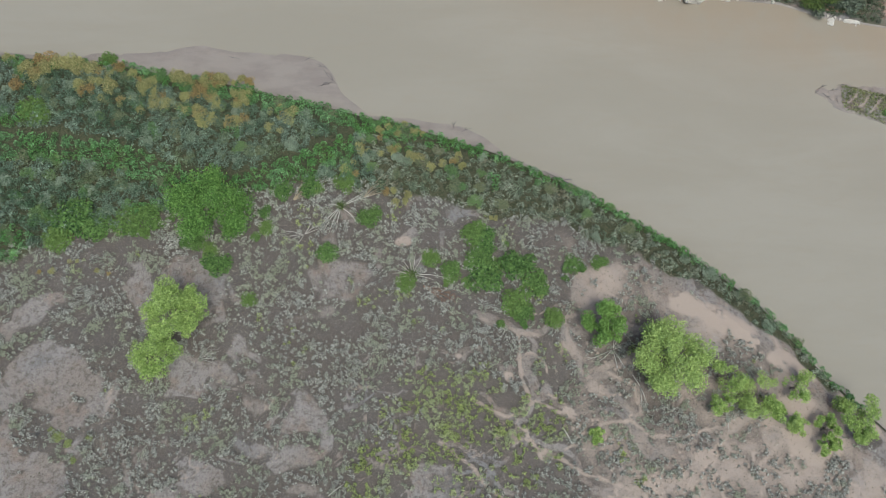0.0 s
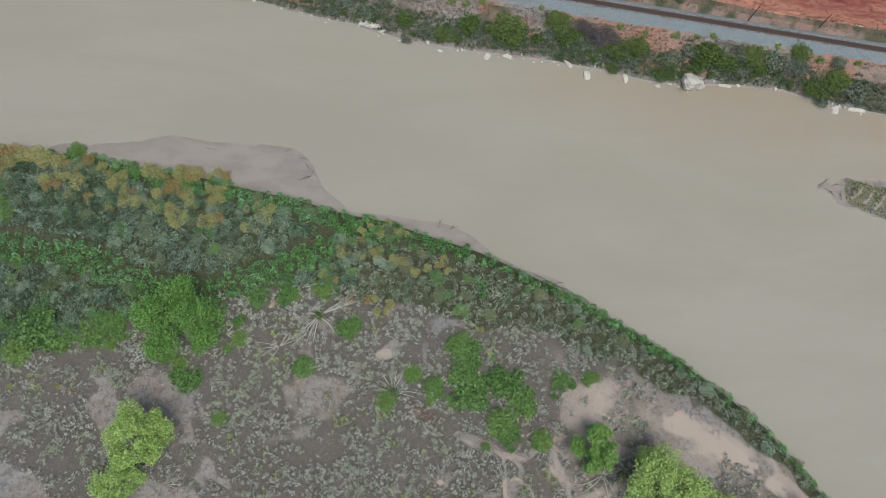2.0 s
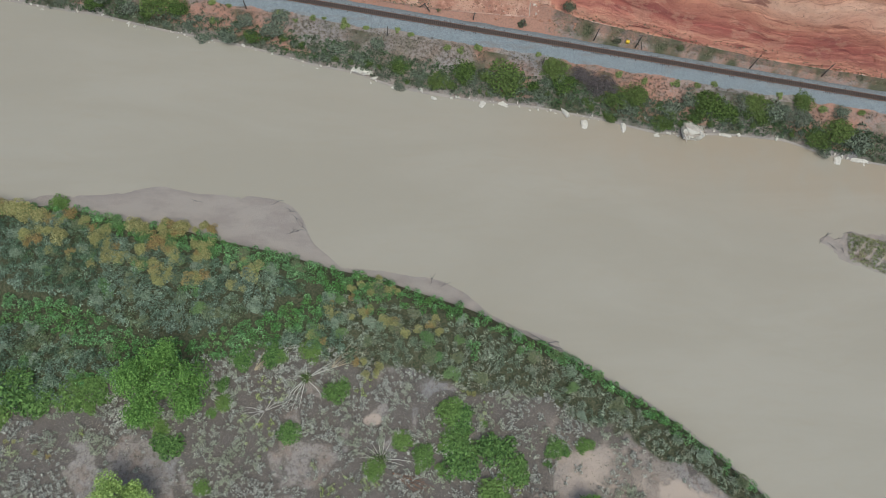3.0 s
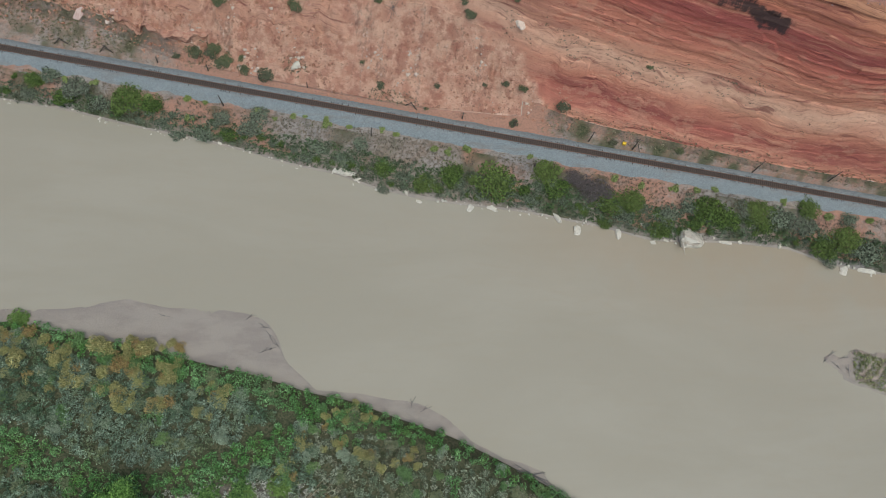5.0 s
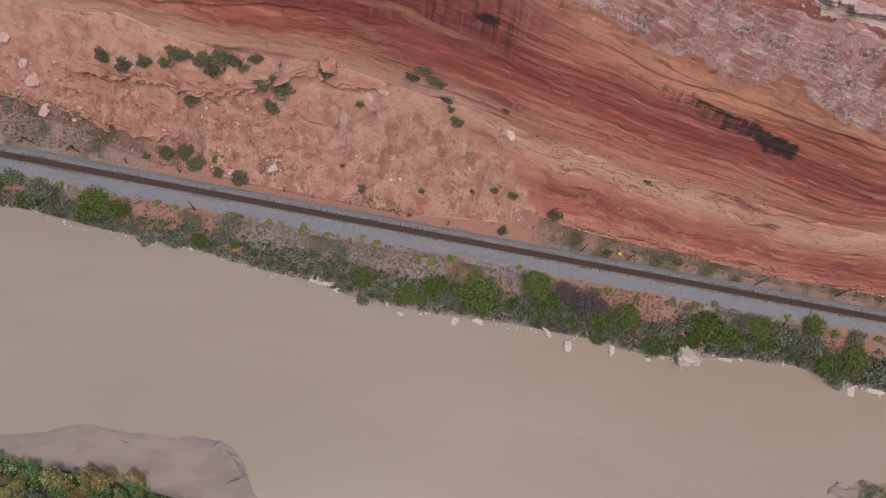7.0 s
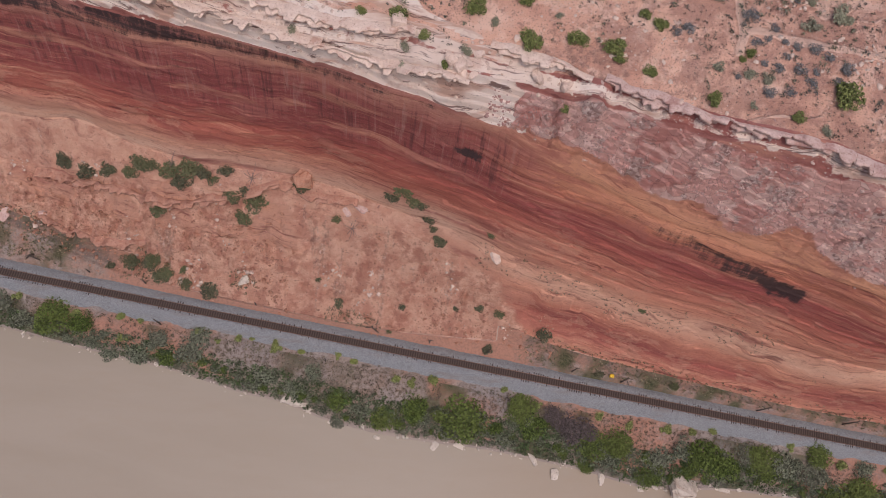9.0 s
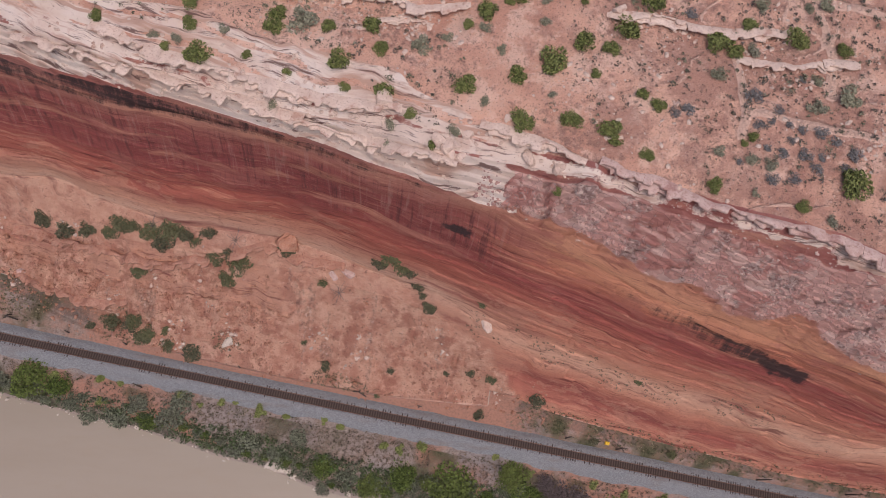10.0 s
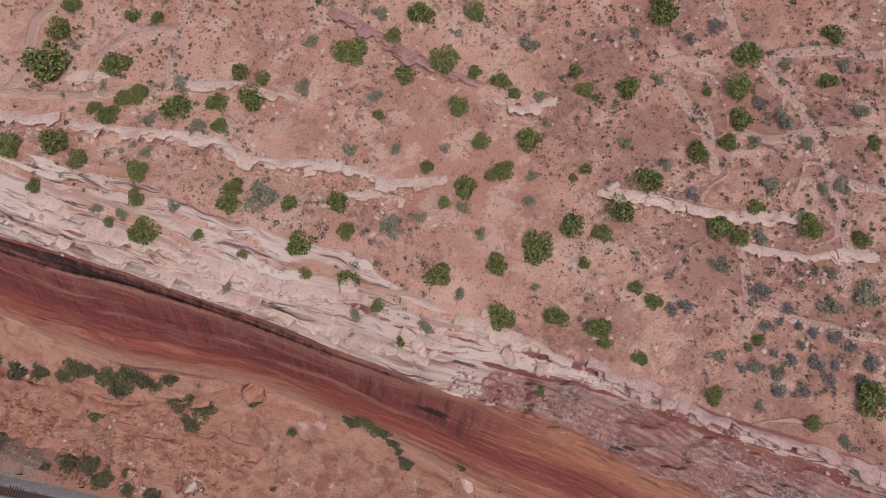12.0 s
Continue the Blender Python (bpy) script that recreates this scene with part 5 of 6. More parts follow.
BANK_SHRUBS = BANK_SHRUBS_WEST + BANK_SHRUBS_MIDDLE
set_out(plant_kind("willow_bush", LEAF["bank"], "dense green willow bush on the river bank", "bush", (13, 14, 15, 16), 2200, 22, 0.062, group="bushes on the far bank"), [b for b in BANK_SHRUBS if not on_verge(b)], (0.6, 0.85), 0.05, 1.3)
set_out(plant_kind("verge_bush", leaf_material("verge_bush_leaf", (0.06, 0.075, 0.025), (0.32, 0.37, 0.14), (0.24, 0.29, 0.09)), "small yellow-green bush beside the railway ballast", "bush", (81, 82, 83), 900, 9, 0.085, group="bushes on the far bank"), [(x, y - 0.5, r) for x, y, r in BANK_SHRUBS if on_verge((x, y, r))], (0.6, 0.85), 0.05, 0.95)
set_out(plant_kind("bank_brush", LEAF["drab"], "drab grey-brown brush on the river bank", "bush", (17, 18, 19), 1452, 14, 0.0713, group="bushes on the far bank"), [b for b in BANK_BRUSH if b[2] < 4.5], (0.5, 0.7), 0.05, 1.25)
set_out(plant_kind("leafless_bush", leaf_material("purple_grey_twig", (0.035, 0.03, 0.03), (0.17, 0.142, 0.138), (0.11, 0.09, 0.09)), "broad purple-grey leafless bush on the river bank", "bush", (84, 85), 1500, 14, 0.06), [(72.0, 143.4, 2.7), (75.6, 142.2, 3.1), (78.2, 141.4, 2.3), (74.2, 140.4, 2.2), (69.6, 144.4, 1.8)], (0.6, 0.8), 0.05, 1.25)
set_out(plant_kind("green_bush", LEAF["green"], "leafy green bush on the dry near bank", "bush", (20, 21, 22, 23), 1848, 15, 0.0697, group="bushes on the near bank"), NEAR_SHRUBS_WEST + NEAR_SHRUBS_MIDDLE, (0.55, 0.8), 0.05, 1.15)
set_out(plant_kind("yellow_bush", leaf_material("yellow_bush_leaf", (0.06, 0.07, 0.02), (0.40, 0.44, 0.17), (0.30, 0.34, 0.12)), "low yellow-green bush on ashen ground", "bush", (88, 89), 900, 10, 0.08, group="bushes on the near bank"), [(-55.2, 12.9, 1.5), (-53.0, 11.4, 1.2), (-56.8, 14.4, 1.0), (-49.0, 12.8, 1.0), (-51.5, 8.2, 0.9)], (0.5, 0.7))
picker = random.Random(77)
GROVES = [(x + picker.uniform(-1, 1) * r, y + picker.uniform(-1, 1) * r * 0.8, r * picker.uniform(0.3, 0.56)) for x, y, r in TAMARISKS for _ in range(5 if r > 2.4 else 2)]
SHORE_GROVES = [(x, float(shore_near(x)) - picker.uniform(2.5, 13), picker.uniform(1.0, 2.1)) for x in (picker.uniform(-76, -8) for _ in range(46))]
GROVES += SHORE_GROVES
set_out(plant_kind("tamarisk", LEAF["tamarisk"], "feathery yellow-olive tamarisk bush", "bush", (24, 25, 26), 1400, 12, 0.07, group="tamarisks in the thicket"), [g for k, g in enumerate(GROVES) if k % 5 > 0], (1.4, 2.0))
set_out(plant_kind("tamarisk", LEAF["rust"], "feathery rusty orange tamarisk bush", "bush", (27, 28), 1400, 12, 0.07, group="tamarisks in the thicket"), [g for k, g in enumerate(GROVES) if k % 5 < 1], (1.4, 2.0))
EDGE_BUSHES = [(picker.uniform(-66, -14), 60 + picker.gauss(0, 2.5), picker.uniform(1.0, 2.4)) for _ in range(22)]
EDGE_BUSHES += [(x + picker.gauss(0, 2.6), y + picker.gauss(0, 2.6), picker.uniform(0.7, 1.7)) for x, y, r in NEAR_SHRUBS_MIDDLE[4:17] for _ in range(2)]
set_out(plant_kind("green_bush", LEAF["green"], "small leafy green bush at the edge of the thicket", "bush", (29, 30, 31), 1300, 11, 0.08, group="bushes on the near bank"), EDGE_BUSHES, (0.6, 0.9))

# ---- cottonwoods ----
def cottonwood(name, label, x, y, radius, height, leaf, seed, count, lobes, leaf_size, crown_low=0.35, lean=0.0):
    """A tree: a tapered trunk, limbs that fork to the lobes of the crown, and many leaf sprays."""
    rng = np.random.default_rng(seed)
    root = tagged(new(name), label, "tree", "cottonwoods on the near bank")
    root.location = (x, y, ground_at(x, y) - 0.15)
    centres, radii = [], []
    for k in range(lobes):
        a, d = rng.random() * 2 * math.pi, radius * 0.78 * math.sqrt(rng.random())
        up = height * (crown_low + (0.92 - crown_low) * rng.random() * (1.0 - 0.55 * (d / radius) ** 2))
        centres.append((d * math.cos(a) + lean * up, d * math.sin(a), up))
        radii.append(radius * (0.12 + 0.19 * rng.random()))
    centres, radii = np.array(centres), np.array(radii)
    pick = rng.choice(lobes, count, p=radii**2 / (radii**2).sum())
    way = rng.normal(size=(count, 3))
    way /= np.linalg.norm(way, axis=1)[:, None]
    p = centres[pick] + way * (radii[pick] * (0.35 + 0.75 * rng.random(count) ** 0.7))[:, None] * (1, 1, 0.75)
    part("crown", quick_mesh("crown", *leaves(p, leaf_size * (0.6 + 0.8 * rng.random(count)), rng, 0.3), leaf), root)
    top = np.array([lean * height * 0.55, 0, height * 0.55])
    bend = rng.normal(size=(5, 3)) * 0.02 * height
    trunk = [np.array([0, 0, -0.3]) + top * s + b * s for s, b in zip((0, 0.2, 0.45, 0.75, 1), bend)]
    girth = 0.035 * height
    part("trunk", quick_mesh("trunk", *tube(trunk, [girth, girth * 0.8, girth * 0.65, girth * 0.45, girth * 0.25], 8), BARK, True), root, "grey furrowed trunk")
    for c in centres[: min(lobes, 16)]:
        at = trunk[1] + (trunk[4] - trunk[1]) * rng.random()
        mid = at * 0.5 + c * 0.5 + (0, 0, -0.06 * height * rng.random())
        part("limb", quick_mesh("limb", *tube([at, mid, c], [girth * 0.35, girth * 0.22, girth * 0.06], 5), BARK, True), root)
    return root


cottonwood("cottonwood_tree", "broad deep green cottonwood at the edge of the thicket", -26.4, 62.6, 9.6, 14.5, LEAF["tree"], 31, 19000, 60, 0.22, 0.2)
cottonwood("cottonwood_tree", "bright lime green cottonwood on dry ground", -31.6, 38.6, 7.4, 13.5, LEAF["lime"], 32, 13000, 48, 0.21)
cottonwood("cottonwood_tree", "smaller thin lime green cottonwood beside fallen twigs", -35.6, 29.6, 6.4, 9.5, LEAF["lime"], 33, 6500, 34, 0.2, 0.3)
cottonwood("cottonwood_tree", "largest bright green cottonwood above the sandy beach", 75.4, 25.6, 9.6, 15.5, LEAF["lime"], 34, 19000, 64, 0.22, 0.2)
cottonwood("cottonwood_tree", "mid green cottonwood with broken limbs at its foot", 62.6, 34.2, 5.6, 10.0, LEAF["tree"], 35, 8600, 34, 0.21, 0.25)
for k, (x, y, r, h, n) in enumerate([(95.1, 18.0, 6.2, 8.0, 1300), (88.2, 21.6, 5.4, 7.5, 800), (105.0, 19.6, 4.4, 6.5, 700), (104.0, 10.9, 3.3, 6.5, 800),
                                     (110.3, 10.2, 3.5, 6.0, 800), (118.8, 12.5, 6.4, 9.0, 2000), (110.2, 6.6, 3.0, 5.5, 700), (99.0, 15.2, 3.6, 7.0, 900),
                                     (87.0, 16.2, 3.4, 6.0, 450), (58.6, 10.2, 2.2, 2.6, 500)]):
    cottonwood("young_cottonwood", "thin young cottonwood with sparse yellow-green leaves on sand", x, y, r, h, LEAF["lime"], 40 + k, int(3.2 * n), 18, 0.19, 0.25)

# ---- undergrowth ----
DRIFT = []  # dark driftwood: x, y, turn
channel = smooth_curve([(-90, 84.5), (-64, 84), (-52, 83), (-40, 77), (-32, 74), (-22, 73.4), (-13, 76.3), (-3, 80.7), (4, 84.5), (9, 89)], 2)


def belt_width(x, y):
    """How far the green thicket reaches back from the near shore."""
    return np.interp(x, [-90, -60, -30, -10, 10, 40, 70, 100, 125], [62, 50, 36, 24, 23, 21, 13, 9, 5]) + 4 * fbm(x, y, 8, 3, 35)


def tufts(name, label, category, places, heights, radii, per, size, material, seed, flat=0.3, dome=0.8, core=0.35):
    """Countless small plants in one object: each is a dome of leaf sprays."""
    rng = np.random.default_rng(seed)
    n = len(places)
    way = rng.normal(size=(n, per, 3))
    way /= np.linalg.norm(way, axis=2)[..., None]
    way[..., 2] = np.abs(way[..., 2])
    reach = (core + (1 - core) * rng.random((n, per))) * radii[:, None]
    base = np.c_[places, ground_heights(places[:, 0], places[:, 1])]
    p = base[:, None] + way * reach[..., None] * (1, 1, 0)
    p[..., 2] += heights[:, None] * (0.25 + dome * way[..., 2] * (core + (1 - core) * rng.random((n, per))))
    s = np.repeat(size * (radii / radii.mean()) ** 0.5, per) * (0.6 + 0.8 * rng.random(n * per))
    return tagged(new(name, quick_mesh(name, *leaves(p.reshape(-1, 3), s, rng, flat), material)), label, category, kind="stuff")


def scattered(count, x0, x1, y0, y1, seed):
    rng = np.random.default_rng(seed)
    return np.c_[x0 + (x1 - x0) * rng.random(count), y0 + (y1 - y0) * rng.random(count)], rng


def spaced(gap, x0, x1, y0, y1, seed):
    """Evenly strewn places, about gap metres apart."""
    rng = np.random.default_rng(seed)
    gx_, gy_ = np.meshgrid(np.arange(x0, x1, gap), np.arange(y0, y1, gap))
    p = np.c_[gx_.ravel(), gy_.ravel()]
    return p + gap * 0.95 * (rng.random(p.shape) - 0.5), rng


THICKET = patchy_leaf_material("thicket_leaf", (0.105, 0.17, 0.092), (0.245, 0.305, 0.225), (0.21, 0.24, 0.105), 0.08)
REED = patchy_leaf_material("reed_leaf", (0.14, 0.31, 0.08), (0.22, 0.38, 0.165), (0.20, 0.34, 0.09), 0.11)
STRAW = patchy_leaf_material("dry_grass_blade", (0.22, 0.165, 0.125), (0.17, 0.125, 0.105), (0.16, 0.165, 0.085), 0.15)

p, rng = spaced(1.6, -90, 124, -5, 108, 61)
back = shore_near(p[:, 0]) - p[:, 1]
inside = (back > 0.2) & (back < belt_width(p[:, 0], p[:, 1]) - 1.0)
gap = (np.abs(p[:, 1] - channel(p[:, 0])) < 0.7 + 0.4 * fbm(p[:, 0], p[:, 1], 5, 2, 62)) & (p[:, 0] < 6)
south = (p[:, 1] < channel(p[:, 0])) & (p[:, 1] > channel(p[:, 0]) - 8) & (p[:, 0] < 6)
edge = back < np.interp(p[:, 0], [-90, 0, 60, 125], [3.0, 7, 4, 5])
reedy = south | edge | (fbm(p[:, 0], p[:, 1], 14, 2, 63) > 0.35)
thin = rng.random(len(p)) < np.interp(p[:, 0], [-90, 12, 28, 125], [1, 1, 0.8, 0.85])
keep = inside & ~gap & thin
scrub = ~reedy & (p[:, 0] + 8 * fbm(p[:, 0], p[:, 1], 9, 2, 143) > 14)
a, b, c = p[keep & ~reedy & ~scrub], p[keep & reedy], p[keep & scrub]
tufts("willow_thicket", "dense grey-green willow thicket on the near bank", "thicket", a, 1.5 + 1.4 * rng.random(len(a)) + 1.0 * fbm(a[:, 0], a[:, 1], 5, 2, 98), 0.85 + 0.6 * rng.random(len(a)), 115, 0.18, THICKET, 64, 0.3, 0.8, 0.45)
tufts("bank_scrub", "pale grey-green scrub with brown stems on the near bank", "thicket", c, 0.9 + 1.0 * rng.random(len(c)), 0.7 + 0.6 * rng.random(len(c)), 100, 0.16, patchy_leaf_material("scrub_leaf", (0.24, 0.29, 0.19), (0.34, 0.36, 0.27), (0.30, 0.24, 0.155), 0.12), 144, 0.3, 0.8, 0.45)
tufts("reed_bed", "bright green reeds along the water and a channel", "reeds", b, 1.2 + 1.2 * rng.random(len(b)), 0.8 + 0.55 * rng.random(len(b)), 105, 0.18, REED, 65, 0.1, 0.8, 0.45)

def twig_material(name, dark, light, tint, scale):
    """Low brush: sprays dark to pale at random, the dark painting in shaded insides, a tint that changes from stand to
    stand.
    """
    s = Shade(name, 0.8, 0.15)
    c = s.ramp(s.random_island(), (0.0, dark), (0.35, tuple(0.5 * (a + b) for a, b in zip(dark, light))), (1.0, light))
    c = s.mix(s.step(s.noise(scale, 4, 0.6), 0.46, 0.62, 0, 0.75), c, tint)
    return s.done(s.mix(s.step(s.noise(0.9, 3, 0.6), 0.46, 0.32, 0, 0.55), c, dark))


p, rng = scattered(40000, -74, 124, -9, 95, 66)
back = shore_near(p[:, 0]) - p[:, 1]
p = p[(back > belt_width(p[:, 0], p[:, 1]) - 2) & (brush_cover(p[:, 0], p[:, 1]) * (0.6 + 0.9 * fbm(p[:, 0], p[:, 1], 2.6, 2, 137)) > 0.1 + 0.8 * rng.random(len(p)))]
green = np.exp(-((p[:, 0] - 30) / 20) ** 2 - ((p[:, 1] - 12) / 18) ** 2) + 0.75 * fbm(p[:, 0], p[:, 1], 7, 3, 96) + 0.35 * rng.random(len(p)) > 0.62
a, b = p[~green], p[green]
tufts("sagebrush", "low grey sagebrush and bare twigs over dry ground", "sagebrush", a, 0.55 + 0.6 * rng.random(len(a)), 0.25 + 0.6 * rng.random(len(a)) ** 1.6, 34, 0.145, twig_material("sage_leaf", (0.05, 0.045, 0.038), (0.60, 0.575, 0.50), (0.33, 0.34, 0.23), 0.13), 69, 0.3, 0.8, 0.45)
tufts("rabbitbrush", "low yellow-green brush over dry ground", "brush", b, 0.6 + 0.6 * rng.random(len(b)), 0.25 + 0.6 * rng.random(len(b)) ** 1.6, 34, 0.145, twig_material("rabbitbrush_leaf", (0.04, 0.05, 0.018), (0.48, 0.54, 0.19), (0.44, 0.45, 0.29), 0.16), 97, 0.3, 0.8, 0.45)
p, rng = spaced(0.95, -90, 126, -10, 95, 101)
back = shore_near(p[:, 0]) - p[:, 1]
p = p[(back > belt_width(p[:, 0], p[:, 1]) - 2) & (near_lines(p[:, 0], p[:, 1], BEACH, 5.0) < 0.2) & (rng.random(len(p)) < 0.75)]
tufts("dry_litter", "dry grass and twigs between the sagebrush", "grass", p, 0.15 + 0.2 * rng.random(len(p)), 0.2 + 0.3 * rng.random(len(p)), 5, 0.11, patchy_leaf_material("dry_litter_blade", (0.30, 0.25, 0.19), (0.36, 0.32, 0.25), (0.17, 0.13, 0.10), 0.15), 102)

p, rng = spaced(4.3, -88, 122, 0, 108, 99)
back = shore_near(p[:, 0]) - p[:, 1]
p = p[(back > 1.5) & (back < belt_width(p[:, 0], p[:, 1]) - 1.5) & (np.abs(p[:, 1] - channel(p[:, 0])) > 2.1) & ~((p[:, 1] < channel(p[:, 0])) & (p[:, 1] > channel(p[:, 0]) - 6) & (p[:, 0] < 4))]
grown = [(float(x), float(y), float(r)) for (x, y), r, lot in zip(p, 1.3 + 1.0 * rng.random(len(p)), rng.random(len(p))) if x < 12 or lot < 0.5]
rng.shuffle(grown)
third = len(grown) // 3
set_out(plant_kind("thicket_willow", leaf_material("teal_willow_leaf", (0.08, 0.115, 0.065), (0.36, 0.42, 0.30), (0.36, 0.40, 0.30)), "grey-green willow bush in a dense thicket", "bush", (51, 52, 53), 1000, 12, 0.085, group="bushes in the thicket"), grown[:third], (0.9, 1.3))
set_out(plant_kind("thicket_willow", leaf_material("green_willow_leaf", (0.07, 0.13, 0.045), (0.19, 0.30, 0.12), (0.24, 0.30, 0.12)), "green willow bush in a dense thicket", "bush", (54, 55, 56), 1000, 12, 0.085, group="bushes in the thicket"), grown[third:2 * third], (0.9, 1.3))
set_out(plant_kind("thicket_brush", leaf_material("olive_brush_leaf", (0.08, 0.10, 0.05), (0.26, 0.28, 0.16), (0.22, 0.22, 0.12)), "olive and brown brush in a dense thicket", "bush", (57, 58), 950, 12, 0.085, group="bushes in the thicket"), grown[2 * third:], (0.8, 1.2))

edge = [(float(x), float(shore_far(x) + d), float(r)) for x, d, r in zip(np.arange(-80, 152, 2.9) + rng.uniform(-1, 1, 80), rng.uniform(1.6, 5.2, 80), rng.uniform(0.9, 1.9, 80))]
edge += [(float(x), float(shore_far(x) + d), float(r)) for x, d, r in zip(np.arange(44, 152, 3.4) + rng.uniform(-1, 1, 32), rng.uniform(4.5, 8.0, 32), rng.uniform(1.2, 2.1, 32))]
rng.shuffle(edge)
half = len(edge) // 2
set_out(plant_kind("shore_willow", LEAF["bank"], "green willow bush overhanging the river's edge", "bush", (61, 62, 63), 1300, 13, 0.08, group="bushes along the far shore"), edge[:half], (0.7, 1.0))
set_out(plant_kind("shore_brush", LEAF["drab"], "grey-green brush overhanging the river's edge", "bush", (64, 65, 66), 1300, 13, 0.08, group="bushes along the far shore"), edge[half:], (0.6, 0.9))

# far bank: low brush and dry grass between the bushes
p, rng = spaced(0.85, -84, 156, 118, 176, 70)
up = (p[:, 1] - shore_far(p[:, 0])) / (rail_y(p[:, 0]) - 4.1 - shore_far(p[:, 0]))
dense = fbm(p[:, 0], p[:, 1], 6, 3, 71)
keep = (up > 0.07) & (up < 1) & (dense > np.interp(up, [0, 0.5, 0.75, 1], [-0.9, -0.6, -0.15, -0.35]))
q = p[keep]
low = up[keep] < 0.55
DRAB = patchy_leaf_material("bank_brush_leaf", (0.09, 0.135, 0.06), (0.16, 0.175, 0.125), (0.07, 0.15, 0.035), 0.13)
a, b = q[low], q[~low]
tufts("bank_undergrowth", "grey-green undergrowth along the rocky river bank", "undergrowth", a, 0.9 + 0.9 * rng.random(len(a)), 0.5 + 0.5 * rng.random(len(a)), 24, 0.21, DRAB, 72)
tufts("dry_grass", "dry brown grass and weeds beside the railway", "grass", b, 0.3 + 0.3 * rng.random(len(b)), 0.35 + 0.3 * rng.random(len(b)), 12, 0.15, STRAW, 73)
p, rng = spaced(0.8, -84, 156, 140, 185, 74)
d = (p[:, 1] - rail_y(p[:, 0]) - 3.2) / (0.72 * toe_y(p[:, 0]) + 0.28 * lip_y(p[:, 0]) - rail_y(p[:, 0]) - 2.2)
p = p[(d > 0.05) & (d < 1) & (fbm(p[:, 0], p[:, 1], 7, 3, 75) > np.interp(p[:, 0], [-50, -25, 0, 50, 65], [-0.2, 0.1, 0.25, 0.2, -0.35]))]
tufts("verge_grass", "sparse dry grass at the foot of the cliff", "grass", p, 0.25 + 0.25 * rng.random(len(p)), 0.3 + 0.25 * rng.random(len(p)), 12, 0.15, patchy_leaf_material("verge_weed_blade", (0.16, 0.15, 0.085), (0.22, 0.185, 0.13), (0.11, 0.13, 0.055), 0.15), 76)

p, rng = spaced(0.8, 50, 150, 140, 180, 134)
shelf = (p[:, 1] - lip_y(p[:, 0])) / (back_y(p[:, 0]) - lip_y(p[:, 0]))
p = p[(shelf > -0.25) & (shelf < 1.2) & (fbm(p[:, 0], p[:, 1], 5, 3, 135) > 0.0)]
tufts("shelf_weeds", "sparse grey weeds on a sandy shelf of the cliff", "grass", p, 0.25 + 0.35 * rng.random(len(p)), 0.2 + 0.3 * rng.random(len(p)), 14, 0.12, patchy_leaf_material("shelf_weed_blade", (0.15, 0.14, 0.10), (0.22, 0.20, 0.15), (0.11, 0.12, 0.06), 0.2), 136)

# mesa and ledges: small grey tufts
p, rng = scattered(14000, -60, 135, 165, 262, 77)
d = p[:, 1] - rim_y(p[:, 0])
dense = fbm(p[:, 0], p[:, 1], 10, 3, 78) + 0.35 * blend(p[:, 0], 55, 90)
keep = (d > 2.5) & (dense > np.interp(d, [0, 12, 25], [0.35, 0.1, -0.12]))
p = p[keep]
BRUSH = patchy_leaf_material("mesa_tuft_twig", (0.20, 0.165, 0.145), (0.22, 0.195, 0.145), (0.13, 0.125, 0.12), 0.09)
tufts("desert_tufts", "small grey desert tufts scattered over red sand", "grass", p, 0.2 + 0.25 * rng.random(len(p)), 0.14 + 0.42 * rng.random(len(p)) ** 2.5, 12, 0.1, BRUSH, 79)

p, rng = scattered(2300, -40, 130, 170, 258, 138)
d = p[:, 1] - rim_y(p[:, 0])
p = p[(d > 6) & (fbm(p[:, 0], p[:, 1], 12, 3, 139) + 0.45 * blend(p[:, 0], 45, 85) > 0.12)]
tufts("desert_brush", "low grey and olive desert brush over red sand", "brush", p, 0.35 + 0.4 * rng.random(len(p)), 0.25 + 0.6 * rng.random(len(p)) ** 2, 34, 0.13, patchy_leaf_material("desert_brush_twig", (0.19, 0.165, 0.155), (0.25, 0.25, 0.17), (0.15, 0.15, 0.155), 0.11), 140)

p, rng = spaced(0.55, 134, 172, 56, 106, 93)
mound = island_shape(p[:, 0], p[:, 1])[1]
p = p[(mound > 0.1) & ((np.sin(1.5 * (p[:, 0] - p[:, 1]) + 2 * fbm(p[:, 0], p[:, 1], 6, 2, 133)) < 0.8) | (mound < 1.4))]
tufts("island_grass", "yellow-green grass on the muddy island", "grass", p, 0.3 + 0.4 * rng.random(len(p)), 0.3 + 0.3 * rng.random(len(p)), 16, 0.12, patchy_leaf_material("island_grass_blade", (0.22, 0.27, 0.09), (0.34, 0.34, 0.15), (0.12, 0.24, 0.05), 0.2), 95)
set_out(plant_kind("island_bush", LEAF["green"], "small green bush on the muddy island", "bush", (86, 87), 900, 9, 0.085), [(150.5, 94.0, 1.7), (153.0, 92.0, 2.0), (149.5, 90.2, 1.2), (144.5, 88.9, 1.0), (147.0, 87.0, 1.2), (142.3, 91.3, 0.9)], (0.5, 0.7))
for k, (x, y, turn) in enumerate([(131.6, 100.4, 40), (134.5, 99.4, -50), (136.6, 101.3, 10), (137.3, 98.0, 80), (133.8, 102.3, 20), (139.5, 103.0, 5)]):
    DRIFT.append((x, y, turn))

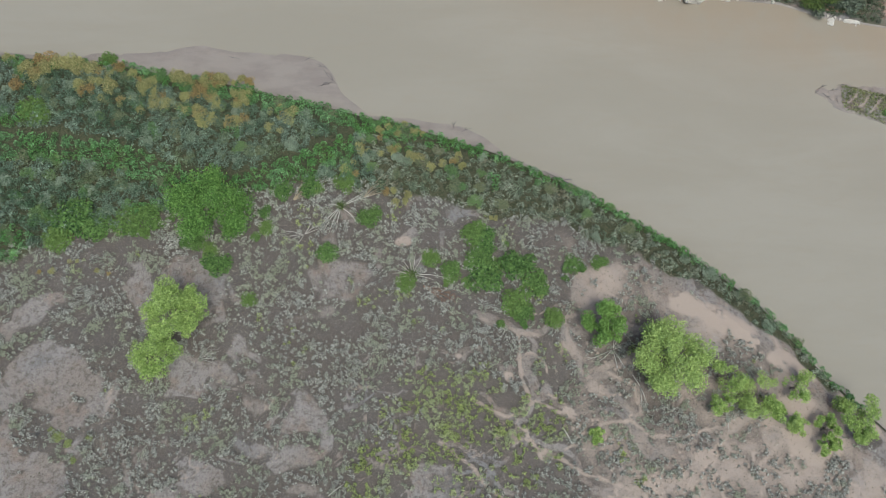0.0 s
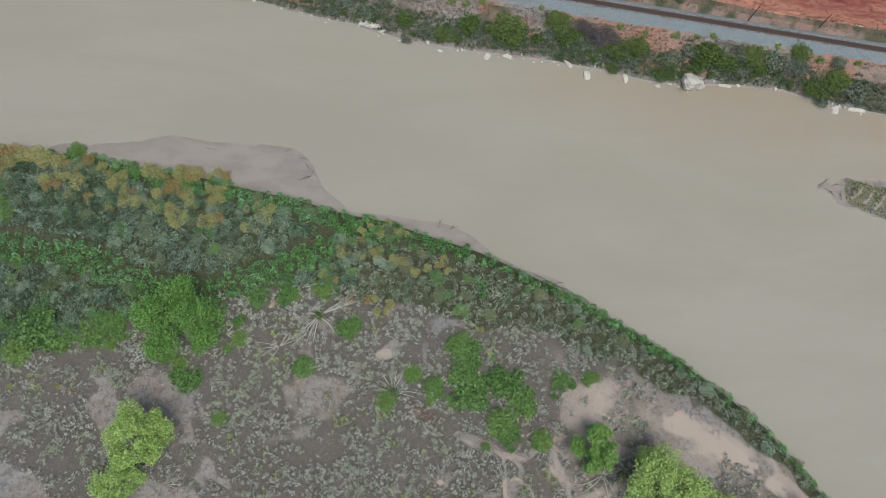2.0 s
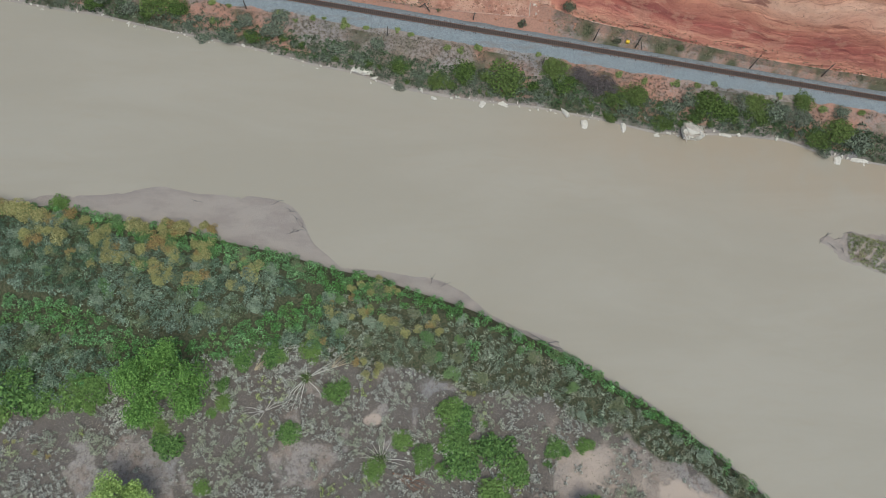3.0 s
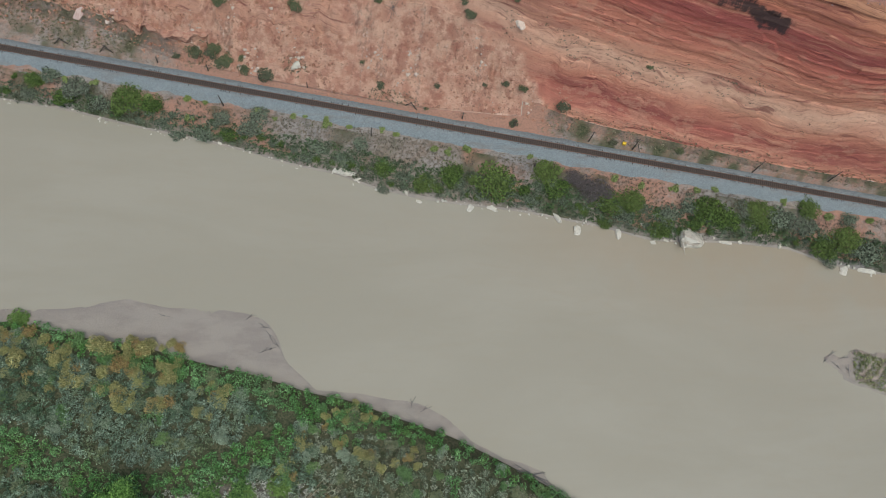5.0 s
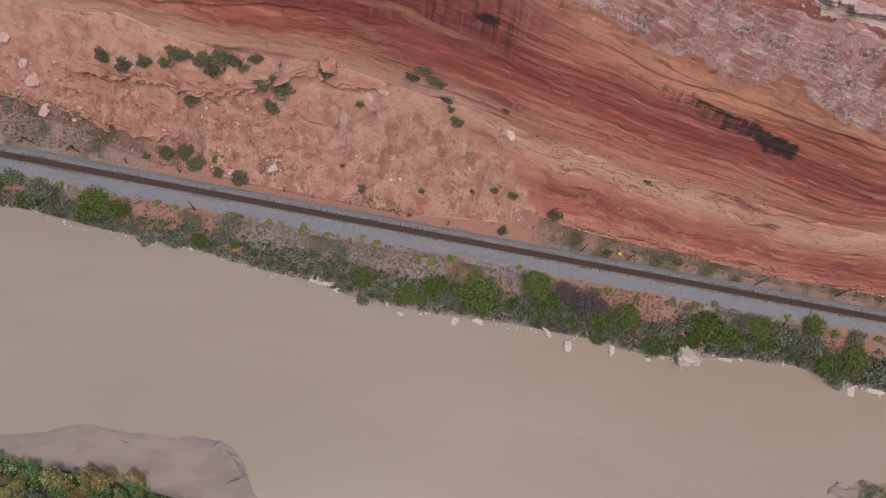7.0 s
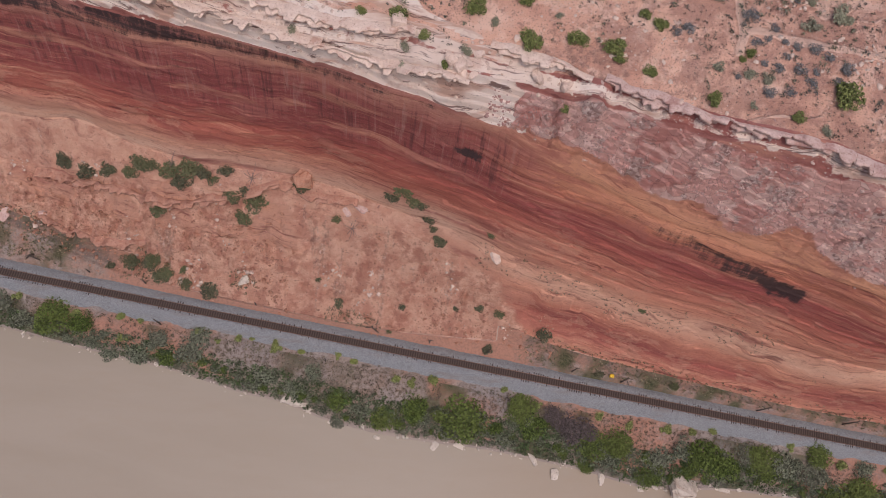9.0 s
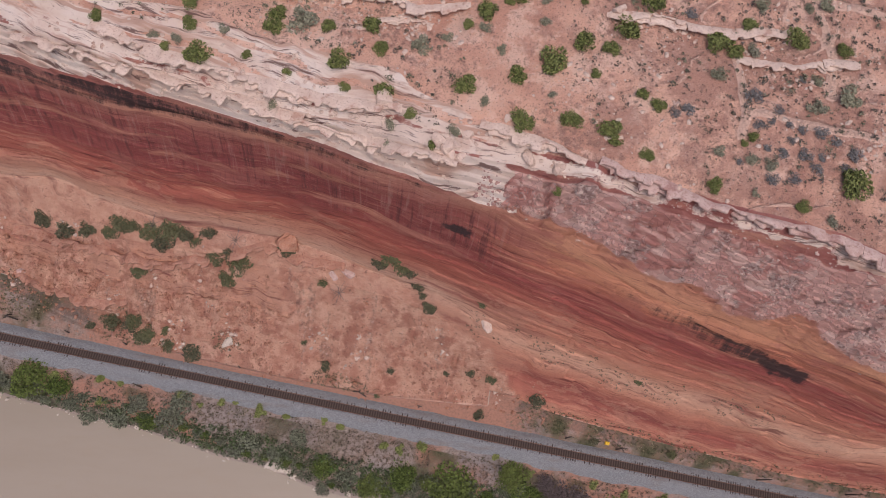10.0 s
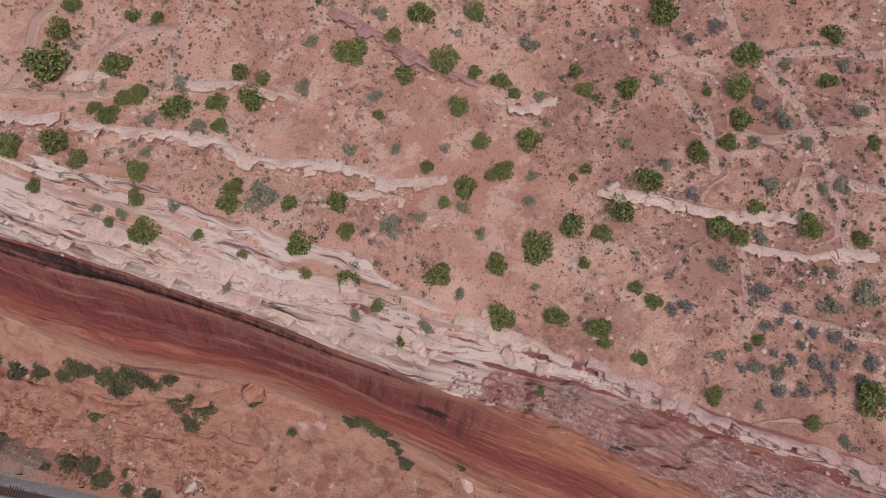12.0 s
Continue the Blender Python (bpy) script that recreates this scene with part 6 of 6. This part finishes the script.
# ---- rocks ----
def hull_arrays(seed, sx, sy, sz, points=15):
    """An angular boulder: the hull of a few points. Corners and triangles."""
    rng = random.Random(seed)
    bm = bmesh.new()
    for _ in range(points):
        v = Vector((rng.gauss(0, 1), rng.gauss(0, 1), rng.gauss(0, 1))).normalized()
        v = Vector([max(-0.72, min(0.72, c)) for c in v])
        bm.verts.new((v.x * sx * 1.25, v.y * sy * 1.25, v.z * sz * 1.25))
    out = bmesh.ops.convex_hull(bm, input=bm.verts[:])
    bmesh.ops.delete(bm, geom=[g for g in out["geom_interior"] if isinstance(g, bmesh.types.BMVert)], context="VERTS")
    bmesh.ops.triangulate(bm, faces=bm.faces[:])
    bm.verts.index_update()
    v = np.array([p.co[:] for p in bm.verts])
    q = np.array([[c.index for c in f.verts] for f in bm.faces])
    bm.free()
    return v, q


def rough_hull(seed, sx, sy, sz, points=16):
    """A larger boulder with chipped edges and a rough skin."""
    rng = random.Random(seed)
    v, q = hull_arrays(seed, sx, sy, sz, points)
    bm = bmesh.new()
    vs = [bm.verts.new(p) for p in v]
    for t in q:
        bm.faces.new([vs[i] for i in t])
    bmesh.ops.dissolve_limit(bm, angle_limit=radians(16), verts=bm.verts[:], edges=bm.edges[:])
    bmesh.ops.bevel(bm, geom=bm.edges[:], offset=0.07 * min(sx, sy, sz), segments=1, affect="EDGES")
    bmesh.ops.triangulate(bm, faces=bm.faces[:])
    bmesh.ops.subdivide_edges(bm, edges=bm.edges[:], cuts=1)
    for p in bm.verts:
        p.co += 0.05 * min(sx, sy, sz) * Vector((rng.gauss(0, 1), rng.gauss(0, 1), rng.gauss(0, 1)))
    m = bpy.data.meshes.new("boulder")
    bm.to_mesh(m)
    bm.free()
    return m


def boulder(x, y, r, material, seed, label, flat=0.6, long=1.0, turn=None, category="boulder", z=None, group=""):
    rng = random.Random(seed)
    m = rough_hull(seed, r * long, r / max(long, 1) ** 0.6, r * flat)
    m.materials.append(material)
    ob = tagged(new("boulder", m), label, category, group)
    base = max(ground_at(x, y), -0.15) if z is None else z
    ob.matrix_world = pose(x, y, base + 0.3 * r * flat, rng.uniform(-12, 12), rng.uniform(-12, 12), rng.uniform(0, 360) if turn is None else turn)
    return ob


boulder(101.0, 132.0, 3.9, GREY_STONE, 900, "large pale angular boulder at the water's edge", 0.75, 1.05, z=0.6)
SHORE_ROCKS = [(44.6, 136.7, 1.2, 1.2), (50.1, 136.7, 1.4, 1.2), (66.4, 135.3, 1.5, 1.8), (71.6, 131.7, 1.6, 1.3), (82.3, 131.2, 1.4, 1.4), (91.0, 129.5, 0.9, 1.5), (32.2, 137.8, 0.9, 1.6),
               (28.7, 139.9, 0.8, 1.6), (141.2, 124.0, 1.6, 1.2), (137.0, 126.9, 1.1, 1.6), (124.7, 130.0, 1.0, 1.2), (-28.6, 152.6, 0.6, 1), (-17.5, 150.9, 0.6, 1.2),
               (88.5, 133.7, 1.0, 1.2), (16.6, 142.9, 0.9, 1.5), (21.5, 140.6, 0.7, 1.4), (114.1, 130.4, 0.7, 1.2), (94.5, 130.2, 0.8, 1.3), (104.0, 130.2, 0.8, 1.2), (107.0, 131.2, 0.6, 1)]
for k, (x, y, r, long) in enumerate(SHORE_ROCKS):
    boulder(x, y, 0.8 * r, GREY_STONE, 910 + k, "pale boulder lying at the river's edge", 0.4, long, group="boulders along the far shore")
boulder(13.2, 144.4, 1.6, GREY_STONE, 940, "long flat pale slab at the river's edge", 0.4, 2.0, -14)
boulder(110.2, 130.2, 0.9, GREY_STONE, 941, "long low pale slab in the shallows", 0.4, 2.4, -4)
boulder(147.3, 124.0, 1.1, GREY_STONE, 942, "long low pale slab in the shallows", 0.4, 2.4, -10)
boulder(0.3, 168.9, 1.3, GREY_STONE, 943, "single pale grey block below the red slope", 0.7, 1.2)


def slab_arrays(seed, flat):
    """A flat broken slab with six uneven sides: corners and quads."""
    rng = random.Random(seed)
    turn = sorted((k + rng.uniform(-0.3, 0.3)) * math.pi / 3 for k in range(6))
    rim = [(1.1 * math.cos(a) * rng.uniform(0.65, 1.1), 0.75 * math.sin(a) * rng.uniform(0.65, 1.1)) for a in turn]
    low = [(x, y, -flat) for x, y in rim]
    top = [(0.93 * x, 0.93 * y, flat * (1 + rng.uniform(-0.25, 0.25))) for x, y in rim]
    sides = [[k, (k + 1) % 6, 6 + (k + 1) % 6, 6 + k] for k in range(6)]
    return np.array(low + top), np.array(sides + [[6, 7, 8, 9], [6, 9, 10, 11]])


def stones(name, label, places, sizes, material, seed, flat=0.65, kinds=8, slabs=False):
    """Countless small angular stones in one object."""
    rng = np.random.default_rng(seed)
    forms = [slab_arrays(seed * 31 + k, flat) if slabs else hull_arrays(seed * 31 + k, 1, 0.8, flat, 9) for k in range(kinds)]
    z = ground_heights(places[:, 0], places[:, 1])
    out = []
    for k, (p, s) in enumerate(zip(places, sizes)):
        v, q = forms[k % kinds]
        a = rng.random() * 2 * math.pi
        turn = np.array([[math.cos(a), -math.sin(a), 0], [math.sin(a), math.cos(a), 0], [0, 0, 1]])
        tip, tilt = rng.normal() * 0.22, rng.normal() * 0.22
        turn = turn @ np.array([[1, 0, 0], [0, math.cos(tip), -math.sin(tip)], [0, math.sin(tip), math.cos(tip)]]) @ np.array([[math.cos(tilt), 0, math.sin(tilt)], [0, 1, 0], [-math.sin(tilt), 0, math.cos(tilt)]])
        out.append((v @ turn.T * s + (p[0], p[1], z[k] + 0.25 * s * flat), q))
    return tagged(new(name, quick_mesh(name, *joined(out), material)), label, "stones", kind="stuff")


p, rng = scattered(9000, -80, 152, 118, 170, 81)
d = p[:, 1] - shore_far(p[:, 0])
p = p[(d > -0.9) & (d < 0.8) & (fbm(p[:, 0], p[:, 1], 7, 3, 82) > -0.25)]
stones("shore_stones", "pale rubble stones along the far water's edge", p, 0.14 + 0.5 * rng.random(len(p)) ** 3, GREY_STONE, 83)

RED_STONE = stone_material("red_rubble_stone", (0.40, 0.19, 0.125), (0.50, 0.29, 0.21), (0.28, 0.12, 0.085))
p, rng = scattered(7000, -84, 70, 155, 195, 84)
s = (p[:, 1] - toe_y(p[:, 0])) / (lip_y(p[:, 0]) - toe_y(p[:, 0]))
dense = fbm(p[:, 0], p[:, 1] * 0.4, 6, 3, 85)
p = p[(s > -0.12) & (s < 0.95) & (dense > np.interp(s, [-0.1, 0.3, 1], [-0.15, 0.1, 0.25]))]
stones("talus_stones", "red and pale rubble on the slope below the cliff", p, 0.12 + 0.5 * rng.random(len(p)) ** 4, RED_STONE, 86)

p, rng = scattered(26000, 44, 130, 150, 200, 87)
s = (p[:, 1] - brow_y(p[:, 0])) / (rim_y(p[:, 0]) - brow_y(p[:, 0]))
s = s + 0.25 * fbm(p[:, 0], p[:, 1], 9, 3, 57)
p = p[(s > 0.16) & (s < 0.7) & (fbm(p[:, 0], p[:, 1], 6, 3, 88) > -0.25)]
stones("broken_rock", "pinkish blocks broken from the rim of the mesa", p, 0.1 + 0.36 * rng.random(len(p)) ** 3, PINK_STONE, 89, 0.25, 18, True)

p, rng = scattered(6500, -50, 130, 175, 262, 90)
d = p[:, 1] - rim_y(p[:, 0])
p = p[(d > 0.5) & (fbm(p[:, 0], p[:, 1], 8, 3, 91) > 0.12)]
stones("mesa_stones", "flat cream stones scattered over red sand", p, 0.1 + 0.62 * rng.random(len(p)) ** 4, CREAM_STONE, 92, 0.2, 12, True)


def ledge(line, thick, deep, material, seed, label, proud=0.22, name="rock_ledge"):
    """A shelf of rock along a line of (x, y): its top runs back into the ground, its lip is broken and overhangs a recess."""
    line = np.array(line, float)
    length = np.r_[0, np.cumsum(np.hypot(*np.diff(line, axis=0).T))]
    n = max(int(length[-1] / 0.3), 6)
    at = np.linspace(0, length[-1], n)
    x, y = np.interp(at, length, line[:, 0]), np.interp(at, length, line[:, 1])
    x, y = [np.convolve(np.pad(c, 3, "edge"), np.ones(7) / 7, "valid") for c in (x, y)]
    tx, ty = np.gradient(x), np.gradient(y)
    size = np.hypot(tx, ty)
    nx, ny = ty / size, -tx / size
    turn = np.where(ny.mean() > 0, -1, 1)
    nx, ny = nx * turn, ny * turn
    taper = np.minimum(1, np.minimum(at, length[-1] - at) / (0.12 * length[-1] + 1.0))
    def broken(k, size):
        """The lip's jagged edge: blocks of several lengths and a little grain."""
        run = at / size + 0.6 * fbm(at, 0 * at + k, 6, 2, seed + k)
        return 0.75 * fbm(at, 0 * at + seed, 7.0, 2, seed) + 0.8 * lattice(np.floor(run), 0 * at, seed + k) + 0.45 * lattice(np.floor(run * 2.3), 0 * at, seed + k + 9) + 0.08 * fbm(at, 0 * at, 0.7, 2, seed + k)
    first, second = broken(1, 2.6), broken(2, 1.8)
    top = ground_heights(x - nx * 1.5, y - ny * 1.5) + proud * taper + 0.14 * lattice(np.floor(at / 2.6 + 0.6 * fbm(at, 0 * at + 1, 6, 2, seed + 1)), 0 * at, seed + 4)
    deep = 0.9 + 0.4 * deep * np.clip(0.5 + 0.9 * fbm(at, 0 * at, 5, 3, seed + 5), 0.0, 1.4)
    rows = []
    for out, down, bite, wobble in ((-deep, None, first, 0), (-deep * 0.5, 0.03, first, 0.3), (0.1, 0.0, first, 1), (0.3, 0.05, first, 1), (0.3, 0.26, first, 1), (-0.3, 0.34, first, 0.9),
                                    (-0.3, 0.45, second, 0.9), (0.05, 0.48, second, 1), (0.05, 0.7, second, 1), (-0.7, 0.82, second, 0.8), (-0.8, 1.8, second, 0.6)):
        o = out + bite * wobble * (0.4 + 0.6 * taper)
        px, py = x + nx * o, y + ny * o
        z = ground_heights(px, py) - 0.12 if down is None else top - down * thick * (0.35 + 0.65 * taper) + 0.05 * fbm(at, 0 * at + down, 1.2, 2, seed + 3)
        rows.append(np.stack([px, py, z], -1))
    rows = np.array(rows)
    root = tagged(new(name), label, "rock ledge")
    rng, cut = random.Random(seed), 0
    while cut < n - 1:
        to = min(n - 1, cut + rng.randint(6, 13))
        to = n - 1 if n - 1 - to < 4 else to
        block = rows[:, cut:to + 1].copy()
        block[1:] += (0, rng.uniform(-0.12, 0.12), rng.uniform(-0.08, 0.08))
        part("block", quick_mesh("block", block.reshape(-1, 3), grid_quads(len(rows), to + 1 - cut), material), root)
        cut = to
    return root


for k, (line, thick, deep, material, label) in enumerate(LEDGES):
    ledge(line, thick, deep, material, 300 + 7 * k, label)
for k, (x, y, r) in enumerate([(38.6, 191.4, 1.1), (40.2, 190.4, 1.3), (41.6, 190.8, 0.9), (40.8, 189.2, 1.2), (38.9, 189.6, 1.3), (42.2, 189.2, 0.8), (37.4, 190.2, 0.9), (29.6, 197.2, 1.5), (43.0, 192.2, 0.8), (65.0, 213.4, 1.0), (48.8, 194.8, 0.7), (52.6, 189.6, 1.3), (57.2, 188.4, 1.1)]):
    boulder(x, y, r, CREAM_STONE, 970 + k, "pale fractured block of cap rock at the mesa's rim", 0.7, 1.2, group="fallen cap rock blocks")
for k, (x, y, r) in enumerate([(-55.8, 187.0, 2.0), (-52.9, 180.9, 1.6), (-57.7, 190.2, 1.3), (-61.2, 194.4, 1.5), (-44.2, 180.9, 0.8), (25.1, 181.8, 1.2), (22.1, 181.6, 0.9)]):
    boulder(x, y, r, RIM_STONE, 1010 + k, "pale broken slab resting on the red slope", 0.4, 1.4, group="fallen slabs on the slope")
boulder(53.2, 173.2, 1.3, CREAM_STONE, 991, "pale fallen block high on the red slope", 0.5, 1.5)
boulder(12.5, 187.2, 2.6, RED_STONE, 990, "lone brown knob of rock on the ledge", 0.8, 1.1)

# slabs fallen from the ledges, and loose blocks on the rim
rng = np.random.default_rng(401)
for name, label, stone, seed, lines in (("ledge_slabs", "flat cream slabs fallen before the ledges", CREAM_STONE, 402, LEDGES[:14]), ("rim_slabs", "pale pink slabs broken from the mesa's rim", RIM_STONE, 403, LEDGES[14:17])):
    p = []
    for line, thick, *_ in lines:
        line = np.array(line, float)
        run = np.r_[0, np.cumsum(np.hypot(*np.diff(line, axis=0).T))]
        at = rng.random(int(run[-1] * 3.2)) * run[-1]
        p.append(np.c_[np.interp(at, run, line[:, 0]) + rng.normal(size=len(at)) * 0.3, np.interp(at, run, line[:, 1]) - 1.2 + rng.normal(size=len(at)) * 1.1])
    p = np.concatenate(p)
    p = p[p[:, 1] > brow_y(p[:, 0]) + 1.8]
    stones(name, label, p, 0.12 + 0.4 * rng.random(len(p)) ** 2.5, stone, seed, 0.25, 14, True)
p, rng = scattered(6000, -60, 60, 160, 192, 404)
s = (p[:, 1] - toe_y(p[:, 0])) / (lip_y(p[:, 0]) - toe_y(p[:, 0]))
p = p[(s > 0.0) & (s < 1.1) & (fbm(p[:, 0], p[:, 1] * 0.5, 5, 3, 405) > 0.36)]
stones("pale_talus_stones", "scattered pale stones on the red slope", p, 0.1 + 0.6 * rng.random(len(p)) ** 5, CREAM_STONE, 406)

# ---- posts beside the railway ----
def bar(a, b, r0, r1, sides=6):
    a, b = np.array(a, float), np.array(b, float)
    return tube([a, a * 0.5 + b * 0.5, b], [r0, (r0 + r1) / 2, r1], sides)


def line_post(x, y, height, arm=0.0, brace=0.0, lean=(0.0, 0.0), label="dark weathered wooden post beside the railway"):
    root = tagged(new("line_post"), label, "post", "posts along the railway")
    root.location = (x, y, ground_at(x, y) - 0.2)
    top = np.array([lean[0], lean[1], height])
    part("pole", quick_mesh("pole", *bar((0, 0, 0), top, 0.15, 0.11), POLE_WOOD, True), root)
    if arm:
        at = top * 0.92
        part("crossarm", quick_mesh("crossarm", *bar(at + (-arm, 0.14 * arm, 0), at + (arm, -0.14 * arm, 0), 0.08, 0.08, 5), POLE_WOOD), root)
    if brace:
        part("brace", quick_mesh("brace", *bar((brace, -0.3 * brace, 0.2), top * 0.7, 0.09, 0.09, 5), POLE_WOOD), root)


def trestle(x, y, height, turn):
    """Three dark beams leaning together."""
    root = tagged(new("beam_trestle"), "three dark beams leaning together beside the railway", "trestle")
    root.matrix_basis = pose(x, y, ground_at(x, y) - 0.15, 0, 0, turn)
    for foot in ((-1.6, 0.2), (1.6, -0.3), (0.2, 1.0)):
        part("beam", quick_mesh("beam", *bar((foot[0], foot[1], 0), (-0.12 * foot[0], 0.1, height), 0.13, 0.12, 5), POLE_WOOD), root)


line_post(116.9, 147.6, 6.6, label="tall dark pole standing beside the railway")
line_post(85.5, 152.2, 6.0, 0.9, 1.8, label="tall dark pole with a crossarm and a brace")
line_post(74.3, 153.9, 5.2, 0.6)
line_post(42.0, 158.4, 3.0, 0.5)
line_post(55.1, 156.9, 3.0)
line_post(19.5, 153.1, 4.2)
line_post(-16.6, 158.9, 4.6, 0, 0, (-0.6, 0.2), "dark leaning pole on the bank below the railway")
line_post(60.3, 146.9, 3.2)
for x in (-20.9, -8.5, 3.4, -33.2):
    line_post(x, rail_y(x) + 3.7, 2.6)
trestle(29.0, 160.4, 2.4, -8)
trestle(-45.6, 171.3, 2.6, 4)
trestle(-56.4, 172.9, 2.2, 10)
line_post(136.5, 145.6, 6.2, label="tall dark pole standing beside the railway")


def plain_paint(name, colour):
    s = Shade(name, 0.6)
    return s.done(s.mix(s.step(s.noise(6, 4), 0.4, 0.7), colour, tuple(0.7 * c for c in colour)))


v, q = box_arrays(0.9, 0.7, 0.8, 0.05)
box = tagged(new("equipment_box", quick_mesh("equipment_box", v, q, plain_paint("yellow_paint", (0.75, 0.48, 0.05)))), "small yellow painted box beside the railway", "box")
box.matrix_world = pose(83.2, 153.3, ground_at(83.2, 153.3) - 0.03, 0, 0, -8)


# ---- fallen branches ----
DRY_TWIG = wood_material("tan_twig", (0.34, 0.26, 0.17), (0.46, 0.37, 0.26))
RED_TWIG = wood_material("red_brown_twig", (0.24, 0.11, 0.07), (0.36, 0.19, 0.12))
GREY_TWIG = wood_material("grey_twig", (0.14, 0.125, 0.12), (0.22, 0.20, 0.195))


def fallen_wood(name, label, x, y, rays, wood, seed, thick=0.09, tuft=None, forks=True, category="dead wood"):
    """Branches that lie out from one foot; rays: turn in degrees and length."""
    rng = random.Random(seed)
    root = tagged(new(name), label, category)
    z0 = ground_at(x, y)
    root.location = (x, y, z0)
    for turn, length in rays:
        a = radians(turn)
        tip = np.array([length * math.cos(a), length * math.sin(a), 0.0])
        tip[2] = ground_at(x + tip[0], y + tip[1]) - z0 + 0.25
        foot = tip * 0.06 + (0, 0, 0.25)
        mid = (foot + tip) / 2 + (rng.uniform(-0.25, 0.25), rng.uniform(-0.25, 0.25), 0.25)
        pieces = [tube([foot, mid, tip], [thick, thick * 0.75, thick * 0.3], 6)]
        if forks and length > 2:
            for s in (0.55, 0.75):
                at = foot + (tip - foot) * s + (0, 0, 0.1)
                b = a + rng.choice((-1, 1)) * rng.uniform(0.35, 0.7)
                end = at + length * 0.28 * np.array([math.cos(b), math.sin(b), 0.05])
                pieces.append(tube([at, end], [thick * 0.45, thick * 0.15], 4))
        part("branch", quick_mesh("branch", *joined(pieces), wood, True), root)
    if tuft:
        r = np.random.default_rng(seed)
        c = r.normal(size=(260, 3)) * (0.55, 0.55, 0.3) + (0, 0, 0.6)
        part("sprouts", quick_mesh("sprouts", *leaves(c, 0.2 * (0.6 + r.random(260)), r), tuft), root, "tuft of green sprouts")


fallen_wood("felled_tree", "bleached branches spread out like a star on bare ground", 2.9, 64.4,
            [(20, 8.5), (33, 7.0), (-100, 6.5), (-112, 7.5), (-123, 7.0), (-135, 6.0), (-48, 6.0), (170, 3.0), (95, 3.5)], BLEACHED, 1, 0.12, LEAF["bank"])
fallen_wood("felled_tree", "bleached branches spread out like a star round a green tuft", 19.4, 47.2,
            [(175, 4.6), (160, 4.0), (140, 4.2), (120, 4.6), (100, 5.0), (80, 5.0), (60, 5.2), (-5, 7.0), (-15, 5.0), (-150, 4.0), (-170, 4.6)], BLEACHED, 2, 0.09, LEAF["bank"], False)
fallen_wood("brush_pile", "heap of red-brown cut branches lying side by side", 21.5, 44.6,
            [(-12 - 3.2 * k, 6.5 + 1.5 * (k % 3)) for k in range(9)], RED_TWIG, 3, 0.06)
fallen_wood("brush_pile", "heap of tan dry branches on the near bank", -8.5, 66.0, [(24 + 6 * k, 5.5 + (k % 3)) for k in range(8)], DRY_TWIG, 4, 0.07)
fallen_wood("brush_pile", "heap of tan dry branches on the near bank", 8.0, 66.5, [(14 + 7 * k, 7.5 + (k % 3)) for k in range(6)], DRY_TWIG, 5, 0.07)
fallen_wood("brush_pile", "bleached dead branches lying on bare ground", -5.5, 57.5, [(170, 5.5), (186, 5), (20, 5.5), (35, 4), (-120, 4), (60, 4), (205, 4)], BLEACHED, 6, 0.07)
fallen_wood("brush_pile", "bleached dead branches lying on bare ground", -17.5, 60.5, [(-10, 6), (8, 5), (-30, 5), (40, 4)], BLEACHED, 7, 0.07)
fallen_wood("brush_pile", "broken grey limbs under a cottonwood", 64.5, 29.0, [(-60, 5), (-80, 6), (60, 6), (75, 5), (200, 7), (215, 6), (10, 3)], BLEACHED, 8, 0.09)
fallen_wood("brush_pile", "broken grey limbs under a cottonwood", 70.0, 20.5, [(-75, 4), (-95, 4.5), (120, 3.5)], BLEACHED, 9, 0.09)
fallen_wood("brush_pile", "dry twigs beside a cottonwood", -27.5, 29.0, [(20, 5), (35, 4.5), (0, 4), (-20, 4), (50, 4)], BLEACHED, 10, 0.05)
fallen_wood("fallen_log", "bleached log lying on bare ground", 51.4, 12.4, [(-62, 4.2)], BLEACHED, 11, 0.16, None, False)
fallen_wood("fallen_log", "bleached log lying on bare ground", 1.0, -0.5, [(35, 4.0)], BLEACHED, 12, 0.13, None, False)
fallen_wood("dead_bush", "sprawling grey dead bush on ashen ground", -59.5, 14.0, [(k * 26, 2.2 + 1.2 * (k % 3)) for k in range(14)], GREY_TWIG, 13, 0.06)
fallen_wood("dead_bush", "bleached dead bush on sand", 89.0, 13.5, [(k * 33, 1.6 + 0.8 * (k % 3)) for k in range(11)], BLEACHED, 14, 0.05)
fallen_wood("driftwood_snag", "dark driftwood snag stranded on mud", 58.0, 73.4, [(-20, 4), (-35, 5), (10, 3), (150, 5), (165, 4), (-60, 3)], GREY_TWIG, 15, 0.13)
for k, (x, y, turn) in enumerate([(-2.8, 105.0, 150), (-1.6, 103.2, -60), (-0.8, 100.2, 170), (-2.5, 99.6, 5), (0.2, 101.0, 120), (-6.5, 107.2, 20), (-25.0, 107.0, 160), (31.0, 88.6, 60), (34.0, 87.4, 20)] + DRIFT):
    fallen_wood("driftwood", "small dark driftwood on the wet mud bar", x, y, [(turn, 1.8), (turn + 190, 1.4), (turn + 40, 1.0)], GREY_TWIG, 20 + k, 0.07, None, False)
fallen_wood("driftwood", "snag standing out of the shallow water", 125.5, 23.0, [(100, 2.5), (-60, 2.0), (60, 1.5)], GREY_TWIG, 33, 0.07, None, False)
for k, (x, y) in enumerate([(23.5, 178.5), (-14.5, 188.5), (2.0, 187.0)]):
    fallen_wood("dead_shrub", "grey dead shrub on the red slope", x, y, [(j * 31, 1.2 + 0.5 * (j % 3)) for j in range(11)], GREY_TWIG, 50 + k, 0.05)
